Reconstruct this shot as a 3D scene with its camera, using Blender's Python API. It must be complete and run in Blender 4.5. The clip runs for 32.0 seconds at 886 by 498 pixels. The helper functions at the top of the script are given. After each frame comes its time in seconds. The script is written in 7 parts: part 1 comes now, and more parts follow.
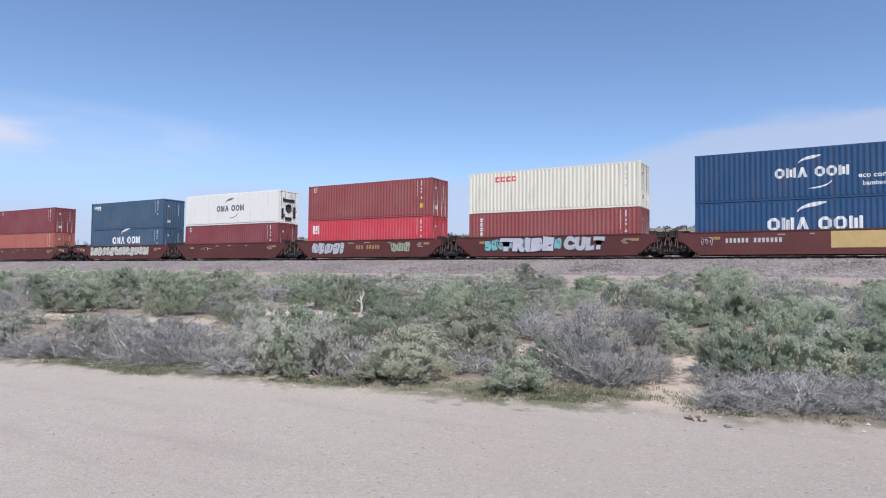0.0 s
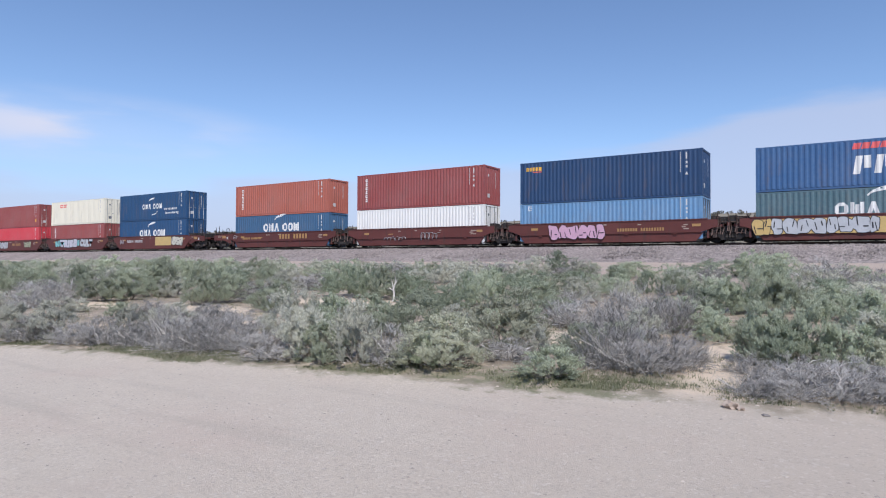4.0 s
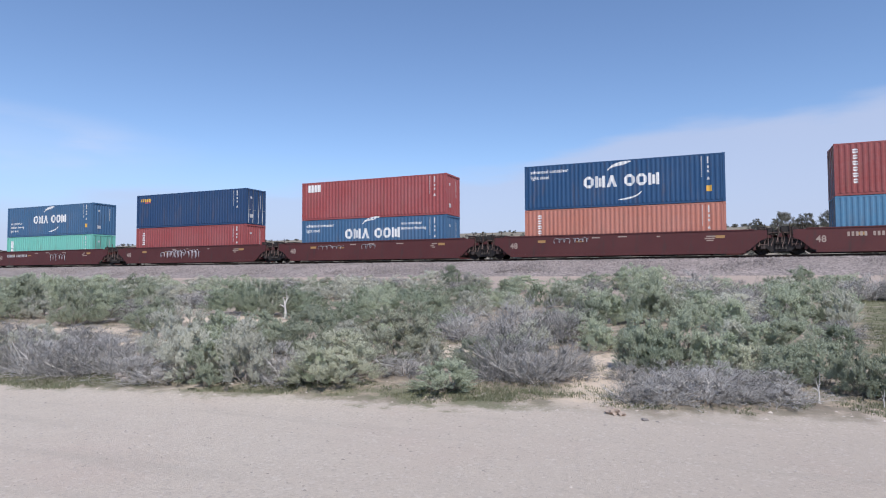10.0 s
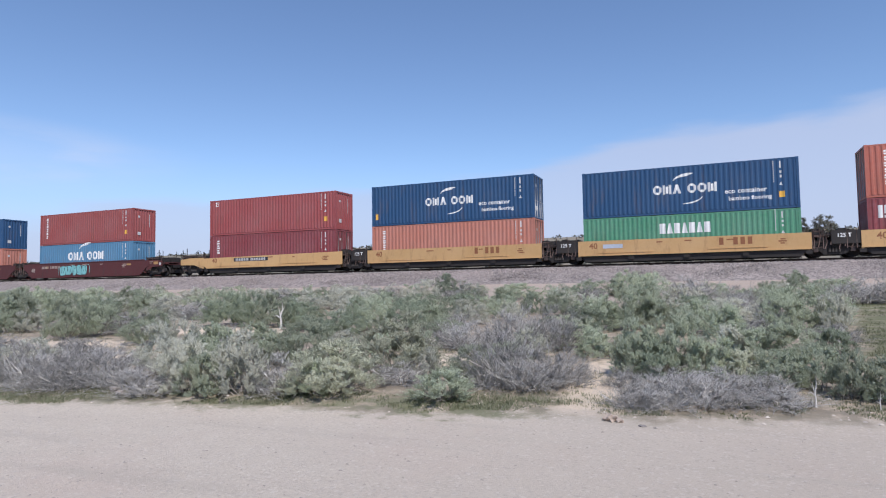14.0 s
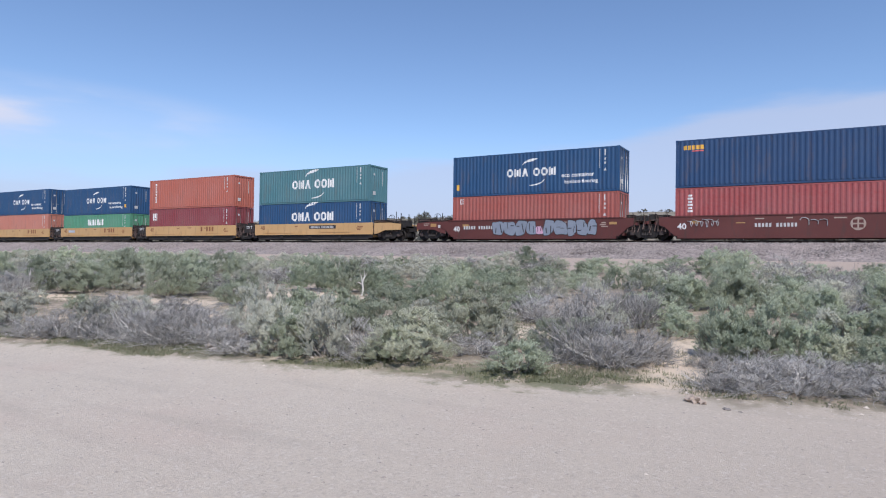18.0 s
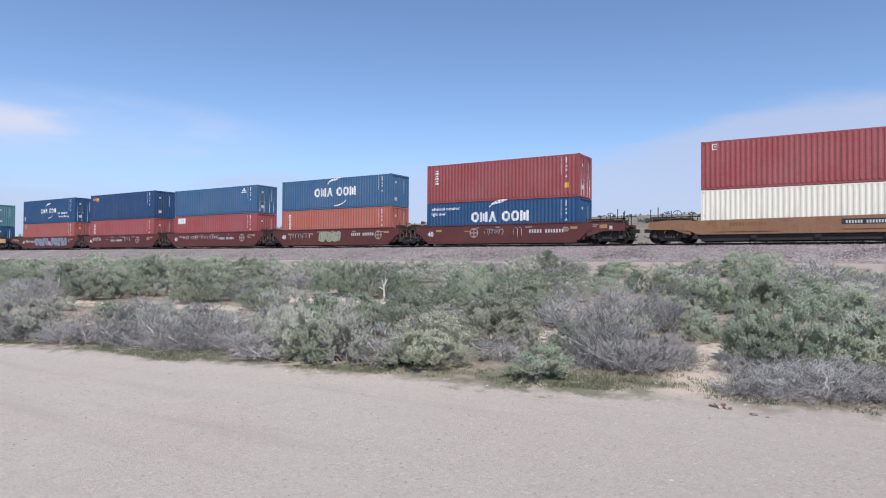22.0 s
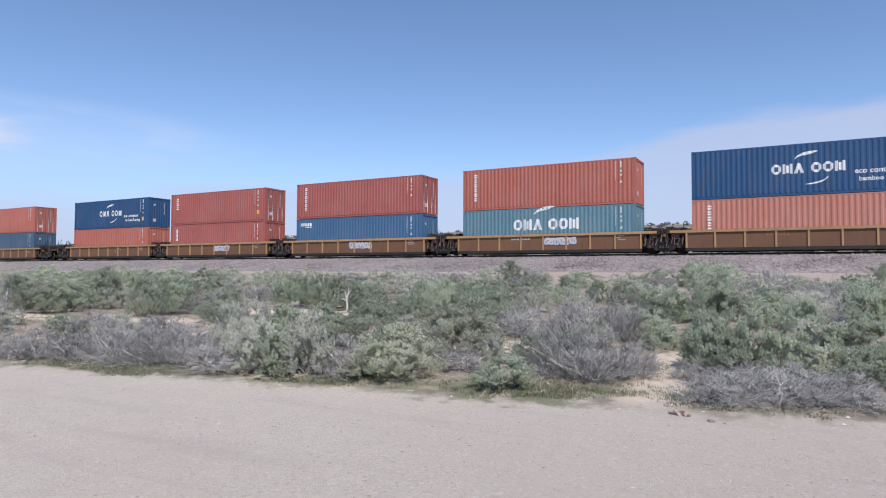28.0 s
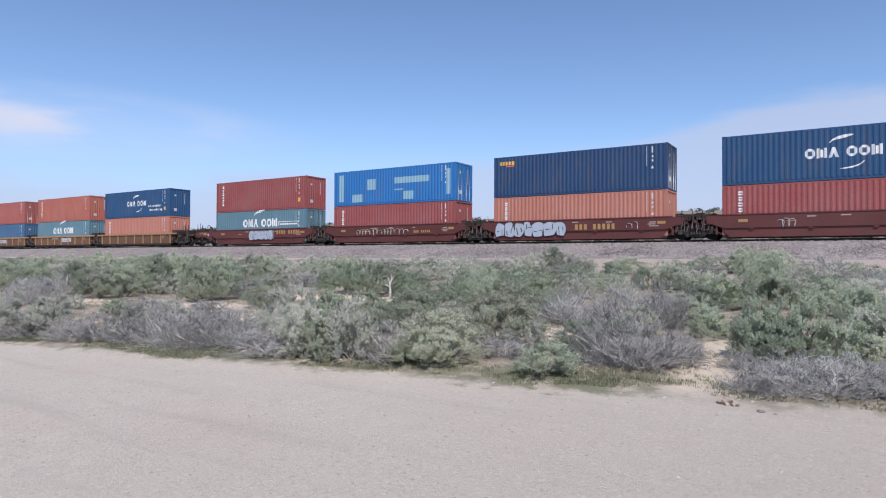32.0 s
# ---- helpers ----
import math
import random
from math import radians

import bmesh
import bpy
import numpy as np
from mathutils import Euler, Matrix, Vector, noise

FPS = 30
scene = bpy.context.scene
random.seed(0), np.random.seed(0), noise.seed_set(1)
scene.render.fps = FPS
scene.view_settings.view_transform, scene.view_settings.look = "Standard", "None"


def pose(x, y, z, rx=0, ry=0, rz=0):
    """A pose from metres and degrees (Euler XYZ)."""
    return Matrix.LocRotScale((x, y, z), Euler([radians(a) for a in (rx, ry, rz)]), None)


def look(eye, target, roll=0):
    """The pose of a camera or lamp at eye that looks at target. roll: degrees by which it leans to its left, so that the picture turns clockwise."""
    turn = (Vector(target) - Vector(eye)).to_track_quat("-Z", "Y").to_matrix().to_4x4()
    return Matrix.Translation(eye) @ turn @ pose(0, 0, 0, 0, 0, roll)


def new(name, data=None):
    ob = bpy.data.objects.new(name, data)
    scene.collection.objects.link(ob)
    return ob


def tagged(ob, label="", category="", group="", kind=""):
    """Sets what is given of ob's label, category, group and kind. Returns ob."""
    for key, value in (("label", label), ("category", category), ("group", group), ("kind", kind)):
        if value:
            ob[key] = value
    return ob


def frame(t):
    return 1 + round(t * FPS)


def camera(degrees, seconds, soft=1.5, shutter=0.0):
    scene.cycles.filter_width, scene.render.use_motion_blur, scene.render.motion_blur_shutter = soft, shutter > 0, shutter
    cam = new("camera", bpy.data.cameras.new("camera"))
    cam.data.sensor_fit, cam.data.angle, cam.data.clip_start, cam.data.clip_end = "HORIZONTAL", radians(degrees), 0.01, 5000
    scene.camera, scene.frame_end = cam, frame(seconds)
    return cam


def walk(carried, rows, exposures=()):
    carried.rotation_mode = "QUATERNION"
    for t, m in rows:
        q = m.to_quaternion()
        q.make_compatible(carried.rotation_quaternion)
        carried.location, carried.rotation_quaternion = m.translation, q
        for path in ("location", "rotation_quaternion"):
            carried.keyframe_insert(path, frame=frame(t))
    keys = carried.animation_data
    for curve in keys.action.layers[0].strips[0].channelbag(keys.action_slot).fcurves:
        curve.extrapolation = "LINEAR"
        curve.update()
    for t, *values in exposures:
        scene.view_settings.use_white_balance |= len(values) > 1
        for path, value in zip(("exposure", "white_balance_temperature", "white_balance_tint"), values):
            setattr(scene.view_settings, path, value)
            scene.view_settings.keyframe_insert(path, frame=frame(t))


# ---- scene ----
cam = camera(69.3, 32.0, soft=1.1)
EYE = 1.6
# seconds, yaw, pitch, roll of a camera held by hand on one spot
TURNS = [
    (0, 30.22, 2.34, -0.58),
    (0.5, 29.43, 2.08, -0.42),
    (1, 30.43, 2.20, -0.19),
    (1.5, 32.32, 1.24, -0.11),
    (2, 32.07, 1.29, 0.23),
    (2.5, 31.76, 1.70, -0.08),
    (4.5, 33.35, 0.71, -0.18),
    (5, 32.98, -0.42, 0.09),
    (5.5, 29.27, 1.46, -0.15),
    (6, 27.23, 1.48, -0.62),
    (6.5, 26.12, 2.62, -0.04),
    (7, 24.38, 1.69, 2.03),
    (7.5, 24.61, 2.65, 1.15),
    (8, 25.06, 3.53, 1.54),
    (8.5, 25.35, 3.64, 0.96),
    (9, 23.87, 3.08, 0.87),
    (9.5, 22.53, 2.98, 0.95),
    (10, 23.63, 2.59, 0.18),
    (10.5, 22.89, 2.00, 0.16),
    (11, 22.85, 2.24, 0.29),
    (11.5, 22.69, 2.22, 0.30),
    (12, 22.90, 2.08, 0.83),
    (12.5, 21.80, 1.66, 0.52),
    (13, 21.84, 1.88, -0.04),
    (13.5, 22.09, 2.74, -0.07),
    (14, 23.25, 3.35, 0.88),
    (14.5, 25.73, 2.05, 0.43),
    (16.5, 28.67, 0.74, -0.54),
    (17, 29.56, 1.09, -0.10),
    (17.5, 30.40, 0.63, -0.87),
    (18, 30.33, 0.78, -0.81),
    (18.5, 30.27, 1.05, -0.61),
    (19, 30.88, 1.70, -0.47),
    (19.5, 33.71, 1.64, -0.95),
    (20, 31.90, 1.65, -1.07),
    (20.5, 30.90, 2.91, 0.29),
    (21, 31.02, 1.43, 0.23),
    (21.5, 32.06, 0.99, -0.15),
    (22, 32.19, 1.17, -0.43),
    (22.5, 31.57, 0.69, -0.22),
    (23, 32.48, 1.42, -0.62),
    (23.5, 30.03, 1.64, -0.52),
    (24, 30.54, 1.85, 0.65),
    (24.5, 29.76, 1.87, 0.33),
    (25, 30.59, 1.65, -0.12),
    (25.5, 28.52, 1.62, -0.09),
    (27.5, 29.11, 2.41, -0.43),
    (28, 28.93, 2.15, -0.24),
    (28.5, 29.08, 2.15, 0.00),
    (29, 29.27, 1.19, 0.16),
    (29.5, 28.29, 0.72, 0.05),
    (30, 28.85, 1.18, -0.21),
    (30.5, 29.75, 1.30, -0.07),
    (31, 30.87, 0.67, -0.43),
    (31.5, 31.84, 1.68, -0.05),
    (32, 32.72, 0.93, -0.27),
]
walk(cam, [(t, pose(0, 0, EYE, 90 + pitch, roll, yaw)) for t, yaw, pitch, roll in TURNS], [(0, 0.55, 6150, 14), (32, 0.55, 6150, 14)])

# ---- light ----
TO_SUN = Vector((0.50, -0.52, 0.98)).normalized()
SUN_EL = math.asin(TO_SUN.z)
SUN_ROT = math.atan2(TO_SUN.x, TO_SUN.y)
sun = new("sun", bpy.data.lights.new("sun", "SUN"))
sun.data.energy, sun.data.angle, sun.data.color = 3.0, radians(0.6), (1.0, 0.95, 0.88)
sun.matrix_world = look(TO_SUN * 300, (0, 0, 0))

world = bpy.data.worlds.new("sky")
scene.world = world
world.use_nodes = True
wn, wl = world.node_tree.nodes, world.node_tree.links


def put(nodes, kind, **values):
    n = nodes.new(kind)
    for k, v in values.items():
        if k.startswith("i_"):
            n.inputs[int(k[2:])].default_value = v
        elif k == "operation":
            n.operation = v
        elif k == "data_type":
            n.data_type = v
        elif k == "blend_type":
            n.blend_type = v
        elif k == "interpolation_type":
            n.interpolation_type = v
    return n


def cloud(direction, spread):
    """A soft mask round one direction of the sky."""
    d = put(wn, "ShaderNodeVectorMath", operation="SUBTRACT", i_1=direction)
    wl.new(coord.outputs["Generated"], d.inputs[0])
    m = put(wn, "ShaderNodeVectorMath", operation="MULTIPLY", i_1=spread)
    wl.new(d.outputs[0], m.inputs[0])
    n = put(wn, "ShaderNodeVectorMath", operation="LENGTH")
    wl.new(m.outputs[0], n.inputs[0])
    r = put(wn, "ShaderNodeMapRange", interpolation_type="SMOOTHSTEP", i_1=0.0, i_2=1.0, i_3=1.0, i_4=0.0)
    wl.new(n.outputs["Value"], r.inputs[0])
    return r.outputs[0]


def heading(yaw, el):
    return (-math.sin(radians(yaw)) * math.cos(radians(el)), math.cos(radians(yaw)) * math.cos(radians(el)), math.sin(radians(el)))


coord = wn.new("ShaderNodeTexCoord")
sky = wn.new("ShaderNodeTexSky")
sky.sky_type, sky.sun_disc, sky.sun_elevation, sky.sun_rotation = "NISHITA", False, SUN_EL, SUN_ROT
sky.air_density, sky.dust_density, sky.ozone_density, sky.altitude = 1.08, 0.0, 3.0, 1500
stretch = put(wn, "ShaderNodeVectorMath", operation="MULTIPLY", i_1=(2.2, 2.2, 11.0))
wl.new(coord.outputs["Generated"], stretch.inputs[0])
wisps = wn.new("ShaderNodeTexNoise")
wisps.inputs["Scale"].default_value, wisps.inputs["Detail"].default_value, wisps.inputs["Roughness"].default_value = 2.0, 5.0, 0.5
wl.new(stretch.outputs[0], wisps.inputs["Vector"])
ramp = put(wn, "ShaderNodeMapRange", interpolation_type="SMOOTHSTEP", i_1=0.34, i_2=0.62, i_3=0.2, i_4=1.0)
wl.new(wisps.outputs[0], ramp.inputs[0])
left = cloud(heading(64, 10.3), (2.7, 2.7, 17.0))
# a bank of thin high haze along the horizon, its soft edge climbing to the right
rise = wn.new("ShaderNodeSeparateXYZ")
wl.new(coord.outputs["Generated"], rise.inputs[0])
crest = put(wn, "ShaderNodeMath", operation="MULTIPLY_ADD", i_1=0.125, i_2=0.168)
wl.new(rise.outputs[0], crest.inputs[0])
ragged = put(wn, "ShaderNodeMath", operation="MULTIPLY_ADD", i_1=0.10)
wl.new(wisps.outputs[0], ragged.inputs[0])
wl.new(crest.outputs[0], ragged.inputs[2])
under = put(wn, "ShaderNodeMath", operation="SUBTRACT")
wl.new(ragged.outputs[0], under.inputs[0])
wl.new(rise.outputs[2], under.inputs[1])
bank = put(wn, "ShaderNodeMapRange", interpolation_type="SMOOTHSTEP", i_1=-0.008, i_2=0.030, i_3=0.0, i_4=1.0)
wl.new(under.outputs[0], bank.inputs[0])
thick = put(wn, "ShaderNodeMapRange", i_1=-0.9, i_2=0.1, i_3=0.6, i_4=0.85)
wl.new(rise.outputs[0], thick.inputs[0])
haze = put(wn, "ShaderNodeMath", operation="MULTIPLY")
wl.new(bank.outputs[0], haze.inputs[0])
wl.new(thick.outputs[0], haze.inputs[1])
puff = put(wn, "ShaderNodeMath", operation="MULTIPLY")
wl.new(left, puff.inputs[0])
wl.new(ramp.outputs[0], puff.inputs[1])
veil = put(wn, "ShaderNodeMath", operation="MULTIPLY", i_1=0.85)
wl.new(haze.outputs[0], veil.inputs[0])
low = put(wn, "ShaderNodeMapRange", interpolation_type="SMOOTHSTEP", i_1=-0.02, i_2=0.20, i_3=0.9, i_4=0.0)
wl.new(rise.outputs[2], low.inputs[0])
hazy = put(wn, "ShaderNodeMix", data_type="RGBA")
hazy.inputs[7].default_value = (2.75, 3.15, 4.55, 1)
wl.new(low.outputs[0], hazy.inputs[0])
wl.new(sky.outputs[0], hazy.inputs[6])
mixed = put(wn, "ShaderNodeMix", data_type="RGBA")
mixed.inputs[7].default_value = (3.72, 4.12, 5.12, 1)
wl.new(veil.outputs[0], mixed.inputs[0])
wl.new(hazy.outputs[2], mixed.inputs[6])
white = put(wn, "ShaderNodeMix", data_type="RGBA")
white.inputs[7].default_value = (4.7, 4.95, 5.75, 1)
wl.new(puff.outputs[0], white.inputs[0])
wl.new(mixed.outputs[2], white.inputs[6])
wl.new(white.outputs[2], wn["Background"].inputs[0])
wn["Background"].inputs[1].default_value = 0.10


# ---- materials ----
def surface(name, base, other, rough=0.8, big=0.6, small=14.0, bump=0.3, metal=0.0, mixing=0.6, random_tint=0.0, dirt=None, dirt_amount=0.0, streak=1.0, dist=0.02):
    """A procedural surface: two colours mixed at two scales, an optional layer of dirt in streaks, and fine relief."""
    m = bpy.data.materials.new(name)
    m.use_nodes = True
    n, l = m.node_tree.nodes, m.node_tree.links
    b = n["Principled BSDF"]
    b.inputs["Metallic"].default_value = metal
    c = n.new("ShaderNodeTexCoord")
    na, nb = n.new("ShaderNodeTexNoise"), n.new("ShaderNodeTexNoise")
    na.inputs["Scale"].default_value, na.inputs["Detail"].default_value = big, 4
    nb.inputs["Scale"].default_value, nb.inputs["Detail"].default_value, nb.inputs["Roughness"].default_value = small, 5, 0.65
    l.new(c.outputs["Object"], na.inputs["Vector"])
    l.new(c.outputs["Object"], nb.inputs["Vector"])
    s = put(n, "ShaderNodeMath", operation="ADD")
    l.new(na.outputs[0], s.inputs[0])
    l.new(nb.outputs[0], s.inputs[1])
    r = put(n, "ShaderNodeMapRange", i_1=0.75, i_2=1.25, i_3=0.0, i_4=mixing)
    l.new(s.outputs[0], r.inputs[0])
    x = put(n, "ShaderNodeMix", data_type="RGBA")
    x.inputs[6].default_value, x.inputs[7].default_value = (*base, 1), (*other, 1)
    l.new(r.outputs[0], x.inputs[0])
    col = x.outputs[2]
    if random_tint:
        info = n.new("ShaderNodeObjectInfo")
        v = put(n, "ShaderNodeMapRange", i_1=0.0, i_2=1.0, i_3=1 - random_tint, i_4=1 + random_tint)
        l.new(info.outputs["Random"], v.inputs[0])
        h = n.new("ShaderNodeHueSaturation")
        l.new(v.outputs[0], h.inputs["Value"])
        l.new(col, h.inputs["Color"])
        col = h.outputs[0]
    if dirt:
        sv = put(n, "ShaderNodeVectorMath", operation="MULTIPLY", i_1=(1.0, 1.0, streak))
        l.new(c.outputs["Object"], sv.inputs[0])
        nd = n.new("ShaderNodeTexNoise")
        nd.inputs["Scale"].default_value, nd.inputs["Detail"].default_value, nd.inputs["Roughness"].default_value = 2.6, 7, 0.7
        l.new(sv.outputs[0], nd.inputs["Vector"])
        rd = put(n, "ShaderNodeMapRange", i_1=0.52, i_2=0.78, i_3=0.0, i_4=dirt_amount)
        l.new(nd.outputs[0], rd.inputs[0])
        xd = put(n, "ShaderNodeMix", data_type="RGBA")
        xd.inputs[7].default_value = (*dirt, 1)
        l.new(rd.outputs[0], xd.inputs[0])
        l.new(col, xd.inputs[6])
        col = xd.outputs[2]
    l.new(col, b.inputs["Base Color"])
    rr = put(n, "ShaderNodeMapRange", i_1=0.3, i_2=0.7, i_3=max(rough - 0.12, 0.05), i_4=min(rough + 0.12, 1.0))
    l.new(nb.outputs[0], rr.inputs[0])
    l.new(rr.outputs[0], b.inputs["Roughness"])
    if bump:
        bp = n.new("ShaderNodeBump")
        bp.inputs["Strength"].default_value, bp.inputs["Distance"].default_value = bump, dist
        l.new(nb.outputs[0], bp.inputs["Height"])
        l.new(bp.outputs[0], b.inputs["Normal"])
    return m


def paint(name, c, fade=0.16, dirt_amount=0.5):
    pale = tuple(v + (0.55 - v) * fade for v in c)
    return surface(name, c, pale, rough=0.55, big=0.35, small=5.0, bump=0.05, random_tint=0.06, dirt=(0.13, 0.085, 0.06), dirt_amount=dirt_amount, streak=0.16)


PAINT = {
    "maroon": paint("maroon_paint", (0.205, 0.028, 0.034)),
    "red": paint("red_paint", (0.305, 0.054, 0.052)),
    "brick": paint("brick_paint", (0.28, 0.054, 0.048)),
    "rust": paint("rust_red_paint", (0.33, 0.076, 0.056)),
    "bright_red": paint("bright_red_paint", (0.55, 0.035, 0.05)),
    "orange": paint("orange_paint", (0.40, 0.105, 0.065)),
    "salmon": paint("salmon_paint", (0.45, 0.165, 0.11)),
    "navy": paint("navy_paint", (0.012, 0.052, 0.138), 0.05),
    "slate": paint("slate_blue_paint", (0.036, 0.085, 0.145), 0.12),
    "lake": paint("lake_blue_paint", (0.065, 0.20, 0.33), 0.15),
    "royal": paint("royal_paint", (0.010, 0.064, 0.162), 0.05),
    "steel": paint("steel_blue_paint", (0.036, 0.115, 0.225), 0.11),
    "harbour": paint("harbour_blue_paint", (0.062, 0.135, 0.165), 0.2),
    "teal": paint("teal_paint", (0.085, 0.195, 0.243), 0.2),
    "sea": paint("sea_green_paint", (0.055, 0.168, 0.192), 0.15),
    "azure": paint("azure_paint", (0.016, 0.165, 0.45), 0.06),
    "cobalt": paint("cobalt_paint", (0.030, 0.105, 0.25), 0.12),
    "sky": paint("sky_blue_paint", (0.12, 0.27, 0.46), 0.2),
    "mint": paint("mint_paint", (0.16, 0.50, 0.40), 0.1),
    "green": paint("green_paint", (0.06, 0.25, 0.14), 0.2),
    "cream": paint("cream_paint", (0.80, 0.765, 0.62), 0.06, 0.3),
    "chalk": paint("chalk_white_paint", (0.80, 0.80, 0.76), 0.05, 0.25),
    "white": paint("white_paint", (0.81, 0.80, 0.73), 0.05, 0.2),
}
WELL = {
    "brown": surface("brown_wagon_paint", (0.100, 0.024, 0.020), (0.15, 0.048, 0.040), 0.65, 0.5, 6, 0.06, random_tint=0.1, dirt=(0.055, 0.035, 0.03), dirt_amount=0.85, streak=0.25),
    "dark": surface("dark_brown_wagon_paint", (0.082, 0.018, 0.018), (0.12, 0.036, 0.032), 0.65, 0.5, 6, 0.06, random_tint=0.1, dirt=(0.045, 0.03, 0.027), dirt_amount=0.85, streak=0.25),
    "yellow": surface("yellow_wagon_paint", (0.53, 0.32, 0.13), (0.60, 0.39, 0.19), 0.6, 0.5, 6, 0.06, random_tint=0.08, dirt=(0.20, 0.11, 0.05), dirt_amount=0.6, streak=0.3),
    "tan": surface("tan_wagon_paint", (0.30, 0.160, 0.080), (0.225, 0.108, 0.054), 0.65, 0.5, 6, 0.06, random_tint=0.08, dirt=(0.12, 0.07, 0.04), dirt_amount=0.6, streak=0.3),
    # chord and ribs, paler than the ochre panels between them
    "chord": surface("pale_chord_paint", (0.43, 0.265, 0.12), (0.30, 0.165, 0.075), 0.65, 0.5, 6, 0.06, random_tint=0.08, dirt=(0.12, 0.06, 0.04), dirt_amount=0.6, streak=0.3),
    "ochre": surface("ochre_wagon_paint", (0.145, 0.068, 0.034), (0.20, 0.10, 0.048), 0.65, 0.5, 6, 0.06, random_tint=0.08, dirt=(0.10, 0.055, 0.03), dirt_amount=0.75, streak=0.25),
}
# grime, and the shade under the wagon ends put into its darkness
RUNNING = surface("shade_dark_grimy_steel", (0.016, 0.014, 0.013), (0.045, 0.035, 0.030), 0.75, 1.5, 20, 0.25)
GALV = surface("galvanised_steel", (0.42, 0.42, 0.41), (0.28, 0.26, 0.24), 0.5, 2, 30, 0.05, metal=0.6)
RUST = surface("rusty_rail_steel", (0.05, 0.029, 0.021), (0.028, 0.018, 0.015), 0.8, 1, 30, 0.2)
CASTING = surface("worn_casting_steel", (0.12, 0.085, 0.07), (0.05, 0.04, 0.04), 0.7, 3, 30, 0.2)
PIPE = surface("dusty_pipe_steel", (0.13, 0.082, 0.066), (0.07, 0.045, 0.038), 0.7, 2, 25, 0.1)
CODEINK = surface("faded_white_lettering", (0.55, 0.55, 0.54), (0.42, 0.42, 0.42), 0.6, 1.2, 8, 0.0)
WHITE = surface("white_lettering", (0.78, 0.78, 0.76), (0.60, 0.60, 0.58), 0.6, 1.2, 8, 0.0)
GREYINK = surface("grey_lettering", (0.10, 0.12, 0.14), (0.16, 0.17, 0.19), 0.6, 1.2, 8, 0.0)
AMBER = surface("amber_lettering", (0.75, 0.42, 0.05), (0.65, 0.36, 0.08), 0.6, 1.2, 8, 0.0)
PINKINK = surface("red_lettering", (0.72, 0.10, 0.11), (0.66, 0.18, 0.16), 0.6, 1.2, 8, 0.0)
FADED = surface("faded_patch_paint", (0.23, 0.40, 0.50), (0.30, 0.44, 0.50), 0.7, 1.2, 8, 0.0)
BROWNINK = surface("brown_lettering", (0.22, 0.08, 0.035), (0.30, 0.13, 0.05), 0.6, 1.2, 8, 0.0)
DULLINK = surface("dull_lettering", (0.40, 0.33, 0.28), (0.28, 0.18, 0.14), 0.7, 1.2, 8, 0.0)
OCHREINK = surface("ochre_lettering", (0.42, 0.25, 0.09), (0.34, 0.18, 0.08), 0.7, 1.2, 8, 0.0)
SPRAY = {k: surface(k + "_spray_paint", c, tuple(v * 0.72 for v in c), 0.5, 1.5, 7, 0.0) for k, c in (
    ("silver", (0.52, 0.54, 0.56)), ("ivory", (0.62, 0.60, 0.50)), ("lilac", (0.66, 0.60, 0.72)), ("pink", (0.66, 0.40, 0.52)), ("aqua", (0.22, 0.52, 0.52)),
    ("gold", (0.62, 0.44, 0.17)), ("powder", (0.46, 0.51, 0.58)), ("white", (0.58, 0.575, 0.62)), ("black", (0.03, 0.03, 0.035)), ("dusk", (0.25, 0.285, 0.34)), ("slate", (0.17, 0.18, 0.20)), ("sage", (0.36, 0.38, 0.25)))}
STEM = surface("grey_bark", (0.36, 0.315, 0.265), (0.22, 0.19, 0.16), 0.9, 3, 40, 0.3)
DEADWOOD = surface("bleached_twig", (0.40, 0.385, 0.36), (0.28, 0.267, 0.248), 0.9, 3, 40, 0.3, random_tint=0.15)
BLEACHED = surface("bleached_wood", (0.62, 0.585, 0.54), (0.45, 0.415, 0.375), 0.9, 3, 40, 0.3)
STONE = surface("pale_stone", (0.42, 0.36, 0.31), (0.25, 0.21, 0.18), 0.9, 3, 30, 0.3)
PLASTIC = surface("white_plastic_litter", (0.78, 0.79, 0.80), (0.66, 0.67, 0.68), 0.5, 3, 30, 0.1)
TIE = surface("weathered_sleeper", (0.07, 0.055, 0.046), (0.04, 0.032, 0.028), 0.9, 2, 25, 0.4)


def leaf_material(name, base, other, low=0.92, high=1.08, through_light=0.38):
    m = surface(name, base, other, 0.6, 1.3, 30, 0.0, random_tint=0.26)
    n, l = m.node_tree.nodes, m.node_tree.links
    g = n.new("ShaderNodeNewGeometry")
    b = n["Principled BSDF"]
    old = b.inputs["Base Color"].links[0].from_socket
    v = put(n, "ShaderNodeMapRange", i_1=0.0, i_2=1.0, i_3=low, i_4=high)
    l.new(g.outputs["Random Per Island"], v.inputs[0])
    h = n.new("ShaderNodeHueSaturation")
    l.new(v.outputs[0], h.inputs["Value"])
    l.new(old, h.inputs["Color"])
    l.new(h.outputs[0], b.inputs["Base Color"])
    t = n.new("ShaderNodeBsdfTranslucent")
    l.new(h.outputs[0], t.inputs[0])
    mx = put(n, "ShaderNodeMixShader", i_0=through_light)
    l.new(b.outputs[0], mx.inputs[1])
    l.new(t.outputs[0], mx.inputs[2])
    l.new(mx.outputs[0], n["Material Output"].inputs[0])
    return m


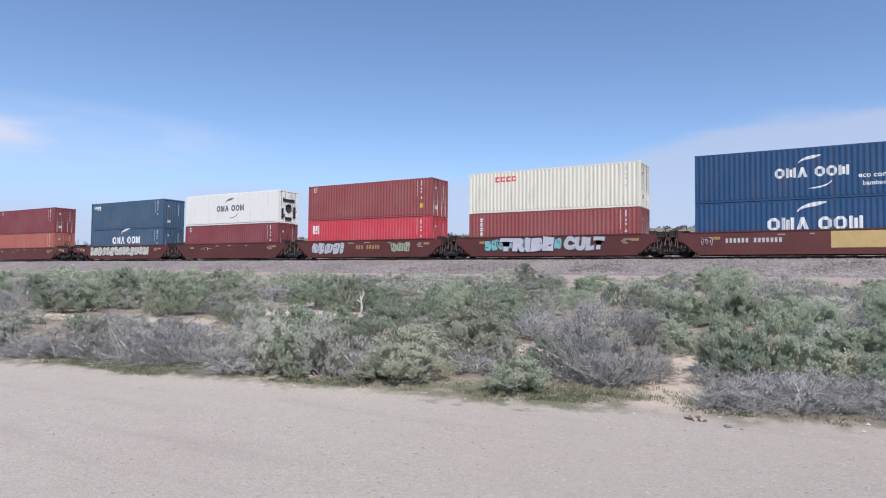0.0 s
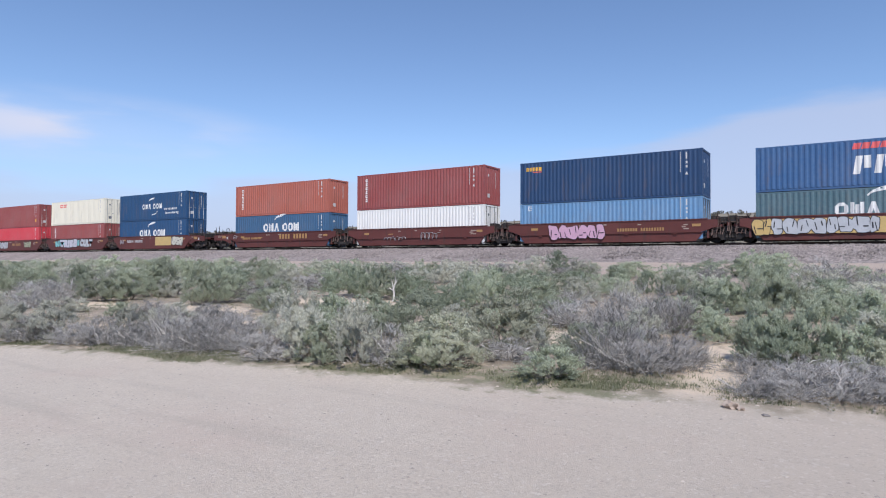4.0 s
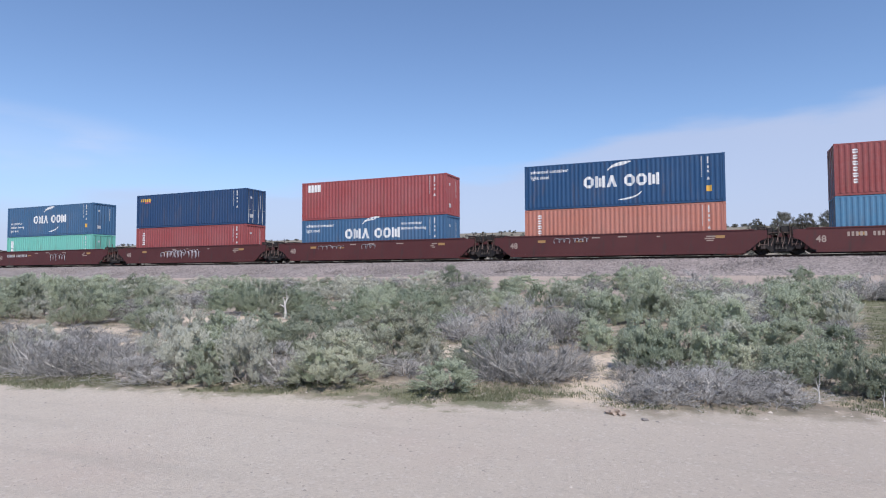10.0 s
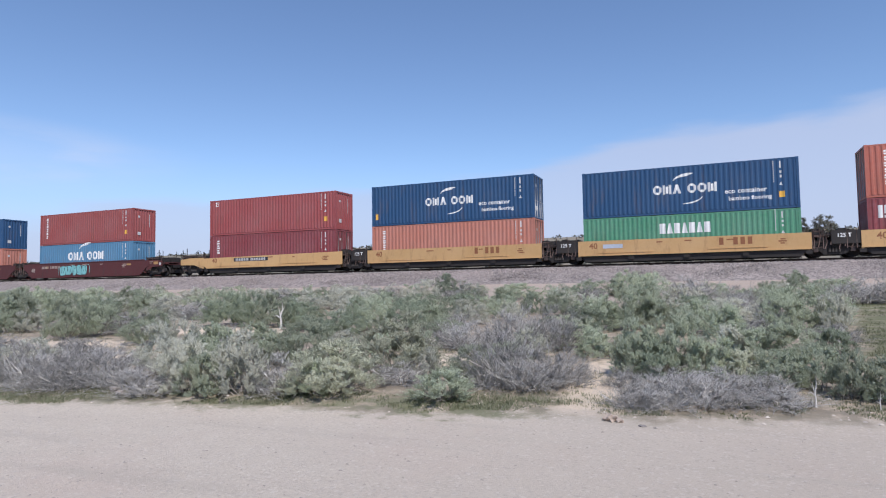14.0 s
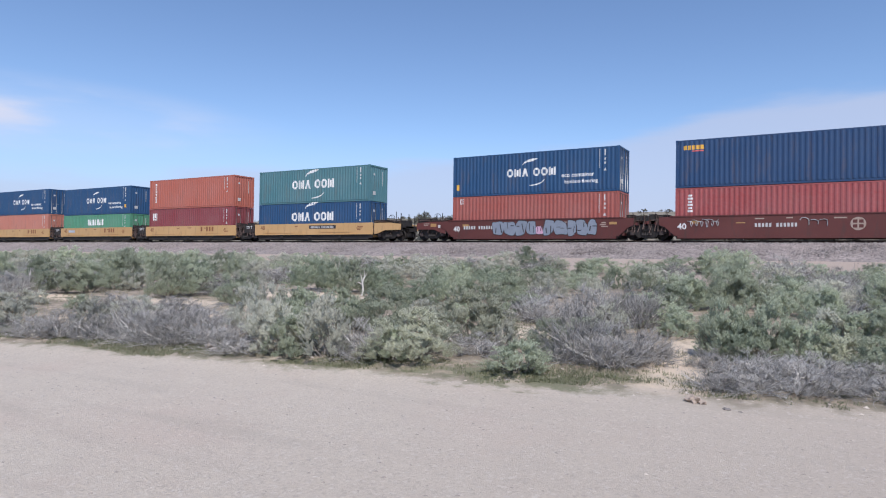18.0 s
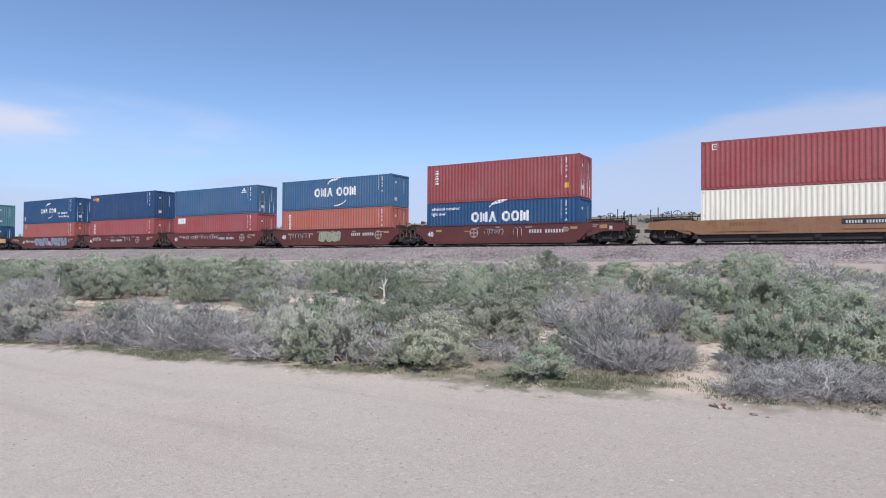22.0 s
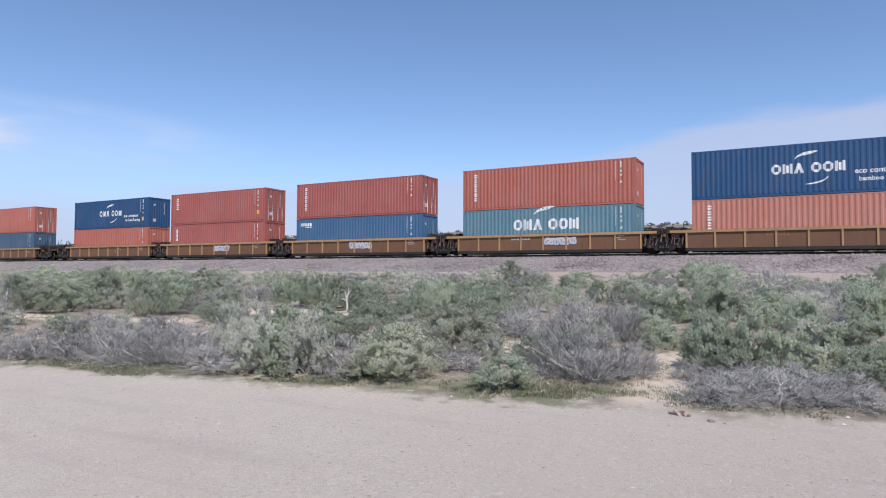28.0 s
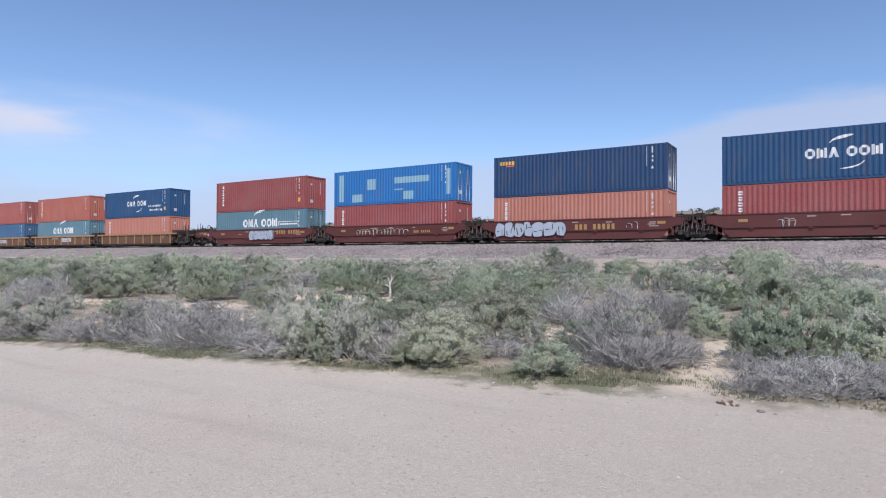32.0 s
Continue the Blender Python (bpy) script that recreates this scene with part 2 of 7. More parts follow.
LEAF = {
    "green": leaf_material("sage_leaf", (0.46, 0.497, 0.365), (0.365, 0.40, 0.287)),
    "dark": leaf_material("deep_green_leaf", (0.34, 0.385, 0.278), (0.265, 0.305, 0.213)),
    "yellow": leaf_material("straw_green_leaf", (0.485, 0.49, 0.37), (0.405, 0.415, 0.305)),
    "grey": leaf_material("grey_leaf", (0.53, 0.525, 0.44), (0.44, 0.44, 0.36)),
}
GRASS = leaf_material("verge_grass", (0.185, 0.20, 0.112), (0.25, 0.245, 0.155))
STRAW = leaf_material("straw_grass", (0.27, 0.26, 0.175), (0.20, 0.20, 0.125))
PEBBLE = leaf_material("pebble_stone", (0.47, 0.41, 0.35), (0.37, 0.32, 0.275), 0.7, 1.15, 0.0)
CLOD = surface("sandy_clod", (0.43, 0.35, 0.285), (0.30, 0.23, 0.18), 0.95, 3, 25, 0.8)
DARKSTONE = surface("dark_stone", (0.17, 0.155, 0.145), (0.25, 0.22, 0.20), 0.9, 3, 25, 0.5)
DRY = leaf_material("dry_twig_ends", (0.355, 0.34, 0.318), (0.275, 0.262, 0.245), through_light=0.1)
# pale grey leaf: the haze of distance is put into the colour
FARLEAF = leaf_material("haze_greyed_leaf", (0.185, 0.18, 0.14), (0.225, 0.215, 0.17))


# bare patches of clean sand: middle and half widths
BARE = [(-15.2, 11.6, 2.6, 0.7), (-12.0, 9.9, 1.2, 0.7), (-13.6, 15.2, 1.9, 0.9), (-19.5, 10.6, 1.6, 0.6), (-4.7, 11.3, 0.7, 0.8), (-1.75, 10.2, 0.5, 1.6), (-1.5, 8.6, 0.45, 0.9)]


def ground_material():
    """Gravel lay-by, grassy verge, sandy scrub soil, and desert, blended by where they lie."""
    m = bpy.data.materials.new("desert_ground")
    m.use_nodes = True
    n, l = m.node_tree.nodes, m.node_tree.links
    b = n["Principled BSDF"]
    b.inputs["Roughness"].default_value = 0.95
    c = n.new("ShaderNodeTexCoord")
    sep = n.new("ShaderNodeSeparateXYZ")
    l.new(c.outputs["Object"], sep.inputs[0])

    def noise_at(scale, detail=5, rough=0.6):
        k = n.new("ShaderNodeTexNoise")
        k.inputs["Scale"].default_value, k.inputs["Detail"].default_value, k.inputs["Roughness"].default_value = scale, detail, rough
        l.new(c.outputs["Object"], k.inputs["Vector"])
        return k.outputs[0]

    def mathn(op, a, v):
        k = put(n, "ShaderNodeMath", operation=op)
        if isinstance(a, (int, float)):
            k.inputs[0].default_value = a
        else:
            l.new(a, k.inputs[0])
        if isinstance(v, (int, float)):
            k.inputs[1].default_value = v
        else:
            l.new(v, k.inputs[1])
        return k.outputs[0]

    def ranged(a, lo, hi, out_lo=0.0, out_hi=1.0):
        k = put(n, "ShaderNodeMapRange", interpolation_type="SMOOTHSTEP", i_1=lo, i_2=hi, i_3=out_lo, i_4=out_hi)
        l.new(a, k.inputs[0])
        return k.outputs[0]

    def mixc(fac, a, col):
        k = put(n, "ShaderNodeMix", data_type="RGBA")
        l.new(fac, k.inputs[0])
        for i, v in ((6, a), (7, col)):
            if isinstance(v, tuple):
                k.inputs[i].default_value = (*v, 1)
            else:
                l.new(v, k.inputs[i])
        return k.outputs[2]

    fine, mid, wide, grit = noise_at(38, 6, 0.7), noise_at(3.2), noise_at(0.45), noise_at(120, 3, 0.7)
    road = mixc(ranged(fine, 0.35, 0.68), (0.545, 0.475, 0.39), (0.43, 0.368, 0.30))
    road = mixc(ranged(mid, 0.42, 0.75, 0.0, 0.55), road, (0.555, 0.488, 0.40))
    road = mixc(ranged(wide, 0.46, 0.72, 0.0, 0.6), road, (0.485, 0.39, 0.322))
    # darker to the right: rougher gravel, with lens falloff put into the colour
    road = mixc(ranged(mathn("ADD", sep.outputs[0], mathn("MULTIPLY", mid, 3.0)), -4.5, 3.5, 0.0, 0.55), road, (0.42, 0.352, 0.288))
    road = mixc(ranged(grit, 0.58, 0.70, 0.0, 0.35), road, (0.31, 0.265, 0.225))
    road = mixc(ranged(grit, 0.30, 0.42, 0.4, 0.0), road, (0.63, 0.57, 0.49))
    lane = put(n, "ShaderNodeMapping", i_2=(0, 0, -0.18), i_3=(0.22, 1.9, 1.0))
    l.new(c.outputs["Object"], lane.inputs[0])
    ruts = n.new("ShaderNodeTexNoise")
    ruts.inputs["Scale"].default_value, ruts.inputs["Detail"].default_value = 1.0, 4
    l.new(lane.outputs[0], ruts.inputs["Vector"])
    road = mixc(ranged(ruts.outputs[0], 0.52, 0.70, 0.0, 0.5), road, (0.40, 0.345, 0.285))
    cell = n.new("ShaderNodeTexVoronoi")
    cell.inputs["Scale"].default_value = 34
    l.new(c.outputs["Object"], cell.inputs["Vector"])
    tone = n.new("ShaderNodeSeparateColor")
    l.new(cell.outputs["Color"], tone.inputs[0])
    road = mixc(ranged(tone.outputs[0], 0.86, 0.94, 0.0, 0.22), road, (0.27, 0.23, 0.20))
    road = mixc(ranged(tone.outputs[1], 0.90, 0.95, 0.0, 0.25), road, (0.66, 0.61, 0.55))
    sand = mixc(ranged(fine, 0.3, 0.7), (0.54, 0.435, 0.33), (0.43, 0.345, 0.26))
    # dry litter; the shade between shrubs is also put into its dark colour
    litter_shade = mathn("ADD", ranged(mid, 0.36, 0.56, 0.0, 0.72), 0.0)
    clean = None
    for px, py, rx, ry in BARE:
        m_at = put(n, "ShaderNodeMapping", i_1=(-px / rx, -py / ry, 0), i_3=(1 / rx, 1 / ry, 0))
        l.new(c.outputs["Object"], m_at.inputs[0])
        size = put(n, "ShaderNodeVectorMath", operation="LENGTH")
        l.new(m_at.outputs[0], size.inputs[0])
        one = ranged(mathn("ADD", size.outputs["Value"], mathn("MULTIPLY", mathn("SUBTRACT", mid, 0.5), 1.4)), 0.75, 1.35, 1.0, 0.0)
        clean = one if clean is None else mathn("MAXIMUM", clean, one)
    litter_shade = mathn("MULTIPLY", litter_shade, mathn("SUBTRACT", 1.0, mathn("MULTIPLY", clean, 0.85)))
    sand = mixc(litter_shade, sand, (0.17, 0.15, 0.115))
    sand = mixc(mathn("MULTIPLY", ranged(wide, 0.44, 0.62, 0.1, 0.55), mathn("SUBTRACT", 1.0, clean)), sand, (0.25, 0.205, 0.155))
    sand = mixc(mathn("MULTIPLY", clean, ranged(fine, 0.3, 0.7, 0.95, 0.6)), sand, (0.64, 0.525, 0.40))
    edge = mathn("SUBTRACT", sep.outputs[1], mathn("MULTIPLY", mathn("MINIMUM", sep.outputs[0], 3.0), 0.185))
    edge = mathn("ADD", edge, mathn("MULTIPLY", mathn("SUBTRACT", mid, 0.5), 1.1))
    edge = mathn("ADD", edge, mathn("MULTIPLY", mathn("SUBTRACT", wide, 0.5), 0.9))
    soil = mixc(ranged(edge, 7.82, 8.3), road, sand)
    green = mathn("MULTIPLY", ranged(edge, 7.72, 8.05), ranged(edge, 8.6, 9.4, 1.0, 0.0))
    green = mathn("MULTIPLY", mathn("MULTIPLY", green, ranged(wide, 0.36, 0.55)), ranged(sep.outputs[0], -2.6, -1.6, 1.0, 0.3))
    soil = mixc(mathn("MULTIPLY", green, mathn("MULTIPLY", ranged(fine, 0.3, 0.6, 0.6, 0.95), ranged(noise_at(2.3, 4, 0.65), 0.38, 0.58, 0.15, 1.0))), soil, (0.165, 0.168, 0.095))
    strip = put(n, "ShaderNodeMapping", i_3=(0.35, 1.6, 1.0))
    l.new(c.outputs["Object"], strip.inputs[0])
    bands = n.new("ShaderNodeTexNoise")
    bands.inputs["Scale"].default_value, bands.inputs["Detail"].default_value, bands.inputs["Roughness"].default_value = 1.7, 6, 0.7
    l.new(strip.outputs[0], bands.inputs["Vector"])
    inside = mathn("ADD", mathn("SUBTRACT", sep.outputs[0], mathn("MULTIPLY", sep.outputs[1], 0.155)), mathn("SUBTRACT", wide, 0.5))
    lawn = mathn("MULTIPLY", ranged(inside, -0.2, 0.5), mathn("MULTIPLY", ranged(sep.outputs[1], 10.0, 13.0), ranged(sep.outputs[1], 26.0, 29.0, 1.0, 0.0)))
    soil = mixc(mathn("MULTIPLY", lawn, ranged(bands.outputs[0], 0.40, 0.54, 0.25, 0.95)), soil, (0.125, 0.135, 0.062))
    dirt = mixc(ranged(fine, 0.3, 0.7), (0.42, 0.345, 0.29), (0.34, 0.275, 0.23))
    soil = mixc(ranged(mathn("ADD", sep.outputs[1], mathn("MULTIPLY", mid, 4.0)), 27.5, 32.0), soil, dirt)
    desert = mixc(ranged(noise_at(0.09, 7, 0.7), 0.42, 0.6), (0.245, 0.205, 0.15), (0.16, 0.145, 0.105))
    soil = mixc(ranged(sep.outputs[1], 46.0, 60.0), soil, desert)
    l.new(soil, b.inputs["Base Color"])
    bp = n.new("ShaderNodeBump")
    bp.inputs["Strength"].default_value, bp.inputs["Distance"].default_value = 0.75, 0.02
    l.new(mathn("ADD", fine, mathn("MULTIPLY", grit, 0.5)), bp.inputs["Height"])
    l.new(bp.outputs[0], b.inputs["Normal"])
    return m


GROUND = ground_material()


def ballast_material():
    """Crushed stone: each stone its own grey, with paler dusty stretches."""
    m = surface("ballast_stone", (0.18, 0.155, 0.145), (0.29, 0.25, 0.232), 0.95, 0.3, 9.0, 0.8, mixing=0.8, dist=0.06)
    n, l = m.node_tree.nodes, m.node_tree.links
    b = n["Principled BSDF"]
    old = b.inputs["Base Color"].links[0].from_socket
    c = n.new("ShaderNodeTexCoord")
    v = n.new("ShaderNodeTexVoronoi")
    v.inputs["Scale"].default_value = 8.5
    l.new(c.outputs["Object"], v.inputs["Vector"])
    sep = n.new("ShaderNodeSeparateColor")
    l.new(v.outputs["Color"], sep.inputs[0])
    r = put(n, "ShaderNodeMapRange", i_1=0.0, i_2=1.0, i_3=0.72, i_4=1.42)
    l.new(sep.outputs[0], r.inputs[0])
    h = n.new("ShaderNodeHueSaturation")
    l.new(r.outputs[0], h.inputs["Value"])
    l.new(old, h.inputs["Color"])
    l.new(h.outputs[0], b.inputs["Base Color"])
    return m


BALLAST = ballast_material()


# ---- building helpers ----
def raw(name, verts, faces, smooth=False):
    me = bpy.data.meshes.new(name)
    me.from_pydata([tuple(v) for v in verts], [], faces)
    me.validate()
    if smooth:
        me.shade_smooth()
    return me


CUBE_F = [(0, 3, 2, 1), (4, 5, 6, 7), (0, 1, 5, 4), (1, 2, 6, 5), (2, 3, 7, 6), (3, 0, 4, 7)]


def boxes(name, *specs):
    """One mesh of boxes, each (x0, x1, y0, y1, z0, z1)."""
    v, f = [], []
    for x0, x1, y0, y1, z0, z1 in specs:
        k = len(v)
        v += [(x0, y0, z0), (x1, y0, z0), (x1, y1, z0), (x0, y1, z0), (x0, y0, z1), (x1, y0, z1), (x1, y1, z1), (x0, y1, z1)]
        f += [tuple(i + k for i in q) for q in CUBE_F]
    return raw(name, v, f)


def prism(name, outline, y0, y1):
    """An outline in x and z, drawn out from y0 to y1."""
    n = len(outline)
    v = [(x, y0, z) for x, z in outline] + [(x, y1, z) for x, z in outline]
    f = [tuple(range(n)), tuple(range(2 * n - 1, n - 1, -1))] + [(i, i + n, (i + 1) % n + n, (i + 1) % n) for i in range(n)]
    return raw(name, v, f)


def tube(name, paths, sides=5):
    """One mesh of round bars along paths of (point, radius)."""
    v, f = [], []
    for path in paths:
        k = len(v)
        for i, (p, r) in enumerate(path):
            a = Vector(path[max(i - 1, 0)][0])
            b = Vector(path[min(i + 1, len(path) - 1)][0])
            d = (b - a).normalized()
            u = d.cross(Vector((0, 0, 1)) if abs(d.z) < 0.9 else Vector((1, 0, 0))).normalized()
            w = d.cross(u)
            for s in range(sides):
                q = 2 * math.pi * s / sides
                v.append(Vector(p) + (u * math.cos(q) + w * math.sin(q)) * r)
        for i in range(len(path) - 1):
            for s in range(sides):
                f.append((k + i * sides + s, k + i * sides + (s + 1) % sides, k + (i + 1) * sides + (s + 1) % sides, k + (i + 1) * sides + s))
        f.append(tuple(k + s for s in range(sides)))
        f.append(tuple(k + (len(path) - 1) * sides + s for s in reversed(range(sides))))
    return raw(name, v, f, True)


MESHES = {}


def cached(key, make):
    if key not in MESHES:
        MESHES[key] = make()
    return MESHES[key]


def piece(name, mesh, material, parent=None, at=(0, 0, 0), label="", turn=0.0, kind=""):
    """One mesh object under its thing or part, with its own material on a shared mesh."""
    if not mesh.materials:
        mesh.materials.append(material)
    ob = new(name, mesh)
    if mesh.materials[0] != material:
        ob.material_slots[0].link = "OBJECT"
        ob.material_slots[0].material = material
    ob.parent = parent
    ob.location = at
    ob.rotation_euler = (0, 0, turn)
    return tagged(ob, label, kind=kind)


# ---- ground, ballast and track ----
RUN = [-3000, -60, 0, 7.6, 8.6, 14, 20, 30, 35, 38, 46, 60, 110, 200, 330, 600, 1500, 4000]
RISE = [-2, -0.3, 0, 0, 0.1, 0.28, 0.48, 0.95, 1.35, 1.78, 1.95, 2.2, 5.5, 14, 25, 30, 20, 0]
SIDE = 40.96          # near side of the containers
AXIS = SIDE + 1.219   # middle of the track
RAIL = 2.87           # top of the rails


def gz(x, y):
    """The ground's height: a flat lay-by, a scrub slope up to the railway, and desert that rises beyond."""
    k = min(max((25 - y) / 16, 0), 1)
    u = y - max(0.185 * min(x, 3), -4) * k
    z = float(np.interp(u, RUN, RISE))
    scrub = min(max((u - 8.2) / 1.5, 0), 1) * min(max((37 - y) / 3, 0), 1)
    z += scrub * 0.09 * noise.noise((x * 0.45, y * 0.45, 3.1)) + scrub * 0.03 * noise.noise((x * 1.9, y * 1.9, 7.7))
    if 0 <= u <= 9:
        z += 0.012 * noise.noise((x * 0.5, y * 0.5, 1.3))
    if y > 48:
        far = min((y - 48) / 150, 1)
        z += far * (1.1 * noise.noise((x * 0.02, y * 0.02, 5.0)) + 5.0 * min(y / 600, 1.5) * noise.noise((x * 0.0045, y * 0.004, 9.0)))
    return z


def spaced(stops):
    """Grid lines: from stop to stop at the spacing given with each."""
    out = [stops[0][0]]
    for (a, step), (b, _) in zip(stops, stops[1:]):
        n = max(1, round((b - a) / step))
        out += [a + (b - a) * (i + 1) / n for i in range(n)]
    return out


gx = spaced([(-4000, 800), (-800, 120), (-200, 15), (-80, 2.5), (-30, 0.5), (6, 2.5), (40, 20), (200, 150), (800, 800), (4000, 1)])
gy = spaced([(-3000, 700), (-200, 40), (-10, 2.0), (2, 0.4), (12, 0.6), (26, 1.2), (48, 4), (120, 12), (360, 60), (900, 400), (4000, 1)])
nx = len(gx)
ground = new("ground", raw("ground", [(x, y, gz(x, y)) for y in gy for x in gx], [(j * nx + i, j * nx + i + 1, (j + 1) * nx + i + 1, (j + 1) * nx + i) for j in range(len(gy) - 1) for i in range(nx - 1)], True))
ground.data.materials.append(GROUND)
tagged(ground, "pale gravel lay-by, sandy scrub soil and rising desert", "ground", kind="structure")

PROFILE = [(37.0, 1.55), (38.2, 2.02), (39.0, 2.25), (39.8, 2.46), (40.4, 2.64), (40.8, 2.715), (42.2, 2.68), (43.6, 2.715), (44.0, 2.62), (45.0, 2.3), (46.4, 1.80)]
bx = spaced([(-700, 8), (-140, 0.6), (40, 8), (500, 1)])
bv = []
for x in bx:
    for y, z in PROFILE:
        w = 0.0 if y in (37.0, 46.4) else 1.0
        foot = (0.22 * noise.noise((x * 0.9, 0, 8)) + 0.15 * noise.noise((x * 3.3, 0, 9))) if y == 38.2 else 0.0
        bv.append((x, y + foot + 0.16 * w * noise.noise((x * 0.7, y, 2)), z + 0.05 * w * noise.noise((x * 2.1, y * 2.1, 4)) + 0.10 * (0 < PROFILE.index((y, z)) < 4) * noise.noise((x * 0.3, y * 0.4, 6))))
npf = len(PROFILE)
ballast = new("ballast", raw("ballast", bv, [(i * npf + j, (i + 1) * npf + j, (i + 1) * npf + j + 1, i * npf + j + 1) for i in range(len(bx) - 1) for j in range(npf - 1)], True))
ballast.data.materials.append(BALLAST)
tagged(ballast, "bed of grey-brown crushed stone under the railway", "ballast", kind="structure")



def crushed(seed, n):
    """Loose stones over the near shoulder of the ballast."""
    rng = np.random.default_rng(seed)
    ys, zs = [p[0] for p in PROFILE], [p[1] for p in PROFILE]
    v, f = [], []
    for i in range(n):
        x = 18 - 95 * rng.random() ** 1.25
        y = 37.9 + 2.9 * rng.random() ** 0.8
        s = rng.uniform(0.035, 0.085)
        z = float(np.interp(y, ys, zs)) - 0.02
        k = len(v)
        a = rng.uniform(0, 6.28)
        for j in range(4):
            r = s * rng.uniform(0.7, 1.25)
            v.append((x + r * math.cos(a + j * 1.571), y + r * math.sin(a + j * 1.571), z + rng.uniform(-0.02, 0.02)))
        v.append((x + s * rng.uniform(-0.4, 0.4), y - s * 0.2, z + s * rng.uniform(0.7, 1.3)))
        f += [(k + j, k + (j + 1) % 4, k + 4) for j in range(4)]
    ob = new("ballast_stones", raw("ballast_stones", v, f))
    ob.data.materials.append(CRUSHED)
    return tagged(ob, "loose crushed grey and pinkish stones on the bank", "stones", kind="stuff")


CRUSHED = leaf_material("crushed_stone", (0.25, 0.215, 0.20), (0.19, 0.162, 0.152), 0.62, 1.3, 0.0)
crushed(61, 24000)

track = new("railway_track")
track.location = (0, AXIS, RAIL)
tagged(track, "straight steel railway track on weathered sleepers", "track", kind="structure")
rail_mesh = prism("rail", [(-0.07, -0.17), (0.07, -0.17), (0.07, -0.155), (0.012, -0.13), (0.012, -0.045), (0.036, -0.035), (0.036, -0.004), (0.028, 0), (-0.028, 0), (-0.036, -0.004), (-0.036, -0.035), (-0.012, -0.045), (-0.012, -0.13), (-0.07, -0.155)], -700, 500)
for s in (-1, 1):
    r = piece("rail", rail_mesh, RUST, track, (0, s * 0.753, 0), "rusty steel rail with a worn top")
    r.rotation_euler = (0, 0, -math.pi / 2)
    r.location = (0, s * 0.753, 0)

# ---- train ----
LONG, WIDE = 12.192, 2.438
HI, LO = 2.896, 2.591
FLOOR = 0.27            # container floor over the rails
PITCH = 0.278
TRAIN = []              # things that run with the train: (object, place along the train, height over the rails)


def wave(x):
    """Depth of the pressed wall behind its crests, at x along it."""
    p = (x % PITCH) / PITCH
    if p < 0.26:
        return 0.0
    if p < 0.5:
        return 0.036 * (p - 0.26) / 0.24
    if p < 0.76:
        return 0.036
    return 0.036 * (1 - (p - 0.76) / 0.24)


def wave_stops(a, b):
    out = [a]
    k = math.floor(a / PITCH)
    while k * PITCH < b:
        for q in (0, 0.26, 0.5, 0.76):
            x = (k + q) * PITCH
            if a + 1e-4 < x < b - 1e-4:
                out.append(x)
        k += 1
    return out + [b]


def pressed(name, a, b, z0, z1, thick=0.004):
    """A pressed wall from a to b in x, its crests at y = 0 and the troughs behind."""
    xs = wave_stops(a, b)
    v = [(x, wave(x), z) for x in xs for z in (z0, z1)] + [(x, wave(x) + thick, z) for x in xs for z in (z0, z1)]
    n = 2 * len(xs)
    f = []
    for i in range(len(xs) - 1):
        p = 2 * i
        f += [(p, p + 2, p + 3, p + 1), (n + p, n + p + 1, n + p + 3, n + p + 2), (p + 1, p + 3, n + p + 3, n + p + 1), (p, n + p, n + p + 2, p + 2)]
    return raw(name, v, f)


def draped(name, polys, flat=False):
    """Paint on a pressed wall: outlines in x and z, cut where the wall bends and laid on it."""
    bm = bmesh.new()
    for poly in polys:
        bm.faces.new([bm.verts.new((x, 0, z)) for x, z in poly])
    if not flat:
        a, b = min(v.co.x for v in bm.verts), max(v.co.x for v in bm.verts)
        for x in wave_stops(a, b)[1:-1]:
            bmesh.ops.bisect_plane(bm, geom=bm.verts[:] + bm.edges[:] + bm.faces[:], plane_co=(x, 0, 0), plane_no=(1, 0, 0))
        for v in bm.verts:
            v.co.y = wave(v.co.x)
    bmesh.ops.recalc_face_normals(bm, faces=bm.faces[:])
    if sum(f.normal.y for f in bm.faces) > 0:
        bmesh.ops.reverse_faces(bm, faces=bm.faces[:])
    me = bpy.data.meshes.new(name)
    bm.to_mesh(me)
    bm.free()
    return me


def rect(x0, x1, z0, z1):
    return [(x0, z0), (x1, z0), (x1, z1), (x0, z1)]


def crescent(cx, cz, r, a0, a1, thick):
    n = 10
    out = []
    for i in range(n + 1):
        a = radians(a0 + (a1 - a0) * i / n)
        out.append((cx + r * math.cos(a), cz + r * 0.55 * math.sin(a)))
    for i in range(n, -1, -1):
        a = radians(a0 + (a1 - a0) * i / n)
        t = thick * math.sin(math.pi * (0.08 + 0.84 * (i / n) ** 1.6))
        out.append((cx + (r - t) * math.cos(a), cz + (r - t) * 0.55 * math.sin(a) - 0.2 * t))
    return out


def ring(x, b, z0, z1):
    """A rounded frame, as an upper and a lower half."""
    k, t, cz = b * 0.32, b * 0.30, (z0 + z1) / 2
    up = [(x, cz), (x, z1 - k), (x + k, z1), (x + b - k, z1), (x + b, z1 - k), (x + b, cz), (x + b - t, cz), (x + b - t, z1 - k), (x + b - k, z1 - t), (x + k, z1 - t), (x + t, z1 - k), (x + t, cz)]
    return [up, [(p, 2 * cz - q) for p, q in reversed(up)]]


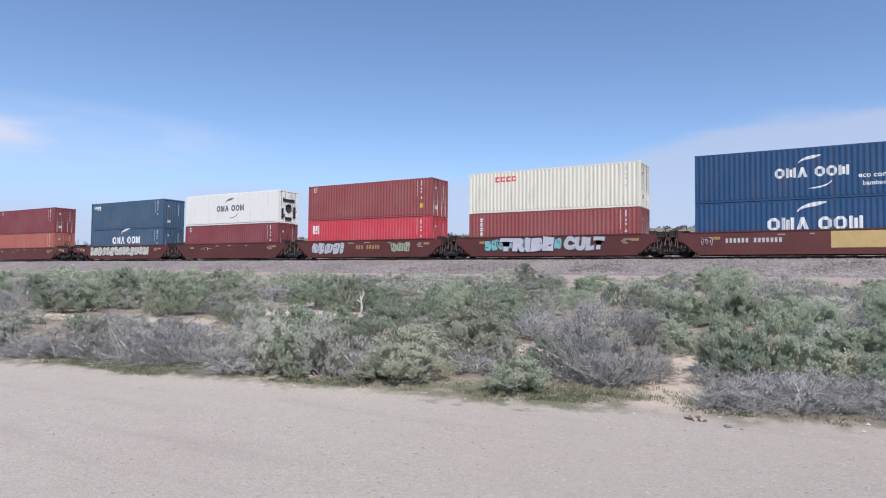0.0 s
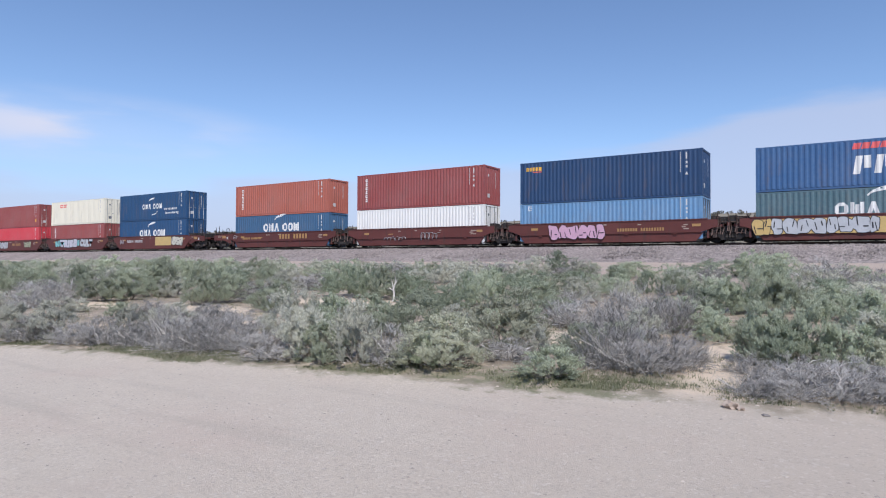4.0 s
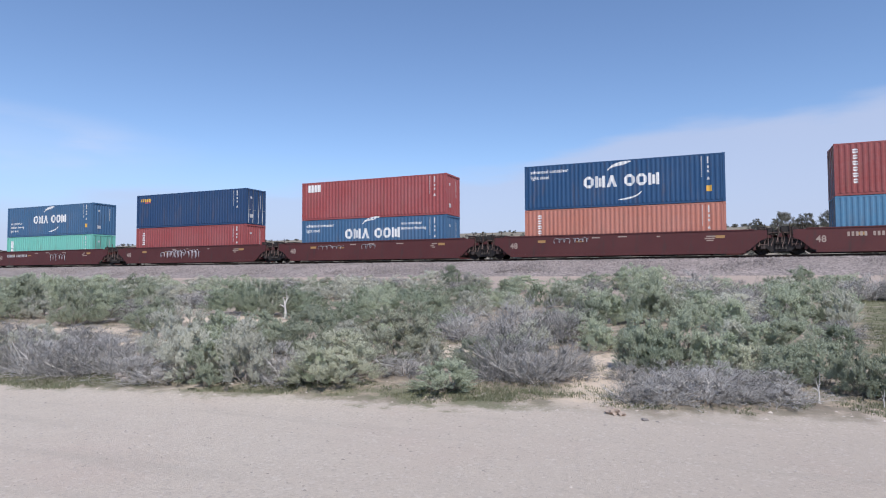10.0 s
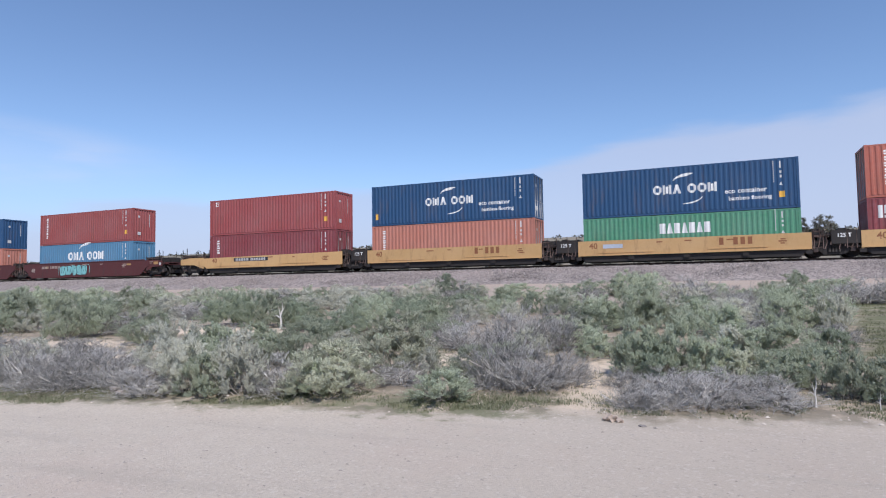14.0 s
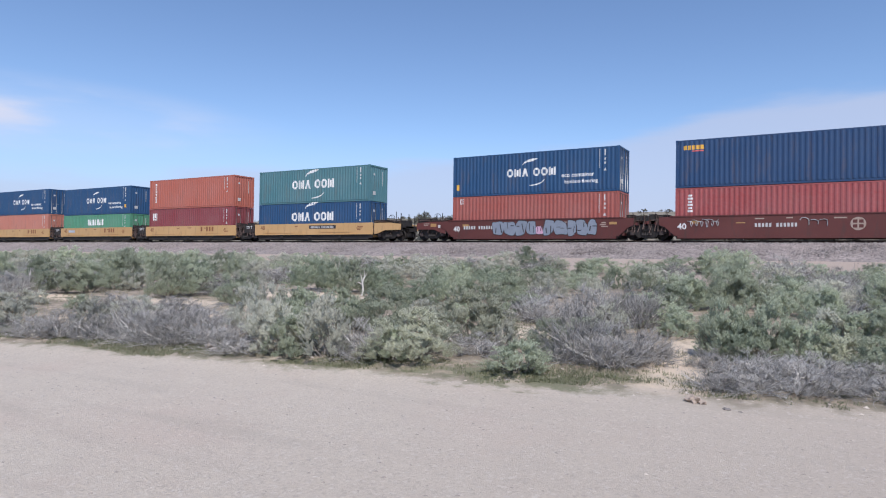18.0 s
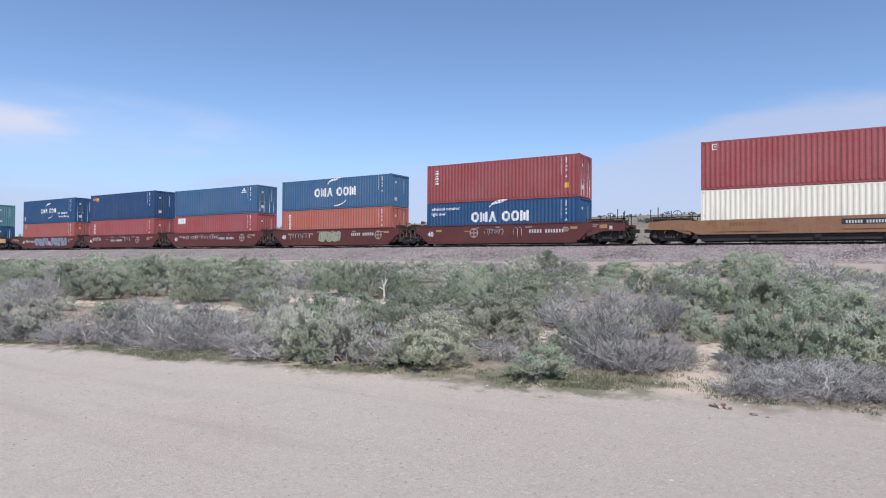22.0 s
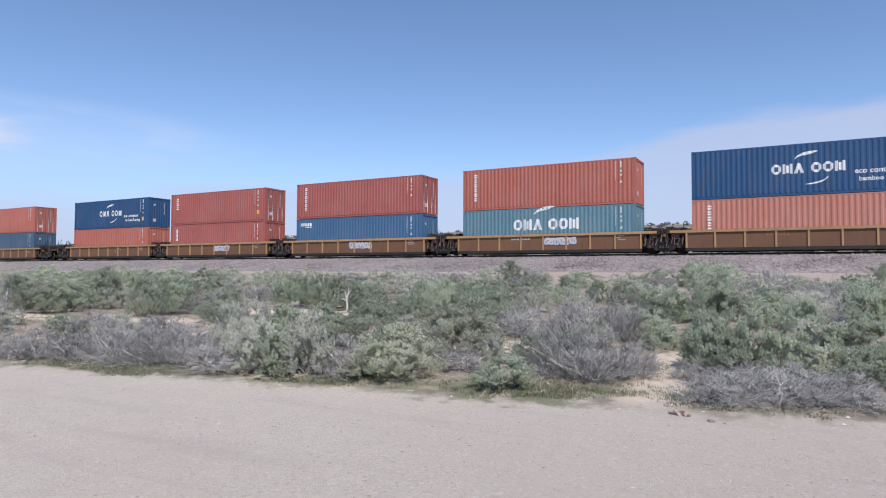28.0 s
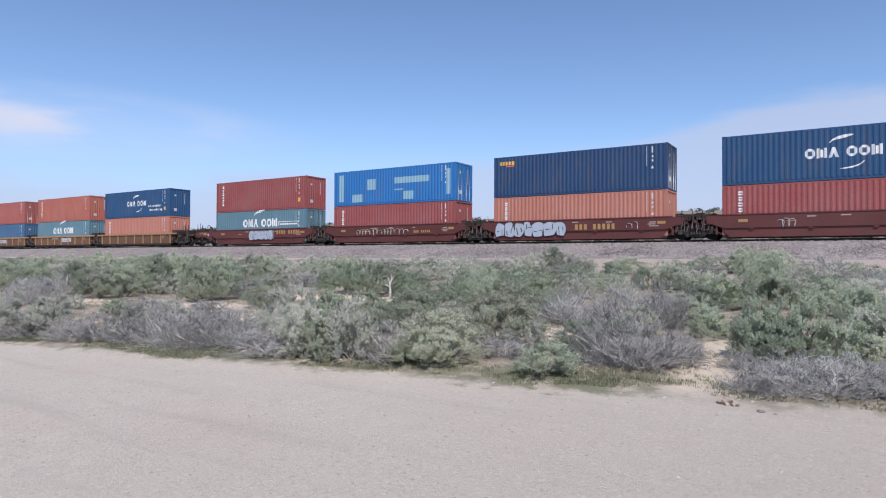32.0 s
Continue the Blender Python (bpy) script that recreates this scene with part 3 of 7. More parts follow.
def marque(cx, cz, w, h):
    """A shipping mark: six plain shapes in two groups, and two sweeping crescents; one list of outlines for each."""
    u = w / 7.2
    out = []
    for i in range(6):
        x = cx - w / 2 + i * u * 1.13 + (u * 0.55 if i > 2 else 0)
        b = u * 0.98
        z0, z1 = cz - h / 2, cz + h / 2
        if i == 2:
            out.append([[(x, z0), (x + b * 0.33, z0), (x + b * 0.5, z0 + h * 0.5), (x + b * 0.67, z0), (x + b, z0), (x + b * 0.64, z1), (x + b * 0.36, z1)]])
        elif i in (1, 5):
            out.append([rect(x, x + b * 0.29, z0, z1), rect(x + b * 0.36, x + b * 0.64, z0 + h * 0.08, z1 - h * 0.16), rect(x + b * 0.71, x + b, z0, z1)])
        else:
            out.append(ring(x, b, z0, z1))
    out.append([crescent(cx + 0.08 * w, cz + h * 0.72, w * 0.27, 165, 78, w * 0.065)])
    out.append([crescent(cx + 0.02 * w, cz - h * 0.72, w * 0.27, -15, -102, w * 0.065)])
    return out


def lettering(body, size, align="LEFT"):
    """Flat outlines of a readable text, as a mesh in x and y."""
    cu = bpy.data.curves.new("text", "FONT")
    cu.body, cu.size, cu.align_x, cu.space_line, cu.resolution_u, cu.offset = body, size, align, 0.95, 2, size * 0.022
    ob = new("text", cu)
    bpy.context.view_layer.update()
    me = bpy.data.meshes.new_from_object(ob.evaluated_get(bpy.context.evaluated_depsgraph_get()))
    bpy.data.objects.remove(ob)
    me.transform(Matrix.Rotation(math.pi / 2, 4, "X"))
    return me


def text_decal(body, x, z, size, drape=True, key=None):
    def make():
        me = lettering(body, size)
        bm = bmesh.new()
        bm.from_mesh(me)
        for v in bm.verts:
            v.co.x += x
            v.co.z += z
        if drape:
            a, b = min(v.co.x for v in bm.verts), max(v.co.x for v in bm.verts)
            for s in wave_stops(a, b)[1:-1]:
                bmesh.ops.bisect_plane(bm, geom=bm.verts[:] + bm.edges[:] + bm.faces[:], plane_co=(s, 0, 0), plane_no=(1, 0, 0))
            for v in bm.verts:
                v.co.y = wave(v.co.x)
        bm.to_mesh(me)
        bm.free()
        return me
    return cached(("text", body, x, z, size, drape), make)


def decals(kind, h):
    """The painted marks of one kind on a container wall: a list of (part name, mesh, material, label)."""
    L = LONG
    def d(name, polys, material, label="", flat=False):
        return (name, cached(("decal", kind, name, h), lambda: draped(name, polys, flat)), material, label)
    def blocks(name, groups, material, label=""):
        return [(name, cached(("decal", kind, name, i, h), lambda q=q: draped(name, q)), material, label) for i, q in enumerate(groups)]
    if kind in ("mark", "mark_grey", "bigmark", "lowmark", "deepmark"):
        small = kind in ("mark", "mark_grey")
        z = {"bigmark": h * 0.55, "lowmark": h - 1.12, "deepmark": h - 1.36}.get(kind, h * 0.52)
        shapes = marque(6.1, z, 3.6, 0.56) if small else marque(6.2, z, 4.6, 0.74)
        ink, tone = (GREYINK, "grey") if kind == "mark_grey" else (WHITE, "white")
        names = ["mark_shape"] * 6 + ["mark_crescent"] * 2
        return [(nm, cached(("mark", kind, i, h), lambda nm=nm, q=q: draped(nm, q, kind == "mark_grey")), ink, tone + (" painted shape" if i < 6 else " painted crescent")) for i, (nm, q) in enumerate(zip(names, shapes))]
    if kind == "eco":
        return [("lettering", text_decal("eco container", 8.3, h * 0.36, 0.40), WHITE, "white words"), ("lettering", text_decal("bamboo flooring", 8.5, h * 0.36 - 0.42, 0.34), WHITE, "white words")]
    if kind == "eco_right":
        return [("lettering", text_decal("eco container", 8.6, h * 0.80, 0.30), WHITE, "white words"), ("lettering", text_decal("bamboo flooring", 8.6, h * 0.80 - 0.36, 0.30), WHITE, "white words")]
    if kind == "eco_left":
        return [("lettering", text_decal(w, 0.45, h * 0.42 - i * 0.36, 0.30), WHITE, "white words") for i, w in enumerate(("eco container", "bamboo flooring", "light steel"))]
    if kind == "advanced":
        return [("lettering", text_decal("advanced container", 0.4, h * 0.82, 0.32), WHITE, "white words"), ("lettering", text_decal("light steel", 0.4, h * 0.82 - 0.38, 0.32), WHITE, "white words")]
    if kind == "column":
        p = []
        for i in range(6):
            z, w = h * 0.88 - i * 0.33, 0.13 - 0.02 * (i % 2)
            p += [[(1 - w, z - 0.10), (1 + w, z - 0.10), (1 + w, z - 0.04), (1 + w * 0.5, z), (1 - w * 0.5, z), (1 - w, z - 0.04)], [(1 - w, z - 0.15), (1 - w, z - 0.21), (1 - w * 0.5, z - 0.25), (1 + w * 0.5, z - 0.25), (1 + w, z - 0.21), (1 + w, z - 0.15)]]
        return blocks("mark_shape", [p[i:i + 2] for i in range(0, len(p), 2)], WHITE, "white painted shape")
    if kind == "three":
        p = [q for i in range(3) for q in (rect(0.70, 1.0, h * 0.86 - i * 0.38 - 0.30, h * 0.86 - i * 0.38 - 0.18), rect(0.74, 0.96, h * 0.86 - i * 0.38 - 0.12, h * 0.86 - i * 0.38))]
        return blocks("mark_shape", [p[i:i + 2] for i in range(0, len(p), 2)], WHITE, "white painted shape")
    if kind in ("word_amber", "word_white"):
        m = AMBER if kind == "word_amber" else WHITE
        p = [rect(0.45 + i * 0.24, 0.64 + i * 0.24, h * 0.88 - 0.26, h * 0.88) for i in range(5)]
        return blocks("mark_shape", [[q] for q in p], m, ("amber" if m is AMBER else "white") + " painted shape") + [d("shipping_line", [rect(0.95, 1.6, h * 0.88 - 0.38, h * 0.88 - 0.31)], WHITE if kind == "word_white" else PINKINK)]
    if kind == "box":
        p = [rect(0.55 + i * 0.3, 0.82 + i * 0.3, h * 0.74, h * 0.93) for i in range(4)]
        return blocks("mark_shape", [[q] for q in p], WHITE, "white painted field")
    if kind == "boxes":
        return blocks("mark_shape", [[rect(0.5, 0.72, h * 0.62, h * 0.86)], [rect(0.78, 1.0, h * 0.70, h * 0.86)], [rect(0.78, 1.0, h * 0.62, h * 0.67)], [rect(1.06, 1.2, h * 0.62, h * 0.86)]], WHITE, "white painted shape")
    if kind == "small":
        return [d("shipping_mark", [rect(0.62, 0.9, h * 0.82, h * 0.84), rect(0.62, 0.9, h * 0.92, h * 0.94), rect(0.62, 0.66, h * 0.84, h * 0.92), rect(0.74, 0.9, h * 0.87, h * 0.89)], WHITE, "small white painted emblem")]
    if kind == "upright_box":
        return blocks("mark_shape", [[rect(0.62, 0.95, h * 0.25, h * 0.40)], [rect(0.62, 0.95, h * 0.43, h * 0.56)], [rect(0.62, 0.95, h * 0.59, h * 0.86)]], WHITE, "white painted field")
    if kind == "emblem":
        return [d("shipping_mark", [rect(10.1, 10.6, h * 0.80, h * 0.84), rect(10.0, 10.7, h * 0.74, h * 0.775), rect(10.28, 10.42, h * 0.84, h * 0.91)], WHITE, "small white painted emblem")]
    if kind == "pink":
        return blocks("mark_shape", [[rect(2.05 + i * 0.42, 2.39 + i * 0.42, h * 0.74, h * 0.78), rect(2.05 + i * 0.42, 2.39 + i * 0.42, h * 0.83, h * 0.87), rect(2.05 + i * 0.42, 2.17 + i * 0.42, h * 0.78, h * 0.83)] for i in range(4)], PINKINK, "faded red painted shape")
    if kind == "stripes":
        p = [[(4.7 + i * 0.42, h * 0.80), (5.06 + i * 0.42, h * 0.80), (5.16 + i * 0.42, h * 0.93), (4.8 + i * 0.42, h * 0.93)] for i in range(7)]
        q = []
        for i in range(3):
            x = 4.75 + i * 0.95
            q += [[(x, h * 0.28), (x + 0.32, h * 0.28), (x + 0.46, h * 0.66), (x + 0.14, h * 0.66)], rect(x + 0.36, x + 0.86, h * 0.28, h * 0.40) if i == 2 else rect(x + 0.50, x + 0.82, h * 0.40, h * 0.66)]
        return blocks("mark_slash", [[r] for r in p], PINKINK, "red painted slash") + blocks("mark_shape", [q[i:i + 2] for i in range(0, len(q), 2)], WHITE, "large white painted shape")
    if kind == "patches":
        p = [rect(0.55, 1.03, 0.35, h * 0.90), rect(2.0, 3.1, 0.25, 0.9), rect(3.56, 4.5, h * 0.42, h * 0.72), rect(6.4, 9.76, h * 0.55, h * 0.72), rect(7.3, 8.24, 0.3, 0.95), rect(6.4, 7.3, 1.06, 1.16), rect(11.3, 11.7, 0.5, h * 0.85)]
        return [("paint_patch", cached(("patch", i, h), lambda q=q: draped("paint_patch", [q])), FADED, "faded patch where marks were painted over") for i, q in enumerate(p)]
    if kind == "word_serif":
        p = [rect(4.6 + i * 0.42, 4.94 + i * 0.42, h * 0.56, h * 0.80) if i % 2 == 0 else [(4.6 + i * 0.42, h * 0.56), (4.94 + i * 0.42, h * 0.56), (4.82 + i * 0.42, h * 0.80), (4.72 + i * 0.42, h * 0.80)] for i in range(7)]
        return blocks("mark_shape", [[q] for q in p], WHITE, "white painted shape")
    if kind == "codes":
        p = [rect(L - 1.32, L - 1.27, h * 0.52 + i * 0.115, h * 0.52 + i * 0.115 + 0.08) for i in range(11)] + [rect(L - 0.98, L - 0.90, h * 0.80, h * 0.94), rect(L - 0.98, L - 0.88, h * 0.70, h * 0.75), rect(L - 0.98, L - 0.88, h * 0.61, h * 0.66), [(L - 1.02, h * 0.46), (L - 0.84, h * 0.46), (L - 0.93, h * 0.53)]]
        return [d("code_column", p, CODEINK, "columns of small white code marks")]
    if kind == "long_box":
        z = h - 1.42
        return [d("painted_frame", [rect(8.7, 11.2, z + 0.32, z + 0.37), rect(8.7, 8.76, z, z + 0.32), rect(11.14, 11.2, z, z + 0.32), rect(8.9, 11.0, z + 0.06, z + 0.18)], WHITE, "long white painted frame")]
    if kind == "tag":
        return [d("warning_label", [rect(L - 1.05, L - 0.75, h * 0.22, h * 0.34)], AMBER, "amber warning label")]
    if kind == "tag_left":
        return [d("warning_label", [rect(0.3, 0.5, h * 0.16, h * 0.30)], AMBER, "amber warning label")]
    return []


def container(s, base, colour, h, marks, doors, label):
    """A forty-foot steel box with its left end at s along the train and its floor at base over the rails."""
    m = PAINT[colour]
    reefer = "mark_grey" in marks
    low = h == LO
    box = new("container")
    tagged(box, label, "container", "containers on the train")
    y0, y1 = -WIDE / 2, WIDE / 2
    L = LONG
    # corner posts, rails and headers
    post = cached(("post",h), lambda: prism("corner_post", [(0, 0.118), (0.13, 0.118), (0.13, h - 0.118), (0, h - 0.118)], 0, 0.14))
    for x in (0.0, L - 0.13):
        for y in (y0, y1 - 0.14):
            piece("corner_post", post, m, box, (x, y, 0))
    side_rail = cached("side_rail", lambda: boxes("side_rail", (0.178, L - 0.178, 0, 0.06, 0, 0.08)))
    sill_rail = cached("sill_rail", lambda: boxes("bottom_rail", (0.178, L - 0.178, 0, 0.06, 0, 0.15)))
    header = cached("header", lambda: boxes("end_header", (0, 0.09, 0.162, WIDE - 0.162, 0, 0.11)))
    for y in (y0 + 0.002, y1 - 0.062):
        inset = 0.045 if y < 0 else -0.045
        piece("top_rail", side_rail, m, box, (0, y + inset * 0.8, h - 0.084))
        piece("bottom_rail", sill_rail, m, box, (0, y + inset, 0.004))
    for x in (0.004, L - 0.094):
        piece("end_header", header, m, box, (x, y0, h - 0.114))
        piece("end_sill", header, m, box, (x, y0, 0.004))
    cast = cached("cast", lambda: boxes("corner_casting", (0, 0.178, 0, 0.162, 0, 0.118)))
    for x in (-0.003, L - 0.175):
        for y in (y0 - 0.003, y1 - 0.159):
            for z in (-0.002, h - 0.116):
                piece("corner_casting", cast, m, box, (x, y, z))
    if reefer:
        wall = cached(("flat", h), lambda: boxes("side_wall", (0.13, L - 0.13, 0, 0.03, 0.154, h - 0.084)))
    else:
        wall = cached(("wall", h), lambda: pressed("side_wall", 0.13, L - 0.13, 0.154, h - 0.084))
    piece("side_wall", wall, m, box, (0, y0 + 0.014, 0))
    far = piece("side_wall", wall, m, box, (L, y1 - 0.014, 0))
    far.rotation_euler = (0, 0, math.pi)
    roof = cached("roof", lambda: boxes("roof_panel", (0.1, L - 0.1, 0.065, WIDE - 0.065, 0, 0.02)))
    piece("roof_panel", roof, m, box, (0, y0, h - 0.05))
    floor = cached("floor", lambda: boxes("floor_frame", (0.1, L - 0.1, 0.065, WIDE - 0.065, 0, 0.1)))
    piece("floor_frame", floor, RUNNING, box, (0, y0, 0.03))
    # ends: pressed wall at one end, doors with lock rods at the other
    end = cached(("end", h), lambda: pressed("end_wall", 0.14, WIDE - 0.14, 0.12, h - 0.118))
    leaf = cached(("leaf", h), lambda: boxes("door_leaf", (0, 0.05, 0.02, WIDE / 2 - 0.145, 0.125, h - 0.125), (0.05, 0.058, 0.1, WIDE / 2 - 0.22, h * 0.55, h * 0.80), (0.05, 0.058, 0.1, WIDE / 2 - 0.22, h * 0.15, h * 0.48)))
    rod = cached(("rod", h), lambda: tube("lock_rod", [[((0, 0, 0.06), 0.024), ((0, 0, h - 0.07), 0.024)], [((0, 0, h * 0.40), 0.02), ((0.02, 0.24, h * 0.40), 0.02)]], 5))
    right_door = doors
    if right_door:
        e = piece("end_wall", end, m, box, (0.03, y1, 0))
        e.rotation_euler = (0, 0, -math.pi / 2)
        for k in (0, 1):
            piece("door_leaf", leaf, m, box, (L - 0.075, y0 + 0.13 if k == 0 else 0.0, 0))
        for y in (-0.88, -0.36, 0.30, 0.82):
            piece("lock_rod", rod, GALV, box, (L - 0.005, y, 0), "galvanised lock rod")
    else:
        e = piece("end_wall", end, m, box, (L - 0.03, y0, 0))
        e.rotation_euler = (0, 0, math.pi / 2)
        for k in (0, 1):
            q = piece("door_leaf", leaf, m, box, (0.075, y1 - 0.13 if k == 0 else 0.0, 0))
            q.rotation_euler = (0, 0, math.pi)
        for y in (-0.82, -0.30, 0.36, 0.88):
            q = piece("lock_rod", rod, GALV, box, (0.005, y, 0), "galvanised lock rod")
            q.rotation_euler = (0, 0, math.pi)
    if reefer:
        unit = cached("unit", lambda: boxes("cooling_unit", (0, 0.03, 0.5, WIDE - 0.5, 1.9, 2.15), (0, 0.03, 0.35, 0.6, 0.4, 1.3), (0, 0.03, 1.8, 2.1, 0.5, 1.5), (0, 0.03, 0.8, 1.6, 0.25, 0.55)))
        piece("cooling_unit", unit, RUNNING, box, (L + 0.004, y0, 0), "dark cooling machinery grilles")
        fan = cached("fan", lambda: tube("fan", [[((0, 0, 0), 0.36), ((0.04, 0, 0), 0.36)]], 16))
        piece("fan", fan, RUNNING, box, (L + 0.002, 0, 1.35), "round dark fan grille")
    # painted marks lie on the pressed wall
    for kind in marks + ["codes"]:
        for name, mesh, material, text in decals(kind, h):
            piece(name, mesh, material, box, (0, y0 + 0.010, 0), text, kind="stuff" if name == "code_column" else "")
    # code marks on the end that shows
    endmark = cached(("endmark", h), lambda: boxes("code_column", (0, 0.006, 1.75, 1.80, h * 0.45, h * 0.85), (0, 0.006, 0.55, 0.75, h * 0.72, h * 0.78), (0, 0.006, 0.5, 0.85, h * 0.18, h * 0.28)))
    piece("code_column", endmark, CODEINK if colour not in ("white", "cream", "chalk") else GREYINK, box, (L - 0.022 if right_door else L - 0.034, y0, 0), "small code marks on the end", kind="stuff")
    TRAIN.append((box, s, base))
    return box


def graffiti(parent, colour, x0, x1, z0, z1, seed, edge="black"):
    """Sprayed puffy shapes in a row, with dark gaps; no letters."""
    rnd = random.Random(seed)
    h = z1 - z0
    polys, rims, inner = [], [], []

    def soft(t, k):
        return math.copysign(abs(t) ** k, t)

    x = x0
    while x < x1 - 0.25:
        w = min(rnd.uniform(0.62, 0.98) * h, x1 - x)
        cx, cz, a, b = x + w / 2, (z0 + z1) / 2 + rnd.uniform(-0.03, 0.03), rnd.uniform(0, 6.28), rnd.uniform(0, 6.28)
        lean = rnd.uniform(-0.14, 0.2)

        def ring(grow):
            out = []
            for i in range(28):
                q = 2 * math.pi * i / 28
                r = 1 + 0.07 * math.sin(2 * q + a) + 0.06 * math.sin(3 * q + b) + 0.05 * math.sin(5 * q + a - b)
                px, pz = (w * 0.47 * r + grow) * soft(math.cos(q), 0.6), (h * 0.47 * r + grow) * soft(math.sin(q), 0.6)
                out.append((cx + px + lean * pz, cz + pz))
            return out

        polys.append(ring(0.0))
        rims.append(ring(0.035))
        for k in range(2):
            u, v = cx + (k - 0.5) * 0.42 * w + rnd.uniform(-0.06, 0.06) * w, cz + rnd.uniform(-0.22, 0.22) * h
            t, g = rnd.uniform(0.018, 0.035), rnd.uniform(0.14, 0.30) * h
            tilt = rnd.uniform(-0.3, 0.3) * g
            if rnd.random() < 0.35:
                t, g, tilt = g * 0.6, t, 0.0
            inner.append([(u - t - tilt, v - g), (u + t - tilt, v - g), (u + t + tilt, v + g), (u - t + tilt, v + g)])
        x += w * rnd.uniform(0.93, 1.0)
    for i, shape in enumerate(polys):
        piece("graffiti_outline", draped("graffiti_outline", [rims[i]], True), SPRAY[edge], parent, (0, -1.344 - 0.001 * (i % 3), 0), edge + " sprayed outline")
        piece("graffiti_shape", draped("graffiti_shape", [shape], True), SPRAY[colour], parent, (0, -1.350 - 0.004 * (i % 2), 0), colour + " sprayed puffy shape")
    if inner:
        piece("spray_line", draped("spray_line", inner, True), SPRAY["black" if edge == "black" else "slate"], parent, (0, -1.360, 0), "dark sprayed strokes", kind="stuff")


def word_mesh(body, x0, x1, z0, z1, fat):
    """A plump sprayed word that fills its place."""
    cu = bpy.data.curves.new("text", "FONT")
    cu.body, cu.size, cu.resolution_u, cu.space_character = body, 1.0, 3, 1.17
    cu.offset = fat
    ob = new("text", cu)
    bpy.context.view_layer.update()
    me = bpy.data.meshes.new_from_object(ob.evaluated_get(bpy.context.evaluated_depsgraph_get()))
    bpy.data.objects.remove(ob)
    xs, ys = [v.co.x for v in me.vertices], [v.co.y for v in me.vertices]
    a, b, c, d = min(xs), max(xs), min(ys), max(ys)
    for v in me.vertices:
        u, w = (v.co.x - a) / (b - a), (v.co.y - c) / (d - c)
        wob = 0.05 * math.sin(u * 17.0)
        v.co = (x0 + (x1 - x0) * u + 0.10 * (w - 0.5) * (z1 - z0), 0.0, z0 + (z1 - z0) * (w * (1 + wob) + 0.04 * math.sin(u * 9.0)))
    return me


def tag_word(parent, colour, x0, x1, z0, z1, body, edge="black"):
    piece("graffiti_outline", word_mesh(body, x0 - 0.05, x1 + 0.05, z0 - 0.04, z1 + 0.04, 0.13), SPRAY[edge], parent, (0, -1.362, 0), edge + " sprayed outline")
    piece("graffiti_word", word_mesh(body, x0, x1, z0, z1, 0.10), SPRAY[colour], parent, (0, -1.368, 0), colour + " sprayed word")


def scrawl(parent, colour, x0, x1, z0, z1, seed):
    """Thin looping spray-can lines."""
    rnd = random.Random(seed)
    paths = []
    n = max(1, round((x1 - x0) / 1.4))
    for i in range(n):
        a, b = x0 + (x1 - x0) * i / n, x0 + (x1 - x0) * (i + rnd.uniform(0.75, 1.05)) / n
        turns = max(2, round((b - a) / rnd.uniform(0.28, 0.42)))
        amp = [rnd.uniform(0.35, 1.0) for k in range(turns + 2)]
        width, ph = rnd.uniform(0.10, 0.2), rnd.uniform(0, 6.28)
        line = []
        for k in range(turns * 9 + 1):
            s = k / 9
            m = amp[int(s)] + (amp[int(s) + 1] - amp[int(s)]) * (s - int(s))
            q = 2 * math.pi * s + ph
            line.append(((a + (b - a) * s / turns + width * math.sin(q + 0.6 * math.sin(q)), 0, (z0 + z1) / 2 + (z1 - z0) * 0.5 * m * math.cos(q)), 0.019))
        paths.append(line)
    piece("spray_line", tube("spray_line", paths, 3), SPRAY[colour], parent, (0, -1.352, 0), "thin looping sprayed lines", kind="stuff")


def truck_meshes():
    wheel = []
    for s in (-1, 1):
        wheel.append([((0, s * 0.66, 0), 0.445), ((0, s * 0.70, 0), 0.445), ((0, s * 0.705, 0), 0.42), ((0, s * 0.79, 0), 0.415)])
    wheel.append([((0, -0.95, 0), 0.075), ((0, 0.95, 0), 0.075)])
    MESHES["wheelset"] = tube("wheelset", wheel, 18)
    MESHES["hub"] = boxes("bearing_cap", (-0.11, 0.11, -1.12, -0.93, -0.11, 0.11), (-0.05, 0.05, -1.14, -1.12, -0.05, 0.05))
    frame_line = [(-1.22, 0.00), (-1.16, 0.22), (-0.74, 0.27), (-0.44, 0.44), (0.44, 0.44), (0.74, 0.27), (1.16, 0.22), (1.22, 0.00), (0.98, -0.10), (0.72, -0.06), (0.52, -0.27), (-0.52, -0.27), (-0.72, -0.06), (-0.98, -0.10)]
    MESHES["side_frame"] = prism("side_frame", frame_line, -0.07, 0.07)
    MESHES["spring"] = tube("spring", [[((0, 0, -0.12), 0.07), ((0, 0, 0.16), 0.07)]], 8)
    # long low boxes: filler added where the truck's openings lie in shade
    MESHES["bolster"] = boxes("truck", (-0.28, 0.28, -1.0, 1.0, 0.16, 0.40), (-0.5, 0.5, -0.35, 0.35, 0.40, 0.52), (-1.30, 1.30, -0.55, 0.55, -0.16, 0.12), (-1.45, 1.45, -0.30, 0.30, 0.12, 0.159))


truck_meshes()
WHEELS = []
AXLE = 0.445


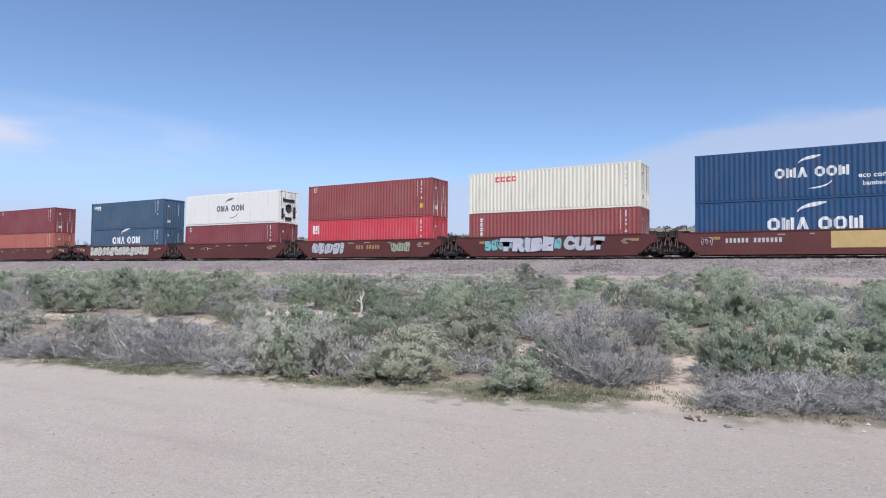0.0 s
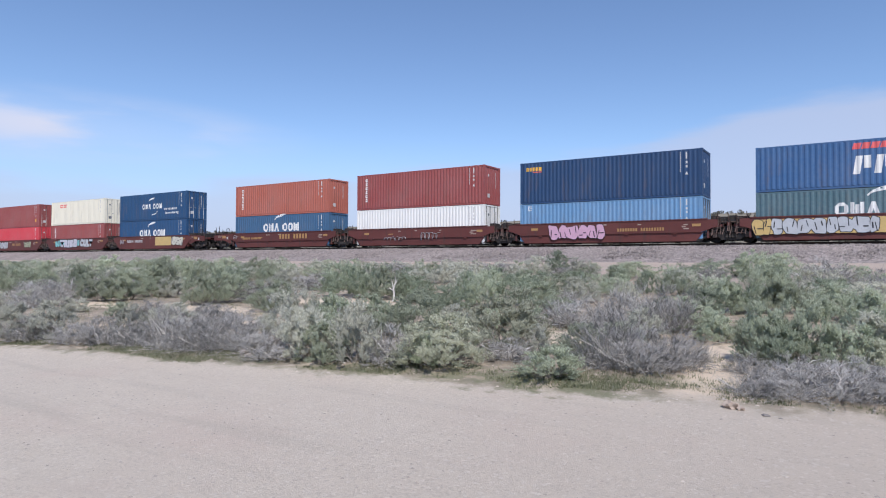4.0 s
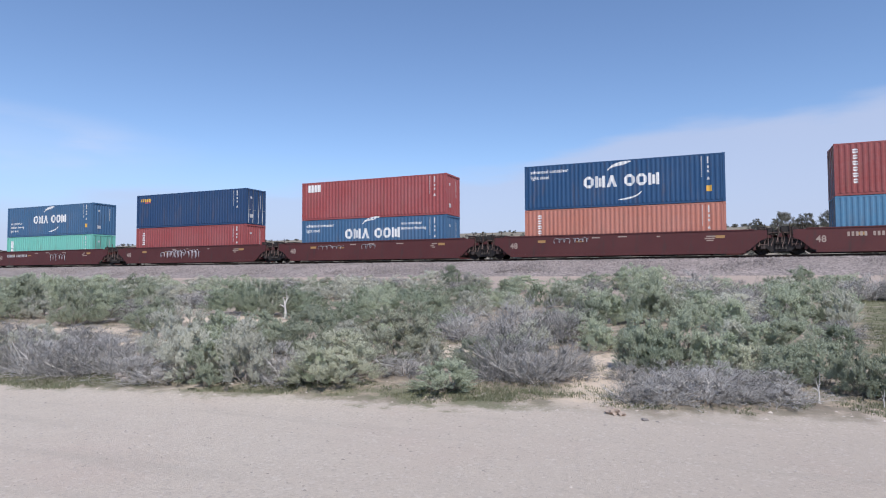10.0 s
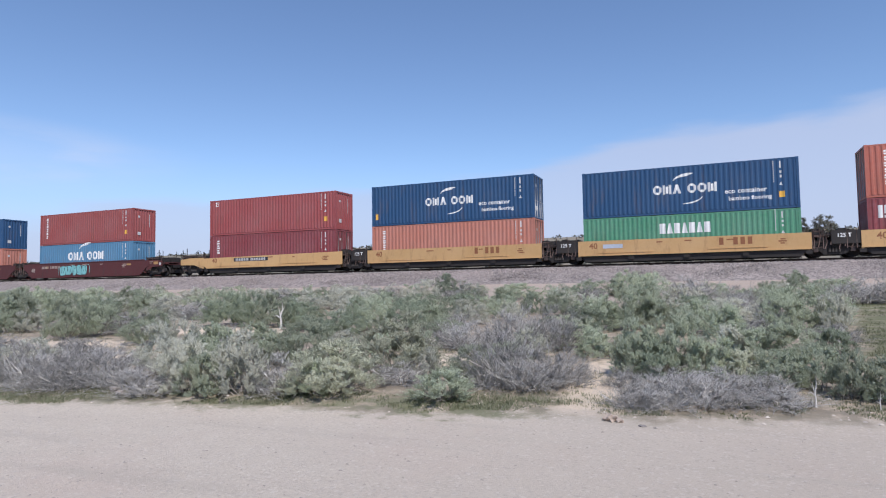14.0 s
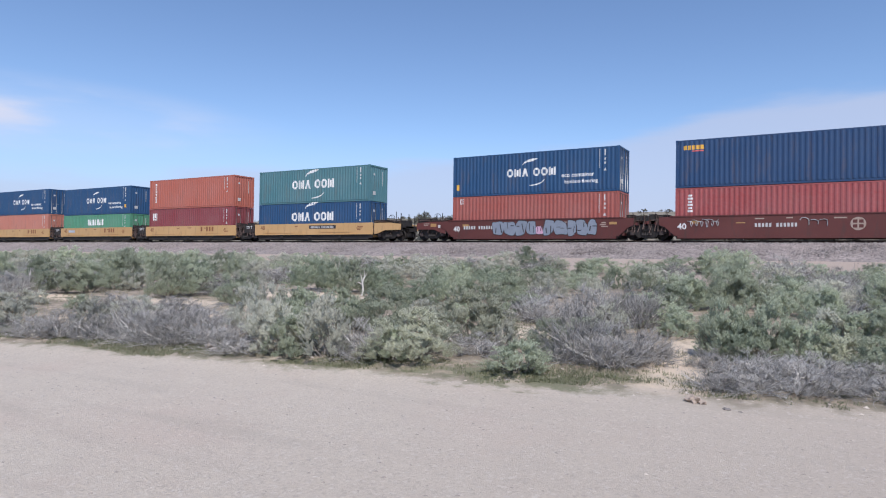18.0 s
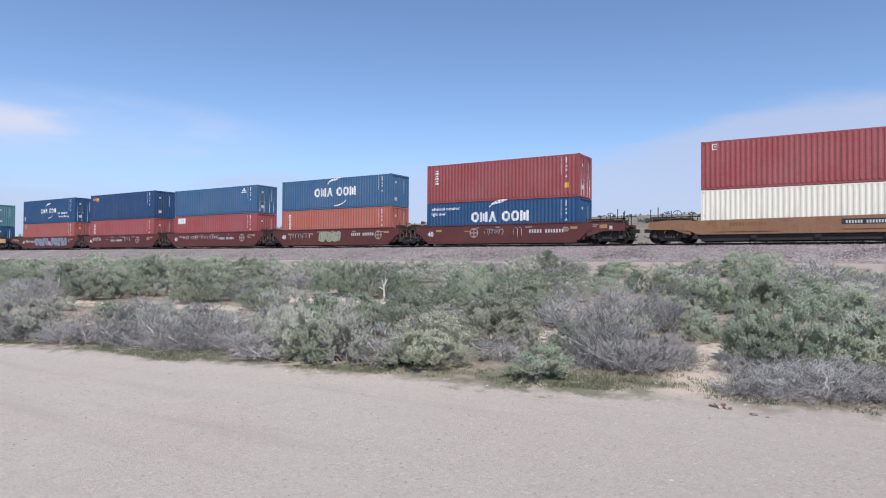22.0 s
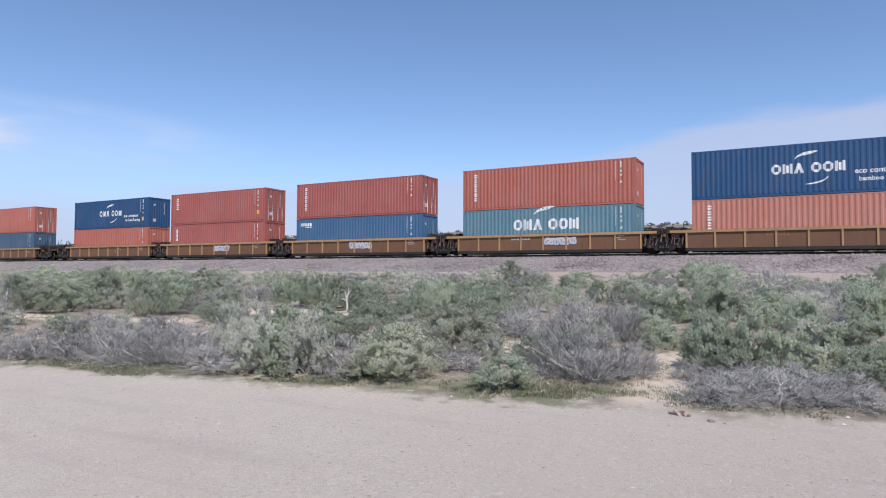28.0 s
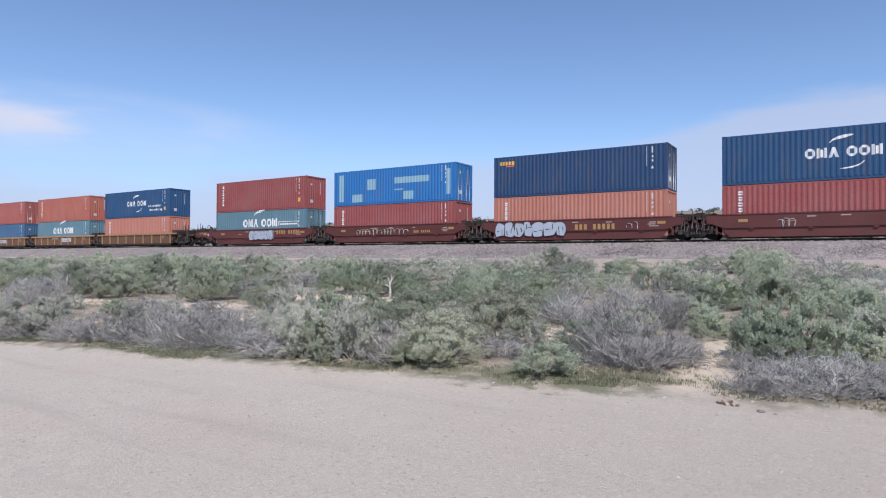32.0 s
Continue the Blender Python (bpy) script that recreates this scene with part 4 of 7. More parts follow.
def truck(unit, x):
    """A two-axle truck under the unit's end: bolster, two side frames, springs and two wheelsets that roll."""
    t = piece("truck", MESHES["bolster"], RUNNING, unit, (x, 0, AXLE), "grimy cast-steel truck")
    for s in (-1, 1):
        piece("side_frame", MESHES["side_frame"], RUNNING, t, (0, s * 1.0, 0.0))
        for x in (-0.24, -0.08, 0.08, 0.24):
            piece("spring", MESHES["spring"], RUNNING, t, (x, s * 1.1, 0.0), "grimy coil spring")
    for k, dx in enumerate((-0.89, 0.89)):
        w = piece("wheelset", MESHES["wheelset"], RUNNING, t, (dx, 0, 0), "steel wheels on an axle")
        WHEELS.append((w, k))
        for s in (0, 1):
            piece("bearing_cap", MESHES["hub"], CASTING, t, (dx, 0, 0), turn=math.pi * s)


SILL0, SILL1 = 0.26, 1.42


def well_meshes(style, left_end, right_end, left_outer):
    """Meshes of one well unit; x runs from the container's left end. An end is how far the frame reaches past it."""
    a, b = -0.35 - left_end, LONG + 0.35 + right_end
    outer = left_outer
    out = {}
    if style == "ochre":
        out["side"] = prism("side_sill", [(a, 0.34), (a + 0.15, 0.26), (b - 0.15, 0.26), (b, 0.34), (b, 1.22), (a, 1.22)], -0.02, 0.02)
        out["chord"] = boxes("top_chord", (a - 0.9, b + 0.9, -0.10, 0.06, 1.22, 1.38))
        out["foot"] = boxes("bottom_chord", (a, b, -0.07, 0.05, 0.11, 0.30))
        out["rib"] = boxes("rib", (-0.05, 0.05, -0.09, -0.021, 0.305, 1.215))
    elif style == "yellow":
        out["side"] = prism("side_sill", [(a - 0.9, 0.78), (a - 0.3, 0.74), (a + 0.2, 0.50), (b - 0.2, 0.50), (b + 0.25, 0.50), (b + 0.25, SILL1 + 0.05), (a, SILL1 - 0.08), (a - 0.9, SILL1 - 0.16)] if outer else [(a, 0.50), (b + 0.1, 0.50), (b + 0.1, SILL1 + 0.02), (a, SILL1 + 0.02)], -0.03, 0.03)
        out["chord"] = boxes("ledge", (a + 0.3, b, -0.09, -0.031, 0.50, 0.56), (a + 1.2, a + 4.6, -0.06, -0.031, 0.66, 0.70), (a + 7.6, a + 10.8, -0.06, -0.031, 0.70, 0.74))
        out["foot"] = prism("bottom_sill", [(a + 0.2, 0.48), (a + 0.5, 0.12), (b - 0.4, 0.12), (b - 0.1, 0.48)], 0.035, 0.07)
        out["rib"] = boxes("bracket", (-0.16, 0.16, -0.05, -0.005, 0.24, 0.44))
    elif style == "ledge":
        out["side"] = prism("side_sill", [(a - 0.5, 0.95), (a - 0.2, 0.90), (a + 0.45, 0.66), (b - 0.45, 0.66), (b + 0.2, 0.90), (b + 0.5, 0.95), (b + 0.5, SILL1 - 0.02), (b, SILL1), (a, SILL1), (a - 0.5, SILL1 - 0.02)], -0.03, 0.03)
        out["chord"] = boxes("top_chord", (a + 0.05, b - 0.05, -0.06, 0.05, SILL1, SILL1 + 0.06))
        out["foot"] = prism("well_wall", [(a + 0.3, 0.66), (a + 0.75, 0.12), (b - 0.75, 0.12), (b - 0.3, 0.66)], 0.035, 0.07)
        out["rib"] = boxes("bracket", (-0.10, 0.10, -0.045, 0.09, 0.56, 0.655))
    else:
        out["side"] = prism("side_sill", [(a - 0.6, 0.95), (a - 0.25, 0.80), (a + 0.35, SILL0), (b - 0.35, SILL0), (b + 0.25, 0.80), (b + 0.6, 0.95), (b + 0.6, SILL1 - 0.02), (b, SILL1), (a, SILL1), (a - 0.6, SILL1 - 0.02)], -0.03, 0.03)
        out["chord"] = boxes("top_chord", (a + 0.05, b - 0.05, -0.06, 0.05, SILL1, SILL1 + 0.06))
        out["foot"] = boxes("bottom_chord", (a + 0.5, b - 0.5, -0.055, 0.05, 0.10, SILL0 - 0.002))
        out["rib"] = None
    return out


def platform(unit, style, x0, x1, brake, m):
    """The deck and gear over a truck, from the well's end x0 out to x1."""
    lo, hi = min(x0, x1), max(x0, x1)
    dark = m if style != "yellow" else RUNNING
    piece("end_deck", boxes("end_deck", (lo, hi, -0.55, 0.55, 0.98, 1.14), (lo, lo + 0.12, -1.25, 1.25, 1.02, 1.2), (hi - 0.12, hi, -1.1, 1.1, 1.02, 1.2)), dark, unit)
    c = (lo + hi) / 2
    piece("cross_bearer", boxes("cross_bearer", (c - 0.2, c + 0.2, -1.2, 1.2, 0.95, 1.12)), dark, unit)
    piece("brake_cylinder", tube("brake_cylinder", [[((c - 0.55, -0.62, 1.27), 0.13), ((c - 0.1, -0.62, 1.27), 0.13), ((c - 0.08, -0.62, 1.27), 0.05), ((c + 0.3, -0.62, 1.22), 0.03)]], 10), RUNNING, unit, label="grimy brake cylinder")
    piece("centre_sill", boxes("centre_sill", (lo + 0.02, hi - 0.02, -0.32, 0.32, 0.98 - 0.05, 0.978), (lo + 0.02, hi - 0.02, -0.30, -0.26, 0.70, 0.93), (lo + 0.02, hi - 0.02, 0.26, 0.30, 0.70, 0.93)), RUNNING, unit, label="grimy centre sill over the truck")
    piece("brake_valve", boxes("brake_valve", (c + 0.2, c + 0.5, 0.2, 0.8, 1.141, 1.45)), RUNNING, unit)
    piece("air_tank", tube("air_tank", [[((lo + 0.15, -0.3, 1.24), 0.09), ((lo + 0.2, -0.3, 1.24), 0.12), ((lo + 0.2, 0.35, 1.24), 0.12), ((lo + 0.2, 0.4, 1.24), 0.08)]], 10), RUNNING, unit)
    rails = []
    top = 1.72 if brake else 1.45
    for x in (lo + 0.12, hi - 0.12):
        rails.append([((x, -1.22, 0.7), 0.022), ((x, -1.22, top), 0.022)])
    rails.append([((lo + 0.12, -1.22, top - 0.2), 0.018), ((hi - 0.12, -1.22, top - 0.2), 0.018)])
    piece("handrail", tube("handrail", rails, 5), PIPE, unit)
    lad = lo + 0.2 if x1 > x0 else hi - 0.65
    steps = [[((lad + k * 0.45, -1.27, 0.5), 0.02), ((lad + k * 0.45, -1.27, 1.55), 0.02)] for k in (0, 1)]
    steps += [[((lad, -1.27, 0.58 + k * 0.3), 0.016), ((lad + 0.45, -1.27, 0.58 + k * 0.3), 0.016)] for k in range(4)]
    piece("ladder", tube("ladder", steps, 5), PIPE, unit)
    piece("valve_box", boxes("valve_box", (c - 0.25, c + 0.05, -1.05, -0.75, 1.125, 1.38), (c + 0.12, c + 0.36, -1.0, -0.8, 1.125, 1.27)), PIPE, unit, label="dusty valve box")
    piece("brake_pipe", tube("brake_pipe", [[((lo, -0.7, 0.85), 0.03), ((c, -0.75, 0.92), 0.03), ((hi, -0.7, 0.85), 0.03)], [((c - 0.6, -1.05, 0.6), 0.02), ((c, -1.08, 0.75), 0.02), ((c + 0.6, -1.05, 0.6), 0.02)]], 5), RUNNING, unit)
    w = hi - lo
    if w > 0.8:
        for box in ((lo + w * 0.08, lo + w * 0.42, -1.18, -0.45, 1.205, 1.62), (lo + w * 0.5, lo + w * 0.68, -1.1, -0.3, 1.205, 1.5), (lo + w * 0.72, hi - 0.02, -1.15, -0.5, 1.205, 1.42), (lo + w * 0.2, lo + w * 0.8, 0.3, 1.15, 1.205, 1.66)):
            piece("brake_box", boxes("brake_box", box), RUNNING, unit, label="grimy brake gear box")
        # dark skirt plates added to black out the bright gap over the truck
        for y in (-1.02, 0.96):
            piece("end_skirt", boxes("end_skirt", (lo, hi, y, y + 0.06, 0.72, 1.015)), RUNNING, unit)
        bends = [[((lo + w * q, -1.24, z0), 0.022), ((lo + w * (q + 0.1), -1.26, (z0 + z1) / 2), 0.022), ((lo + w * (q + 0.04), -1.24, z1), 0.022)] for q, z0, z1 in ((0.1, 0.45, 1.3), (0.35, 0.6, 1.75), (0.62, 0.5, 1.2), (0.85, 0.7, 1.85))]
        piece("air_pipe", tube("air_pipe", bends, 5), PIPE, unit)
    if brake and style != "ochre":
        s = 1 if x1 > x0 else -1
        long = abs(x1 - x0)
        line = [(0, 1.41), (long * 0.6, 1.40), (long - 0.03, 1.30), (long - 0.03, 0.84), (long * 0.40, 0.82), (long * 0.18, 0.62), (0, 0.50)]
        for side in (-1.27, 1.27):
            piece("end_sill", prism("end_sill", [(x0 + s * (0.22 + u * (long - 0.22) / long), w) for u, w in (line if s < 0 else line[::-1])], side - 0.03, side + 0.03), m, unit, label="side plate arched over the truck")
        if style == "brown":
            e = min(x0, x1) + 0.55 if s > 0 else min(x0, x1) + 0.75
            piece("warning_label", boxes("warning_label", (e + 0.5, e + 1.0, -1.306, -1.301, 1.02, 1.26)), OCHREINK, unit, label="ochre reflective label")
            piece("warning_label", boxes("warning_label", (e + 1.15, e + 1.35, -1.306, -1.301, 0.94, 1.16)), CODEINK, unit, label="small white label")
            piece("stencil", boxes("stencil", (e - 0.1, e + 0.4, -1.306, -1.301, 1.22, 1.27), (e - 0.1, e + 0.3, -1.306, -1.301, 1.12, 1.16)), DULLINK, unit, label="small stencilled bars", kind="stuff")
    if brake:
        lift = 1.62
        walk_line = [[((lo + 0.1, -1.15, lift), 0.03), ((hi + (0.7 if x1 < x0 else 0.0), -1.15, lift), 0.03)]]
        walk_line += [[((lo + 0.15 + k * (hi - lo) / 4, -1.15, 1.1), 0.022), ((lo + 0.15 + k * (hi - lo) / 4, -1.15, lift), 0.022)] for k in (0, 2, 4)]
        piece("guard_rail", tube("guard_rail", walk_line, 5), RUNNING, unit, label="dark guard rail along the end platform")
        piece("step_board", boxes("step_board", (lo + 0.2, hi - 0.2, -1.24, -0.6, 1.205, 1.25)), RUNNING, unit)
        tip = x1 - 0.1 if x1 > x0 else x1 + 0.1
        way_in = -1 if x1 > x0 else 1
        piece("brake_gear", tube("brake_gear", [[((c - way_in * 0.1 + dx, -0.75, 1.42), r) for dx, r in ((-0.30, 0.10), (-0.24, 0.20), (0.24, 0.20), (0.30, 0.10))]], 10), RUNNING, unit, label="dark drum of the hand brake")
        for px, py, pz in ((tip, -1.12, 2.12), (tip + way_in * 0.45, -1.12, 2.25), (tip + way_in * 0.2, 1.12, 2.05), (tip + way_in * 0.75, 1.12, 2.2)):
            piece("guide_post", tube("guide_post", [[((px, py, 1.0), 0.028), ((px, py, pz), 0.028)]], 6), RUNNING, unit, label="upright guide post")
        piece("brake_wheel", tube("brake_wheel", [[((c + 0.3 + 0.28 * math.cos(q / 10 * 6.284), -0.98, 1.75 + 0.28 * math.sin(q / 10 * 6.284)), 0.02) for q in range(11)], [((c + 0.02, -0.98, 1.75), 0.015), ((c + 0.58, -0.98, 1.75), 0.015)], [((c + 0.3, -0.98, 1.14), 0.02), ((c + 0.3, -0.98, 2.03), 0.015)]], 5), RUNNING, unit, label="hand brake wheel on its shaft")
        piece("coupler", boxes("coupler", (hi if x1 > x0 else lo - 0.55, hi + 0.55 if x1 > x0 else lo, -0.13, 0.13, 0.72, 0.95)), RUNNING, unit, label="grimy coupler")
        piece("air_hose", tube("air_hose", [[(((hi if x1 > x0 else lo), -0.3, 0.75), 0.03), (((hi + 0.25 if x1 > x0 else lo - 0.25), -0.3, 0.35), 0.03), (((hi + 0.55 if x1 > x0 else lo - 0.55), -0.3, 0.5), 0.03)]], 6), RUNNING, unit, label="hanging air hose")


def well_unit(s, style, gap_left, gap_right, truck_left, label, number, extra):
    """One well of a double-stack wagon round a container at s, with the trucks at its ends."""
    unit = new("well_wagon")
    tagged(unit, label, "railway wagon", "wagons of the train")
    shape, style = style, {"ledge": "brown", "dull": "yellow"}.get(style, style)
    m = WELL["tan"] if shape == "dull" else WELL["dark"] if number == "48" else WELL[style]
    outer_l, outer_r = gap_left > 7, gap_right > 7
    spare = 1.15 if number == "48" else 0.0   # a longer well round the same box
    key = (shape if shape == "ledge" else style, outer_l, spare)
    if key not in MESHES:
        MESHES[key] = well_meshes(key[0], spare, spare, outer_l)
    g = MESHES[key]
    for sgn in (-1, 1):
        q = piece("side_sill", g["side"], m, unit, (0, sgn * 1.30, 0))
        c = piece("top_chord" if style != "yellow" else "ledge", g["chord"], WELL["chord"] if style == "ochre" else m, unit, (0, sgn * 1.30, 0))
        f = piece("bottom_chord", g["foot"], m if style == "brown" else RUNNING, unit, (0, sgn * 1.30, 0), turn=0.0 if sgn < 0 or key[0] == "ochre" else math.pi)
        if key[0] != "ochre" and sgn > 0:
            f.location.x = LONG
        if g["rib"]:
            n = 9 if style == "ochre" else 5 if style == "yellow" else 4
            for i in range(n):
                r = piece("rib" if style == "ochre" else "bracket", g["rib"], WELL["chord"] if style == "ochre" else m if style != "yellow" else RUNNING, unit, ((-0.3 + i * (LONG + 0.6) / (n - 1)) if style != "brown" else 1.6 + i * 3.0, sgn * 1.30, 0))
                if sgn > 0:
                    r.rotation_euler = (0, 0, math.pi)
    bulk = cached("bulkhead", lambda: boxes("bulkhead", (-0.06, 0.06, -1.26, 1.26, 0.30, 1.30)))
    piece("bulkhead", bulk, m, unit, (-0.30 - spare, 0, 0))
    piece("bulkhead", bulk, m, unit, (LONG + 0.30 + spare, 0, 0))
    # added plate closes the opening behind the truck; its dark colour paints the shade
    slope = cached("slope", lambda: prism("slope_plate", [(0.45, 0.16), (0.55, 0.16), (-0.55, 0.97), (-0.72, 0.97)], -1.24, 1.24))
    piece("slope_plate", slope, RUNNING, unit, (-0.36 - spare, 0, 0), "slope plate behind the truck, shade in its dark colour")
    piece("slope_plate", slope, RUNNING, unit, (LONG + 0.36 + spare, 0, 0), "slope plate behind the truck, shade in its dark colour", turn=math.pi)
    beam = cached("floor_beam", lambda: boxes("floor_beam", (-0.35, 0.35, -1.22, 1.22, 0.10, 0.262)))
    for i in range(5):
        piece("floor_beam", beam, RUNNING, unit, (0.4 + i * (LONG - 0.8) / 4, 0, 0))
    el, er = (3.1 + (0.45 if spare else 0) if outer_l else gap_left / 2 - 0.02), (3.1 + (0.45 if spare else 0) if outer_r else gap_right / 2 - 0.02)
    platform(unit, style, -0.36 - spare, -el, outer_l, m)
    platform(unit, style, LONG + 0.36 + spare, LONG + er, outer_r, m)
    if truck_left:
        truck(unit, -1.85 - spare * 0.6)
    truck(unit, LONG + (1.85 + spare * 0.6 if outer_r else gap_right / 2))
    # stencilled marks on the near side
    flat = -1.334 if style != "ochre" else -1.324
    ink = {"brown": DULLINK, "yellow": BROWNINK, "ochre": BROWNINK}[style]
    x_num = {"brown": 0.15 - spare, "yellow": 0.35, "ochre": 0.75}[style]
    if number:
        piece("stencil", text_decal(number, x_num, 0.66 if style == "brown" else 0.95, 0.52, False), WHITE if number == "40" and style == "brown" else ink, unit, (0, flat, 0), "stencilled number")
    rnd = random.Random(int(s * 10))
    bars = [rect(x, x + rnd.uniform(0.2, 0.6), z, z + 0.07) for x, z in ((LONG - 1.1, 1.1), (LONG - 1.2, 0.98), (LONG - 1.1, 0.86), (4.4, 1.2), (6.0, 1.22), (8.3, 1.18))]
    piece("stencil", draped("stencil", bars, True), DULLINK if style != "yellow" else BROWNINK, unit, (0, flat, 0), "small stencilled bars", kind="stuff")
    if style == "brown":
        for r in (rect(0.9, 1.4, 1.0, 1.16), rect(LONG - 0.6, LONG - 0.1, 1.02, 1.18), rect(3.4, 3.9, 0.98, 1.04)):
            piece("warning_label", draped("warning_label", [r], True), OCHREINK, unit, (0, flat - 0.002, 0), "ochre reflective label")
    for kind in extra:
        if kind[0] == "roundel":
            x = kind[1]
            ring = [(x + 0.36 * math.cos(q / 18 * 2 * math.pi), 0.88 + 0.36 * math.sin(q / 18 * 2 * math.pi)) for q in range(18)]
            piece("roundel", draped("roundel", [ring], True), DULLINK, unit, (0, flat - 0.002, 0), "round pale emblem")
            piece("roundel_cross", draped("roundel_cross", [rect(x - 0.24, x - 0.04, 0.92, 1.1), rect(x + 0.04, x + 0.24, 0.92, 1.1), rect(x - 0.24, x - 0.04, 0.66, 0.84), rect(x + 0.04, x + 0.24, 0.66, 0.84)], True), m, unit, (0, flat - 0.006, 0))
        elif kind[0] == "marks":
            _, x, w, z, hgt, mm = kind
            n = max(2, round(w / (hgt * 0.85)))
            piece("reporting_mark", draped("reporting_mark", [rect(x + i * w / n, x + (i + 0.62) * w / n, z, z + hgt) for i in range(n) if i != n // 2 - 1], True), {"white": CODEINK, "dull": DULLINK, "ochre": OCHREINK, "brown": BROWNINK}[mm], unit, (0, flat - 0.007, 0), "row of painted bars", kind="stuff")
        elif kind[0] == "spray":
            graffiti(unit, *kind[1:])
        elif kind[0] == "word":
            tag_word(unit, *kind[1:])
        elif kind[0] == "scrawl":
            scrawl(unit, *kind[1:])
        elif kind[0] == "patch":
            _, col, x0, x1, z0, z1 = kind
            piece("paint_patch", draped("paint_patch", [rect(x0, x1, z0, z1)], True), SPRAY[col], unit, (0, flat - 0.004, 0), col + " rolled paint patch")
        elif kind[0] == "axle_load":
            piece("stencil", text_decal("125 T", -1.5, 1.12, 0.30, False), WHITE, unit, (0, -1.29, 0), "white stencilled load")
            piece("end_plate", boxes("end_plate", (-1.75, -0.36, -1.285, -1.24, 0.75, 1.5)), RUNNING, unit, label="black end plate")
    TRAIN.append((unit, s, 0.0))
    return unit


BROWN_L = "red-brown steel well wagon carrying two stacked containers"
YELLOW_L = "yellow steel well wagon carrying two stacked containers"
OCHRE_L = "dirty ochre ribbed well wagon carrying two stacked containers"


def stack(s, style, gap_left, gap_right, upper, lower, first=False, number="40", extra=(), sunk=0.0):
    """A wagon unit with its lower and upper container; upper and lower are (colour, height, doors to the right, marks)."""
    words = {"brown": BROWN_L, "ledge": BROWN_L, "yellow": YELLOW_L, "dull": "dull tan steel well wagon carrying two stacked containers", "ochre": OCHRE_L}[style]
    if any(k[0] in ("spray", "patch", "word") for k in extra):
        words = words.replace("well wagon", "well wagon with graffiti,")
    well_unit(s, style, gap_left, gap_right, first, words, number, extra)
    lc, lh, ld, lm = lower
    uc, uh, ud, um = upper
    names = {"maroon": "dark maroon", "red": "red", "brick": "brick-red", "rust": "rust-red", "bright_red": "bright red", "orange": "faded orange", "salmon": "salmon-orange", "navy": "navy blue", "slate": "slate blue", "lake": "lake blue", "royal": "deep blue", "steel": "steel blue", "teal": "faded teal", "harbour": "dull blue", "sea": "sea-green", "azure": "azure blue", "cobalt": "cobalt blue", "sky": "pale blue", "mint": "mint green", "green": "green", "cream": "cream", "chalk": "chalk-white", "white": "white refrigerated"}
    say = lambda c, mk, low: f"{names[c]} corrugated steel shipping container" + (", white marks" if mk and c not in ("cream", "white", "chalk") else "") + (", in a well wagon" if low else ", stacked on another")
    container(s, FLOOR - sunk, lc, lh, ["lowmark" if k == "bigmark" else k for k in lm], ld, say(lc, lm, True))
    container(s, FLOOR - sunk + lh + 0.028, uc, uh, list(um), ud, say(uc, um, False))


G, W5 = 3.26, 7.65   # gaps between stacks: inside a wagon, and across a coupling
stack(-87.8, "brown", G, 7.2, ("maroon", HI, True, ["small"]), ("orange", HI, True, []), number="")
stack(-68.35, "brown", 7.2, G, ("slate", HI, False, ["word_white"]), ("slate", HI, True, ["bigmark"]), True, number="", extra=[("spray", "ivory", 0.2, 10.2, 0.45, 1.35, 1)])
stack(-52.75, "brown", G, G, ("white", HI, True, ["mark_grey"]), ("maroon", HI, True, ["small"]), number="", extra=[("scrawl", "silver", 2.4, 3.2, 0.7, 1.2, 2)])
stack(-37.1, "brown", G, G, ("brick", HI, True, ["small", "tag"]), ("bright_red", HI, True, ["boxes"]), number="", extra=[("spray", "silver", 0.6, 4.0, 0.4, 1.3, 3), ("marks", 5.2, 2.4, 0.75, 0.3, "ochre"), ("spray", "sage", 8.6, 10.4, 0.5, 1.25, 4)])
stack(-21.7, "brown", G, G, ("cream", HI, True, ["pink"]), ("brick", HI, True, ["column"]), number="", extra=[("spray", "aqua", 1.3, 2.6, 0.5, 1.2, 50), ("spray", "aqua", 1.9, 7.0, 0.6, 1.26, 51, "aqua"), ("word", "white", 2.5, 6.5, 0.42, 1.36, "TRIBE"), ("word", "silver", 7.2, 9.9, 0.46, 1.34, "CULT", "slate")])
stack(-6.3, "brown", G, W5 + 0.9, ("royal", HI, True, ["mark", "eco"]), ("royal", HI, True, ["deepmark"]), number="", extra=[("scrawl", "white", 0.3, 1.2, 0.5, 1.25, 7), ("marks", 1.7, 3.0, 0.8, 0.26, "white"), ("patch", "gold", 7.0, 9.8, 0.45, 1.36), ("spray", "ivory", 9.9, 11.8, 0.4, 1.36, 8)])

stack(13.6, "ledge", W5 + 0.9, 3.0, ("orange", HI, False, ["column"]), ("steel", HI, False, ["bigmark"]), True, number="", sunk=0.12, extra=[("scrawl", "white", -0.2, 0.5, 0.8, 1.3, 9), ("marks", 1.2, 2.6, 0.85, 0.2, "ochre"), ("marks", 6.2, 3.6, 0.85, 0.42, "ochre")])
stack(28.95, "ledge", 3.0, 3.1, ("brick", HI, False, ["column"]), ("chalk", HI, True, []), number="", sunk=0.12, extra=[("scrawl", "white", 3.0, 5.2, 0.5, 0.8, 10), ("scrawl", "silver", 6.5, 8.5, 0.4, 1.2, 11)])
stack(44.05, "ledge", 3.1, 3.1, ("navy", HI, False, ["word_amber"]), ("sky", LO, True, ["small"]), number="", extra=[("spray", "pink", 2.2, 6.4, 0.36, 1.32, 12), ("marks", 7.0, 3.0, 0.8, 0.2, "ochre")])
